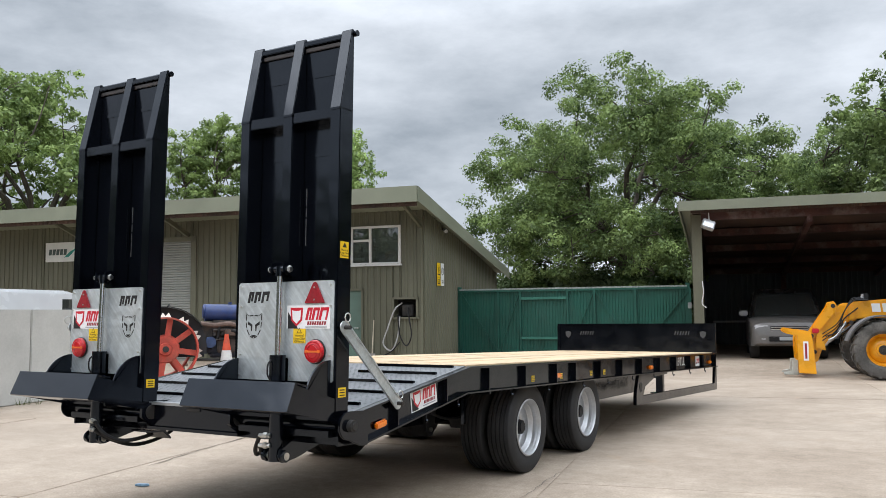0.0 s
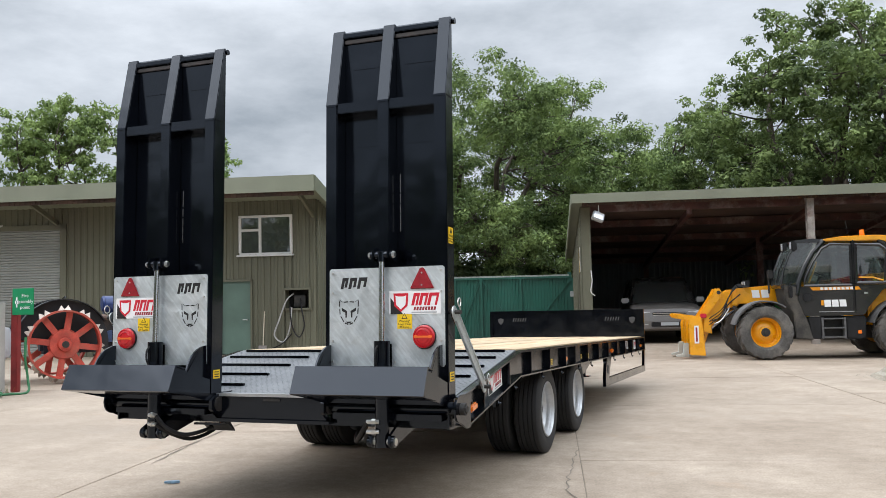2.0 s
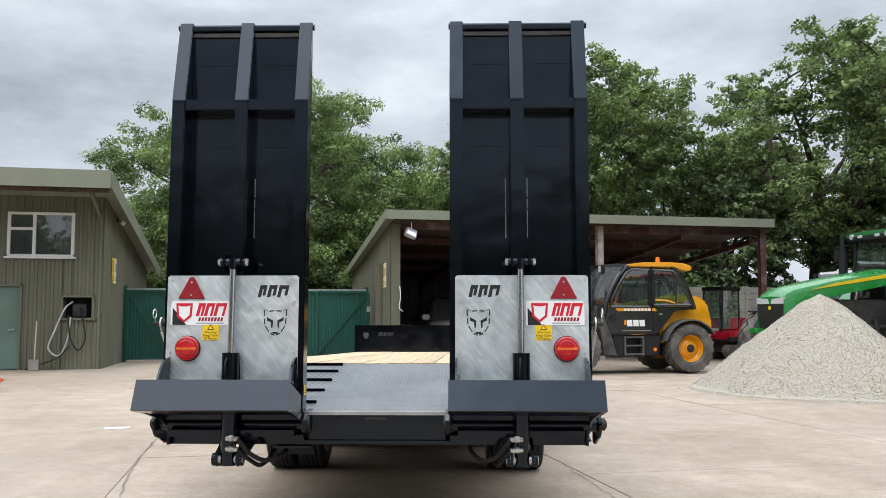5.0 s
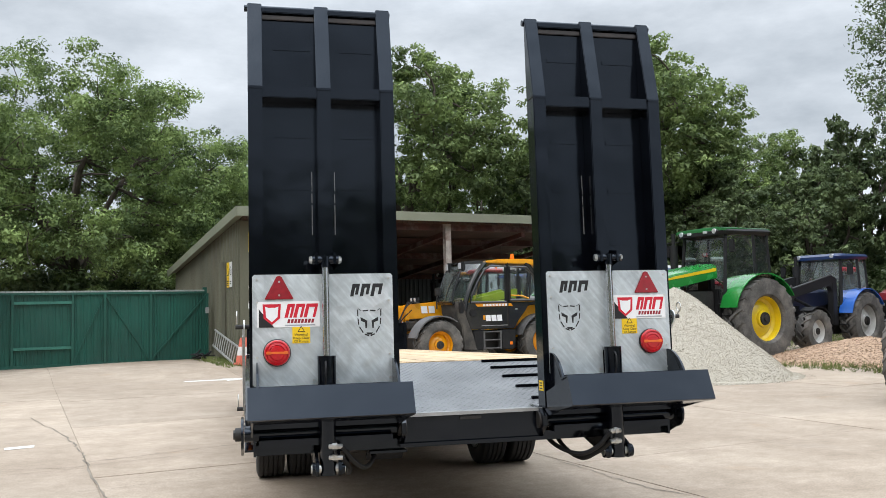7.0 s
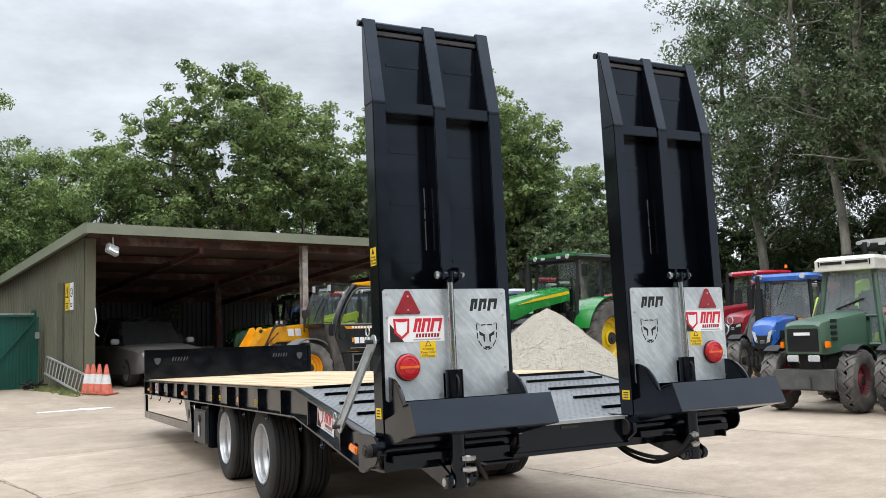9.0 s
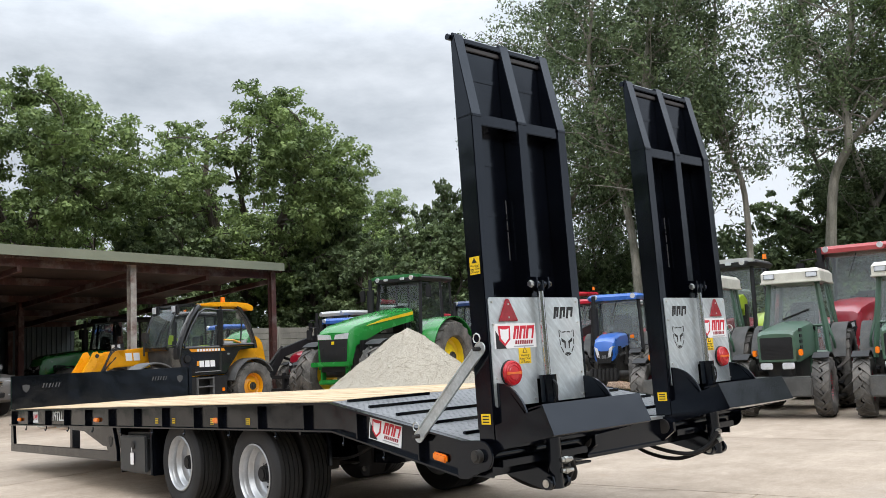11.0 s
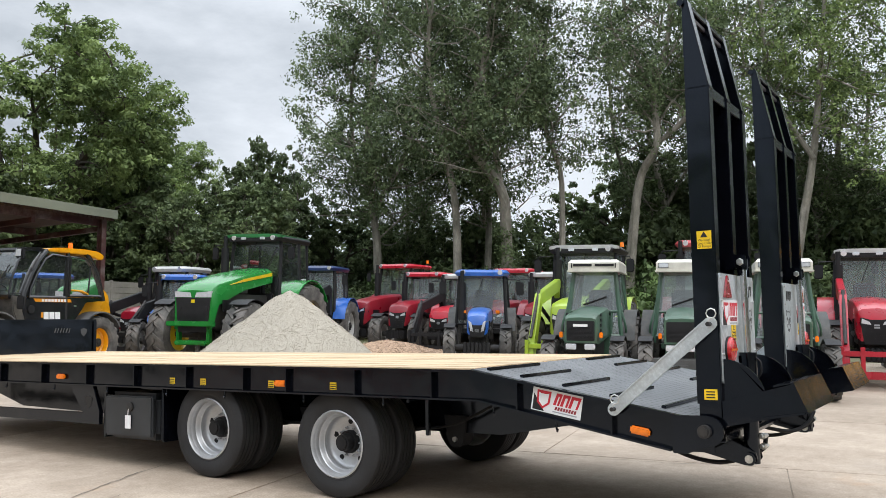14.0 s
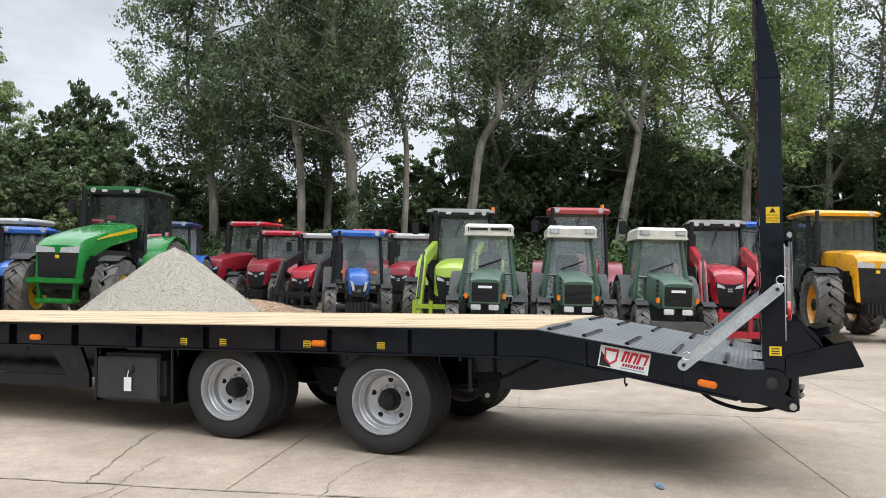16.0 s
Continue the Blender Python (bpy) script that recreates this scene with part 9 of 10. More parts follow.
for x, y, tn, k, kz in ((23.8, 34.4, 110, 0.85, 0.82), (29.9, 33.5, 260, 1.0, 1.45), (21.5, 37.0, 200, 1.25, 1.2), (13.5, 37.0, 60, 1.1, 1.1), (23.6, 39.0, 20, 1.2, 1.25), (33.5, 31.0, 75, 1.1, 1.0), (24.6, 29.8, 150, 0.9, 1.02), (22.0, 31.4, 320, 0.85, 0.9)):
    plant(young, x, y, tn, k, kz)
for k, (x, y) in enumerate(((43.5, 13.0), (45.5, 7.0), (46.5, 1.0), (48.0, -5.5), (49.0, -12.0), (49.5, -19.0), (49.5, -26.0), (44.0, 9.8), (46.0, 4.2), (47.2, -2.2), (41.5, 17.0))):   # darker trees behind the pale stems
    plant(young, x, y, 50 * k, 1.45, 1.22 + 0.10 * (k % 4))
ash = broad_tree("light_green_tree", "light fresh green broadleaf tree beyond the workshop", 14.5, 12.0, 31, LEAF_FRESH, 32000, 0.23, 0.06, lobes=60)
ash.matrix_basis = pose(-46.5, 29.5, 0)
ash.scale = (1.3, 1.3, 1.3)
for x, y, tn, k, kz in ((-38.5, 39.0, 70, 1.05, 1.12), (-34.8, 45.0, 160, 1.0, 1.12), (-58.0, 16.0, 200, 1.0, 1.0)):
    plant(ash, x, y, tn, k, kz)
def stem_tree(label, x, y, limbs, seed, n_leaf=42000, size=0.165, low=5.5, reach=4.2, r0=0.26, ivy=0.0, shade=None):
    """A tall tree whose pale stems follow given lines (across, deep, up); side branches carry loose hanging sprays."""
    rng = np.random.default_rng(seed)
    t = thing("tall_pale_stemmed_tree", label, "tree", m=pose(x, y, 0, 0, 0, -61))
    bm, cs, rs = B(), [], []
    for n, ln in enumerate(limbs):
        pts = curve_pts([Vector(p) + Vector((0, rng.normal() * 0.25, 0)) for p in ln], 6)
        top = max(p.z for p in pts)
        ra = r0 * (1.0 if n == 0 else 0.72)
        tube(bm, pts, [max(0.03, ra * (1.12 - p.z / 21.0)) for p in pts], 8)
        for i, p in enumerate(pts):
            if p.z < low or i % 2:
                continue
            for j in range(3):
                b = rng.uniform(0, 6.28)
                L = reach * rng.uniform(0.4, 1.0) * (1.15 - 0.45 * p.z / top)
                q = p + Vector((math.cos(b) * L, math.sin(b) * L, rng.uniform(0.3, 2.2)))
                bp = limb(bm, p, q, 0.055, 0.014, rng, 0.16, 5, 5)
                for c in bp[2:]:
                    for k in range(3):
                        o = Vector(rng.normal(size=3)) * 0.55
                        cs.append(tuple(c + o))
                        rs.append(rng.uniform(0.25, 0.75))
                        if k == 0:
                            limb(bm, c, c + o, 0.013, 0.005, rng, 0.1, 2, 3)
    part("trunk", bm, BARK_PALE, t)
    ws = np.array(rs) ** 2
    cnt = np.maximum(12, n_leaf * ws / ws.sum()).astype(int)
    part("crown", leaf_mesh("crown", cs, rs, cnt, size, shade or LEAF_GREY, rng, 0.8, 0.15), None, t)
    if ivy:
        ic = [tuple(Vector((limbs[0][0][0], 0, 0)).lerp(Vector(limbs[0][1]), k / 18) + Vector(rng.normal(size=3)) * 0.12) for k in range(19)]
        part("ivy", leaf_mesh("ivy", ic, [ivy * rng.uniform(0.7, 1.2) for _ in ic], [170] * 19, 0.13, LEAF_DARK, rng), None, t)
    return t


stem_tree("tall tree with a forked pale trunk, ivy round its foot", 28.4, 17.4, [[(0.1, 0, -0.1), (-0.1, 0, 5.2), (-0.35, 0, 7.0), (-1.6, 0, 8.8), (-2.1, 0.3, 10.5), (-1.6, 0.6, 11.8), (-0.75, 0.5, 14.5), (-0.3, 0.3, 17.5), (-0.4, 0, 20.0)],
          [(-0.35, 0, 7.0), (-0.8, -0.3, 10.2), (-1.2, -0.5, 12.4), (-0.6, -0.8, 16.0), (0.3, -1, 19.0)], [(-2.3, 0.5, 0), (-2.5, 0.5, 6.5), (-3.5, 0.4, 10.9), (-3.8, 0.2, 14.0), (-3.4, 0, 17.0)]], 71, 40000, low=7.5, r0=0.30, ivy=0.6)
stem_tree("tall tree with one pale stem breaking into many limbs", 33.4, 12.5, [[(-1.2, 0, -0.1), (-0.9, 0, 3.6), (-0.4, 0, 7.7), (0.3, 0, 9.4), (0.3, 0.2, 12.0), (1.0, 0.3, 15.0), (1.1, 0, 19.5)],
          [(0.3, 0, 9.4), (1.8, -0.4, 10.8), (3.2, -0.7, 13.0), (4.4, -0.6, 15.5)], [(0.3, 0.2, 12.0), (-0.6, 0.5, 14.0), (-1.2, 0.8, 17.5)]], 72, 24000, low=9.5, r0=0.27, ivy=0.45)
stem_tree("slim pale-stemmed tree with thin sprays", 30.9, 16.2, [[(0.2, 0, -0.1), (0.3, 0, 7.5), (-0.4, 0, 9.8), (-0.6, 0, 12.4), (-0.2, 0, 17.5)]], 73, 13000, low=8.0, reach=2.8, r0=0.17)
stem_tree("tall leafy tree at the end of the belt", 29.2, 25.8, [[(0.4, 0, -0.1), (0.2, 0, 5.0), (-0.4, 0, 9.0), (-0.2, 0, 13.0), (0.5, 0, 17.0), (0.6, 0, 21.0)], [(-0.1, 0, 7.0), (-1.2, 0.4, 10.0), (-1.3, 0.6, 13.5), (-0.8, 0.6, 16.5)], [(0, 0, 6.5), (2.0, -0.3, 10.0), (2.6, 0, 14.0), (2.4, 0, 18.5)]], 74, 46000, low=4.2, reach=4.4, r0=0.24)
stem_tree("tall tree with a leaning pale stem", 35.0, 5.6, [[(-0.9, 0, -0.1), (-0.7, 0, 3.0), (0.2, 0, 8.4), (0.6, 0, 12.5), (0.9, 0, 16.5), (0.8, 0, 20.0)], [(0.2, 0, 8.4), (-1.4, 0.3, 11.5), (-1.9, 0.5, 15.0), (-1.5, 0.4, 18.5)]], 75, 21000, shade=LEAF_OAK, low=8.5, r0=0.24)
stem_tree("tall dense tree with a pale upper stem", 36.4, 0.2, [[(-0.2, 0, -0.1), (-0.1, 0, 5.0), (0.1, 0, 10.0), (0.8, 0, 13.0), (1.2, 0, 16.0), (1.0, 0, 20.5)], [(0.1, 0, 8.0), (-1.6, 0.3, 11.0), (-2.0, 0.5, 15.0), (-1.5, 0.4, 19.0)]], 76, 34000, shade=LEAF_OAK, low=6.5, reach=4.6, r0=0.25)
will = stem_tree("tall tree with several stems and grey-green sprays", 39.5, 14.0, [[(0, 0, -0.1), (0.2, 0, 7.0), (-0.5, 0, 12.0), (0.4, 0, 19.5)], [(0.2, 0, 7.0), (2.2, 0.4, 11.0), (2.8, 0.6, 17.5)], [(0.1, 0, 6.0), (-2.2, 0.4, 10.0), (-2.8, 0.6, 16.0)]], 77, 28000, low=6.0, r0=0.22)
for x, y, tn, k, kz in ((33.5, 21.5, 30, 0.95, 0.98), (41.0, 6.0, 140, 1.0, 0.88), (42.0, -3.5, 220, 1.05, 0.94), (41.0, -9.5, 300, 1.05, 1.02), (40.5, -16.5, 60, 1.0, 1.0), (35.0, 27.5, 190, 0.72, 0.70)):
    plant(will, x, y, tn, k, kz)
hedge = bush("hedge_bush", "dense dark green bush at the yard edge", 61, LEAF_DARK, 4600, 0.215, 4.6, 5.6)
hedge.matrix_basis = pose(30.0, 27.0, 0)
hedge2 = bush("hedge_bush", "bright mid-green bush at the yard edge", 62, LEAF_SHRUB, 4600, 0.21, 3.6, 5.0)
hedge2.matrix_basis = pose(28.6, 22.5, 0)
rb = np.random.default_rng(5)
for k in range(17):   # along the far side of the tractor rows
    x, y = 26.6 + k * 0.75 + rb.uniform(-0.8, 0.8), 30.0 - k * 3.0
    plant(hedge if k % 2 else hedge2, x, y, rb.uniform(0, 360), rb.uniform(1.0, 1.25), rb.uniform(1.0, 1.35))
thick = bush("thicket", "tall dense dark green thicket between the tree trunks", 63, LEAF_DARK, 7500, 0.335, 7.6, 7.0, 64, 0.95)
thick.matrix_basis = pose(36.0, 32.0, 0)
for k in range(1, 17):   # a taller second line behind
    x, y = 35.5 + k * 0.8, 33.0 - k * 3.5
    plant(thick, x, y, rb.uniform(0, 360), rb.uniform(0.9, 1.15), rb.uniform(0.85, 1.15))
for k in range(6):   # low thicket under the oak, behind the gates
    plant(thick, -15.5 + k * 4.4, 35.5 + rb.uniform(-0.6, 0.6), rb.uniform(0, 360), rb.uniform(0.75, 0.9), rb.uniform(0.48, 0.62))
for k in range(17):   # behind the shed and the gates
    x, y = -13.0 + k * 2.9, 34.0 + rb.uniform(-0.8, 0.8) + (1.5 if k > 5 else 0.0)
    plant(hedge if k % 2 else hedge2, x, y, rb.uniform(0, 360), rb.uniform(0.95, 1.2), rb.uniform(1.0, 1.4))
for k in range(16):   # hedge added behind and beside the viewer; its tall part darkens paint reflections
    a = radians(150 + k * 13.5)
    tall = 4 <= k < 11
    ob = plant(thick if tall else hedge, 38 * math.cos(a), 34 * math.sin(a) - 4, 50 * k, 1.9 if tall else 2.3, (1.55 if tall else 1.2 if k < 4 else 0.9) + 0.06 * (k % 3))
    ob["label"] = "dark green hedge added out of view to shape reflections"

# ---- heaps, cones and other loose things ----
GRAVEL = mat("pale_crushed_stone", (0.372, 0.338, 0.275), rough=0.95, vary=0.22, scale=38, fine=130, bump=0.5)
STONES = mat("loose_pale_stones", (0.385, 0.348, 0.285), rough=0.95, vary=0.14, scale=30, fine=90, bump=0.15)
CHIP = mat("brown_bark_chips", (0.33, 0.225, 0.15), rough=0.95, vary=0.35, scale=14, fine=60, bump=0.5)


def vary_islands(m, lo=0.6, hi=1.25):
    """Lets every loose piece of a joined mesh have its own tone."""
    n, l = m.node_tree.nodes, m.node_tree.links
    b = n["Principled BSDF"]
    old_link = b.inputs["Base Color"].links[0]
    src = old_link.from_socket
    geo, mr, mx = n.new("ShaderNodeNewGeometry"), n.new("ShaderNodeMapRange"), n.new("ShaderNodeMix")
    mr.inputs["To Min"].default_value, mr.inputs["To Max"].default_value = lo, hi
    mx.data_type, mx.blend_type = "RGBA", "MULTIPLY"
    mx.inputs["Factor"].default_value = 1.0
    l.new(geo.outputs["Random Per Island"], mr.inputs["Value"])
    l.new(src, mx.inputs["A"])
    l.new(mr.outputs["Result"], mx.inputs["B"])
    l.new(mx.outputs["Result"], b.inputs["Base Color"])


vary_islands(STONES, 0.88, 1.14)
vary_islands(CHIP, 0.75, 1.25)


def heap(name, label, x, y, R, H, seed, base, bits, n_bits, bit, stretch=1.0, turn=0.0):
    rng = np.random.default_rng(seed)
    def height(px, py):
        d = math.hypot(px, py / stretch)
        a = math.atan2(py, px)
        rr = R * (1 + 0.07 * math.sin(2 * a + seed) + 0.05 * math.sin(5 * a + 1.3))
        h = H * max(0.0, 1 - d / rr)
        h = h - 0.05 * H * math.exp(-(d / (0.10 * R)) ** 2)
        return h + 0.05 * noise.noise(Vector((px * 1.3, py * 1.3, seed))) * min(1, h * 3) + 0.025 * noise.noise(Vector((px * 5, py * 5, seed))) * min(1, h * 4)
    t = thing(name, label, "heap", m=pose(x, y, 0, 0, 0, turn))
    bm = B()
    rings = []
    N, M = 34, 72
    for i in range(N + 1):
        r = R * 1.12 * i / N
        rings.append([bm.verts.new((r * math.cos(2 * math.pi * k / M), stretch * r * math.sin(2 * math.pi * k / M), height(r * math.cos(2 * math.pi * k / M), stretch * r * math.sin(2 * math.pi * k / M)) - (0.03 if i == N else 0))) for k in range(M if i else 1)])
    for k in range(M):
        bm.faces.new((rings[0][0], rings[1][k], rings[1][(k + 1) % M]))
    for a, b in zip(rings[1:], rings[2:]):
        for k in range(M):
            bm.faces.new((a[k], b[k], b[(k + 1) % M], a[(k + 1) % M]))
    part("heap_body", bm, base, t)
    verts, faces = [], []
    for i in range(n_bits):
        d = R * 1.1 * math.sqrt(rng.uniform(0, 1)) if i % 40 else R * rng.uniform(0.95, 1.2)
        a = rng.uniform(0, 2 * math.pi)
        px, py = d * math.cos(a), stretch * d * math.sin(a)
        c = np.array([px, py, height(px, py) + bit * 0.02])
        s = bit * rng.uniform(0.5, 1.4) * np.array([1, rng.uniform(0.5, 1), rng.uniform(0.4, 0.8)])
        q = Euler(rng.uniform(0, 6.28, 3)).to_matrix()
        o = len(verts)
        for v in ((1, 0.2, 0), (-0.9, 0.1, 0.2), (0.1, 1, -0.1), (0, -1, 0.1), (0.1, 0, 1), (-0.1, 0.1, -1)):
            verts.append(tuple(c + np.array(q @ Vector(s * np.array(v)))))
        for f in ((0, 2, 4), (2, 1, 4), (1, 3, 4), (3, 0, 4), (2, 0, 5), (1, 2, 5), (3, 1, 5), (0, 3, 5)):
            faces.append(tuple(o + j for j in f))
    me = bpy.data.meshes.new("loose_stone")
    me.from_pydata(verts, [], faces)
    me.materials.append(bits)
    ob = part("loose_stone", me, None, t)
    ob["kind"] = "stuff"
    return t


heap("gravel_heap", "conical heap of pale crushed stone on the concrete", 7.20, 11.11, 2.18, 1.89, 3, GRAVEL, STONES, 27000, 0.0135)
heap("bark_chip_heap", "low heap of brown bark chips on the yard edge", 13.3, 13.0, 2.3, 0.6, 9, CHIP, CHIP, 9000, 0.021, 1.3, 30)

RUBBLE = mat("broken_white_concrete", (0.52, 0.50, 0.46), rough=0.9, vary=0.25, scale=6, fine=40, bump=0.3)
vary_islands(RUBBLE, 0.6, 1.15)
heap("rubble_heap", "heap of broken pale concrete by the panel fence", 12.78, 28.2, 1.7, 0.95, 5, GRAVEL, RUBBLE, 900, 0.14, 1.2, 20)
CONE_O = mat("orange_cone_plastic", (0.58, 0.075, 0.03), rough=0.55, vary=0.2, scale=6, stain=(0.22, 0.09, 0.06), stain_amount=0.6)
CONE_W = mat("white_cone_sleeve", (0.62, 0.62, 0.60), rough=0.4, vary=0.1, scale=8)


def cone(label):
    c = thing("traffic_cone", label, "traffic cone", group="traffic cones")
    part("base", slab(B(), [(-0.2, -0.2), (0.2, -0.2), (0.2, 0.2), (-0.2, 0.2)], "z", 0.0, 0.04, 0.012), CONE_O, c)
    prof = lambda z: 0.155 - 0.125 * z / 0.75
    def band(name, z0, z1, mt, g=0.0):
        bm = B()
        lathe(bm, [(prof(z0) + g, z0), (prof(z1) + g, z1), (prof(z1) - 0.015, z1), (prof(z0) - 0.015, z0)], 24, m=pose(0, 0, 0, 0, -90, 0))
        part(name, bm, mt, c)
    band("lower_body", 0.04, 0.26, CONE_O)
    band("sleeve", 0.262, 0.50, CONE_W, 0.002)
    band("top_body", 0.502, 0.75, CONE_O)
    return c


c0 = cone("orange traffic cone with a white sleeve by the vintage tractor")
c0.matrix_basis = yard(-6.62, 10.95, 0, 20)
c0.scale = (1.3, 1.3, 1.38)
cc2 = copy_thing(c0, yard(-6.42, 14.55, 0, 10))
cc2.scale = (1.7, 1.7, 1.27)
cc2["label"] = "orange traffic cone with a white sleeve by the workshop"
CONE_AT = ((2.63, 17.85), (2.71, 17.68), (2.8, 17.52), (2.91, 17.36))
CONE_O = mat("faded_cone_orange", (0.56, 0.14, 0.09), rough=0.65, vary=0.2, scale=8)
c1 = cone("faded orange traffic cone with a white sleeve beside the shed")
c1.matrix_basis = yard(CONE_AT[0][0], CONE_AT[0][1], rise(*CONE_AT[0]), 5)
c1.scale = (1.0, 1.0, 0.92)
for u, v in CONE_AT[1:]:
    copy_thing(c1, yard(u, v, rise(u, v), 10 * u)).scale = (1.0, 1.0, 0.94)

ALU = mat("dull_aluminium", (0.55, 0.55, 0.54), rough=0.4, metal=0.7, vary=0.12)
lad = thing("ladder", "aluminium ladder lying on its side against the shed wall", "ladder", m=yard(2.55, 0, 0.14))
pa, pb, pc, pd = Vector((0, 21.2, 0.42)), Vector((-0.1, 17.9, 0.03)), Vector((0.08, 21.25, 0.86)), Vector((0.0, 17.85, 0.46))
for a, b in ((pa, pb), (pc, pd)):
    part("rail", tube(B(), [a, b], 0.03, 6), ALU, lad)
for k in range(11):
    t = (k + 0.5) / 11
    part("rung", tube(B(), [pa.lerp(pb, t), pc.lerp(pd, t)], 0.015, 6), ALU, lad)
nest = thing("cable_heap", "tangled heap of black cable by the gate post", "cable", m=yard(2.2, 20.9, 0.15))
rg = np.random.default_rng(8)
part("coils", tube(B(), curve_pts([(rg.uniform(-0.32, 0.32), rg.uniform(-0.25, 0.25), 0.04 + 0.26 * k / 26 * rg.uniform(0.3, 1.2)) for k in range(27)], 5), 0.022, 5), BLACK_MATT, nest)
gh = thing("green_hose", "green garden hose trailing down and along the concrete", "hose", m=yard(-7.3, 8.35))
part("loop", tube(B(), curve_pts([(0.14, -0.06, 0.95), (0.17, -0.12, 0.6), (0.24, -0.15, 0.25), (0.3, -0.25, 0.03), (0.1, -0.5, 0.02), (-0.2, -0.9, 0.02), (0.1, -1.3, 0.02), (0.25, -1.0, 0.03), (0.0, -0.6, 0.05), (-0.15, -1.5, 0.02)]), 0.022, 6), mat("green_hose_rubber", (0.02, 0.14, 0.05), rough=0.5, vary=0.2), gh)
sh = thing("shovel", "long-handled shovel leaning on the workshop wall", "shovel", m=yard(-6.4, 18.45, 0.0))
part("shaft", tube(B(), [(0, 0.1, 1.25), (0.03, -0.12, 0.28)], 0.016, 6), mat("pale_ash_shaft", (0.5, 0.44, 0.34), rough=0.7), sh)
part("blade", slab(B(), [(-0.10, 0.01), (0.14, 0.01), (0.14, 0.28), (-0.10, 0.28)], "y", -0.16, -0.14, 0.004), mat("worn_shovel_steel", (0.35, 0.34, 0.33), rough=0.4, metal=0.6), sh)
litter = thing("blue_scrap", "crumpled blue plastic scrap on the concrete", "litter", m=pose(-1.36, 0.72, 0.0, 0, 0, 20))
part("scrap", slab(B(), [(-0.06, -0.018), (0.02, -0.025), (0.065, 0.0), (0.05, 0.025), (-0.05, 0.02)], "z", 0.004, 0.022, 0.004), mat("blue_plastic", (0.22, 0.36, 0.50), rough=0.4, vary=0.3, scale=30), litter)

# tufts where grass grows through
TUFT = leaf_mat("grass_blades", (0.06, 0.09, 0.02), (0.17, 0.20, 0.06))
rg = np.random.default_rng(12)
vts, fcs = [], []
def tufts(u0, u1, v0, v1, n):
    for _ in range(n):
        u, v = rg.uniform(u0, u1), rg.uniform(v0, v1)
        p = yard(u, v, rise(u, v)).translation
        for j in range(7):
            a, h = rg.uniform(0, 6.28), rg.uniform(0.05, 0.16)
            o = len(vts)
            b = p + Vector((math.cos(a), math.sin(a), 0)) * 0.03
            vts.extend([tuple(b + Vector((0.006, 0, 0))), tuple(b - Vector((0.006, 0, 0))), tuple(b + Vector((math.cos(a) * 0.06, math.sin(a) * 0.06, h)))])
            fcs.append((o, o + 1, o + 2))
tufts(-7.2, -6.6, 10.9, 11.1, 5)
tufts(14.5, 30, -8, 24, 3500)
tufts(2.0, 2.7, 17.2, 22, 120)
tufts(-7.5, -7.2, 3, 8.3, 25)
tufts(12.5, 15.5, 5, 10, 500)
me = bpy.data.meshes.new("grass_tufts")
me.from_pydata(vts, [], fcs)
me.materials.append(TUFT)
tagged(new("grass_tufts", me), "thin grass tufts growing along the yard edge", "grass", kind="stuff")

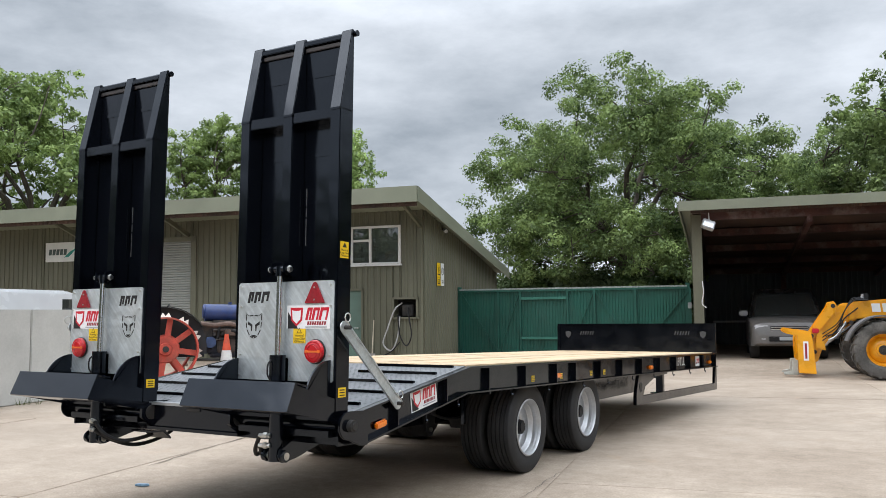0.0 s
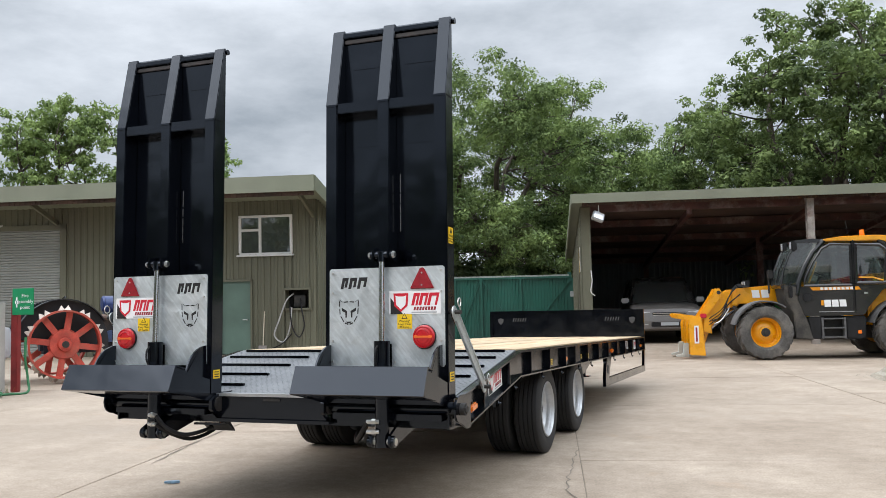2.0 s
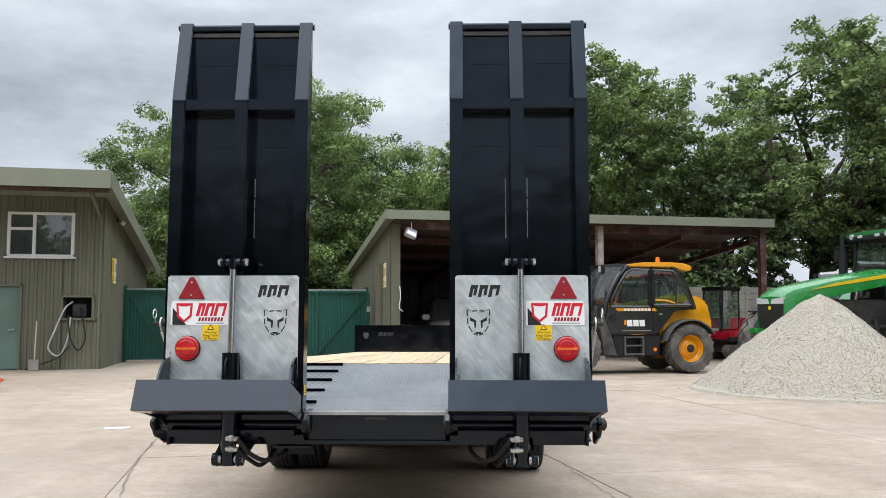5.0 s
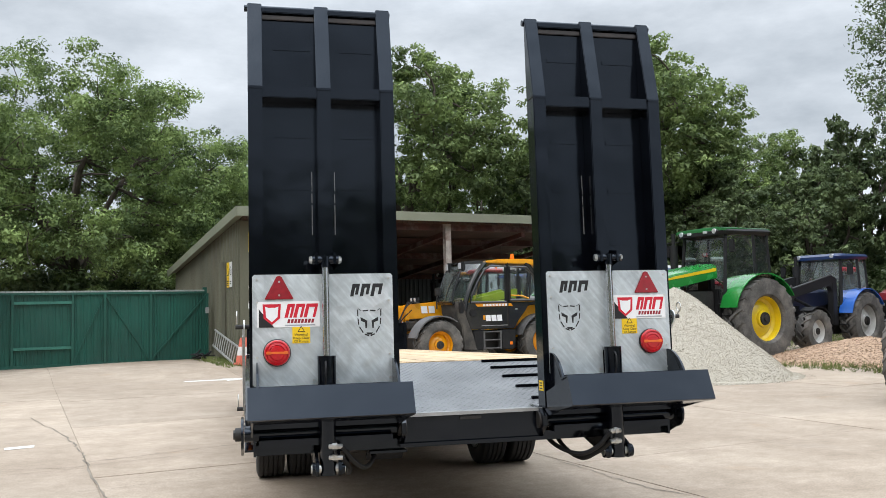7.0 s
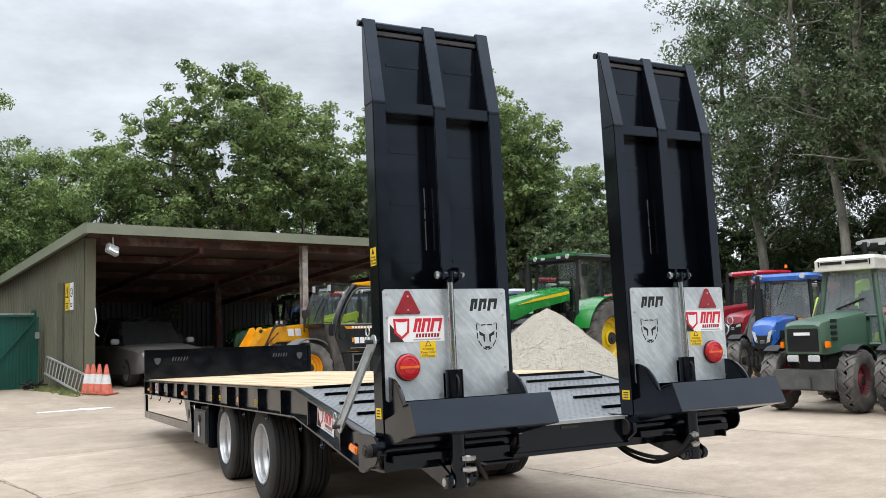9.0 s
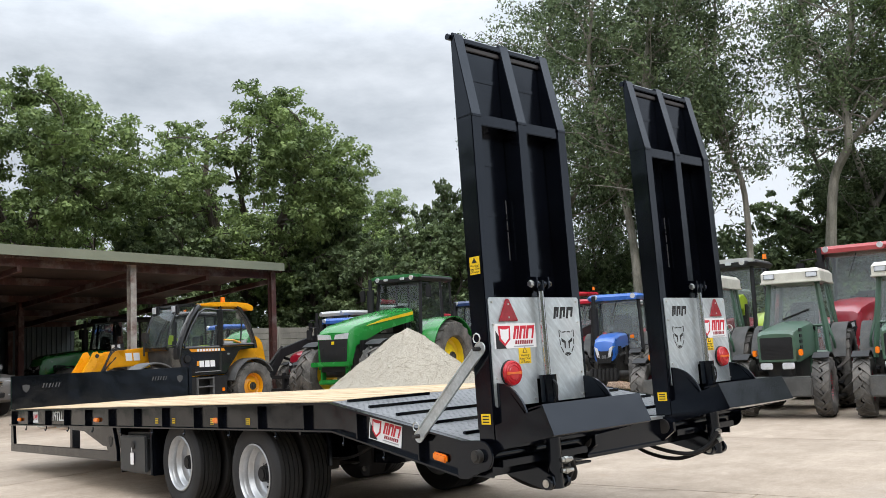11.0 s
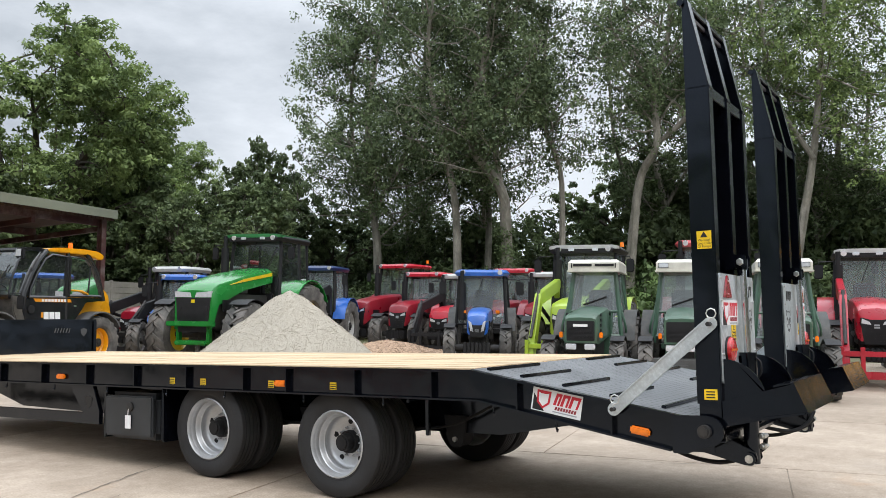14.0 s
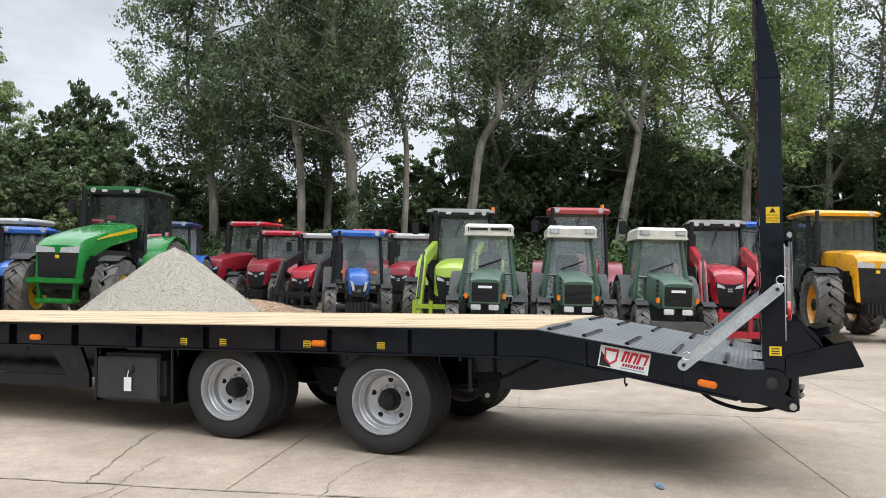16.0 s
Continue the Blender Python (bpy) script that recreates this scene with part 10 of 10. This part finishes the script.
# ---- concrete bays of the yard, joints open between them ----
def yard_concrete():
    m = bpy.data.materials.new("worn_yard_concrete")
    m.use_nodes = True
    n, l = m.node_tree.nodes, m.node_tree.links
    b = n["Principled BSDF"]
    geo, oi = n.new("ShaderNodeNewGeometry"), n.new("ShaderNodeObjectInfo")
    def nz(scale, detail=6, rough=0.55):
        t = n.new("ShaderNodeTexNoise")
        t.inputs["Scale"].default_value, t.inputs["Detail"].default_value, t.inputs["Roughness"].default_value = scale, detail, rough
        l.new(geo.outputs["Position"], t.inputs["Vector"])
        return t.outputs["Fac"]
    def ramp(src, p0, p1, c0, c1):
        r = n.new("ShaderNodeValToRGB")
        r.color_ramp.elements[0].position, r.color_ramp.elements[1].position = p0, p1
        r.color_ramp.elements[0].color, r.color_ramp.elements[1].color = (*c0, 1), (*c1, 1)
        l.new(src, r.inputs["Fac"])
        return r.outputs["Color"]
    def mixc(kind, f, a, c):
        x = n.new("ShaderNodeMix")
        x.data_type, x.blend_type = "RGBA", kind
        if isinstance(f, float):
            x.inputs["Factor"].default_value = f
        else:
            l.new(f, x.inputs["Factor"])
        for sock, val in (("A", a), ("B", c)):
            if isinstance(val, tuple):
                x.inputs[sock].default_value = (*val, 1)
            else:
                l.new(val, x.inputs[sock])
        return x.outputs["Result"]
    col = ramp(nz(0.35, 8, 0.6), 0.35, 0.65, (0.352, 0.283, 0.220), (0.468, 0.388, 0.310))
    col = mixc("MULTIPLY", 0.8, col, ramp(nz(2.2, 8, 0.65), 0.3, 0.7, (0.72, 0.70, 0.66), (1.08, 1.07, 1.06)))
    col = mixc("MULTIPLY", 0.6, col, ramp(nz(60, 3), 0.35, 0.65, (0.72, 0.72, 0.72), (1.15, 1.15, 1.15)))
    col = mixc("MULTIPLY", 0.7, col, ramp(nz(11, 6, 0.7), 0.32, 0.68, (0.80, 0.79, 0.77), (1.10, 1.10, 1.10)))
    scuff = n.new("ShaderNodeMapping")
    scuff.inputs["Scale"].default_value = (0.35, 3.2, 1)
    scuff.inputs["Rotation"].default_value = (0, 0, 0.5)
    l.new(geo.outputs["Position"], scuff.inputs["Vector"])
    t = n.new("ShaderNodeTexNoise")
    t.inputs["Scale"].default_value, t.inputs["Detail"].default_value, t.inputs["Roughness"].default_value = 1.6, 8, 0.7
    l.new(scuff.outputs["Vector"], t.inputs["Vector"])
    col = mixc("MULTIPLY", 0.18, col, ramp(t.outputs["Fac"], 0.36, 0.62, (0.80, 0.775, 0.74), (1.05, 1.05, 1.05)))
    grit = n.new("ShaderNodeTexVoronoi")
    grit.inputs["Scale"].default_value = 17
    l.new(geo.outputs["Position"], grit.inputs["Vector"])
    col = mixc("MIX", ramp(grit.outputs["Distance"], 0.05, 0.12, (0.45, 0.45, 0.45), (0, 0, 0)), col, (0.20, 0.17, 0.135))
    spots = n.new("ShaderNodeTexVoronoi")
    spots.inputs["Scale"].default_value = 3.3
    l.new(geo.outputs["Position"], spots.inputs["Vector"])
    col = mixc("MIX", ramp(spots.outputs["Distance"], 0.02, 0.05, (0.5, 0.5, 0.5), (0, 0, 0)), col, (0.17, 0.14, 0.11))
    rust = ramp(nz(0.8, 9, 0.72), 0.60, 0.76, (0, 0, 0), (0.5, 0.5, 0.5))
    col = mixc("MIX", rust, col, (0.40, 0.245, 0.135))
    wet = ramp(nz(0.16, 5, 0.5), 0.50, 0.66, (0, 0, 0), (0.45, 0.45, 0.45))
    col = mixc("MIX", wet, col, (0.30, 0.245, 0.190))
    oil = ramp(nz(0.55, 9, 0.65), 0.60, 0.78, (0, 0, 0), (0.45, 0.45, 0.45))
    col = mixc("MIX", oil, col, (0.23, 0.205, 0.175))
    mr = n.new("ShaderNodeMapRange")
    mr.inputs["To Min"].default_value, mr.inputs["To Max"].default_value = 0.93, 1.06
    l.new(oi.outputs["Random"], mr.inputs["Value"])
    x = n.new("ShaderNodeMix")
    x.data_type, x.blend_type = "RGBA", "MULTIPLY"
    x.inputs["Factor"].default_value = 1.0
    l.new(col, x.inputs["A"])
    l.new(mr.outputs["Result"], x.inputs["B"])
    l.new(x.outputs["Result"], b.inputs["Base Color"])
    b.inputs["Roughness"].default_value = 0.78
    b.inputs["Specular IOR Level"].default_value = 0.35
    bp = n.new("ShaderNodeBump")
    bp.inputs["Strength"].default_value, bp.inputs["Distance"].default_value = 0.25, 0.01
    l.new(nz(45, 5, 0.6), bp.inputs["Height"])
    l.new(bp.outputs["Normal"], b.inputs["Normal"])
    return m


CONC_YARD = yard_concrete()
pave = thing("pavement", "worn pale concrete yard in large bays with dark joints", "pavement", m=yard(0, 0), kind="structure")
bm = B()
g, S = 0.0022, 3.95
STEP = {-1: 2.3, 0: -2.25, 1: 0.0}   # the lanes were poured one by one, their joints out of step
box(bm, g, S - g, g, S - g, -0.04, 0.0, 0.004)
BAY = mesh_of("concrete_bay", bm, CONC_YARD)
rp_ = random.Random(4)
for i in range(-7, 6):
    for j in range(-6, 7):
        u, v = -1.85 + i * S, 2.05 + j * S + STEP.get(i, (i * 1.37) % 3.0 - 1.5)
        if -9 < u < 11 and v + S > 15.4:   # bays on the slope, cut finer
            bm = bmesh.new()
            N = 6
            gv = [[[bm.verts.new((a, b, rise(u + a, v + b) - h)) for b in (g + (S - 2 * g) * n / N for n in range(N + 1))] for a in (g + (S - 2 * g) * n / N for n in range(N + 1))] for h in (0.0, 0.04)]
            for a in range(N):
                for b in range(N):
                    bm.faces.new((gv[0][a][b], gv[0][a + 1][b], gv[0][a + 1][b + 1], gv[0][a][b + 1]))
            for p, q in [((a, 0), (a + 1, 0)) for a in range(N)] + [((N, a), (N, a + 1)) for a in range(N)] + [((a + 1, N), (a, N)) for a in range(N)] + [((0, a + 1), (0, a)) for a in range(N)]:
                bm.faces.new((gv[0][p[0]][p[1]], gv[1][p[0]][p[1]], gv[1][q[0]][q[1]], gv[0][q[0]][q[1]]))
            part("concrete_bay", bm, CONC_YARD, pave, m=pose(u, v, 0))
            continue
        part("concrete_bay", BAY, None, pave, m=pose(u, v, rp_.uniform(-0.003, 0.0), rp_.uniform(-0.03, 0.03), rp_.uniform(-0.03, 0.03), 0))
bm = B()
box(bm, -30, 20, -24, 32, -0.03, -0.007)
part("joint_filling", bm, DIRT, pave)
# cracks: thin soil-filled breaks wandering over the bays
rc = np.random.default_rng(21)
def crack(pts, w=0.012):
    c = curve_pts([(x, y, 0.0) for x, y in pts], 9)
    bm = B()
    L, R_ = [], []
    for k, p in enumerate(c):
        d = (c[min(k + 1, len(c) - 1)] - c[max(k - 1, 0)]).normalized()
        nrm = Vector((-d.y, d.x, 0))
        o = nrm * rc.normal() * 0.013
        ww = w * rc.uniform(0.35, 1.2)
        L.append(bm.verts.new(p + o + nrm * ww / 2 + Vector((0, 0, 0.0035))))
        R_.append(bm.verts.new(p + o - nrm * ww / 2 + Vector((0, 0, 0.0035))))
    for k in range(len(L) - 1):
        bm.faces.new((R_[k], R_[k + 1], L[k + 1], L[k]))
    part("crack", bm, DIRT, pave, m=pose(0, 0, 0, 0, 0, -YAW))
crack([(-2.0, 4.18), (-2.5, 4.05), (-2.95, 3.88), (-3.5, 3.95)])
crack([(-2.11, 1.39), (-2.45, 2.5), (-2.86, 4.13), (-3.07, 5.01), (-3.42, 6.13), (-4.36, 8.57)], 0.022)
crack([(-2.86, 4.13), (-2.43, 4.33), (-1.87, 4.6), (-1.18, 4.88), (-0.4, 5.0)], 0.016)
crack([(-2.7, 2.6), (-1.8, 2.8), (-1.2, 2.75)], 0.009)
crack([(1.45, 2.95), (1.62, 1.9), (1.75, 1.2), (2.2, 0.4)])
crack([(-1.4, -0.7), (-1.2, -0.9), (-0.8, -1.0)], 0.02)
crack([(-5.5, 5.0), (-4.6, 5.6), (-3.6, 6.0), (-2.9, 6.4)], 0.01)
# worn white paint marks
PAINT = mat("worn_white_line_paint", (0.66, 0.65, 0.62), rough=0.7, vary=0.15, scale=8, fine=40, bump=0.1, stain=(0.42, 0.38, 0.32), stain_amount=0.7)
for u, v, tn in ((-2.45, 6.15, 10), (1.4, 14.8, -6)):
    bm = B()
    slab(bm, [(-0.55, -0.10), (0.15, -0.08), (0.15, -0.22), (0.65, 0.03), (0.12, 0.2), (0.13, 0.08), (-0.5, 0.06)] if v > 8 else [(-0.16, -0.09), (0.13, -0.1), (0.17, 0.07), (-0.13, 0.09)], "z", 0.003, 0.0045)
    if v > 8:
        bmesh.ops.scale(bm, vec=(1.3, 1.7, 1), verts=bm.verts)
    part("paint_mark", bm, PAINT, pave, m=pose(u, v, 0, 0, 0, tn))
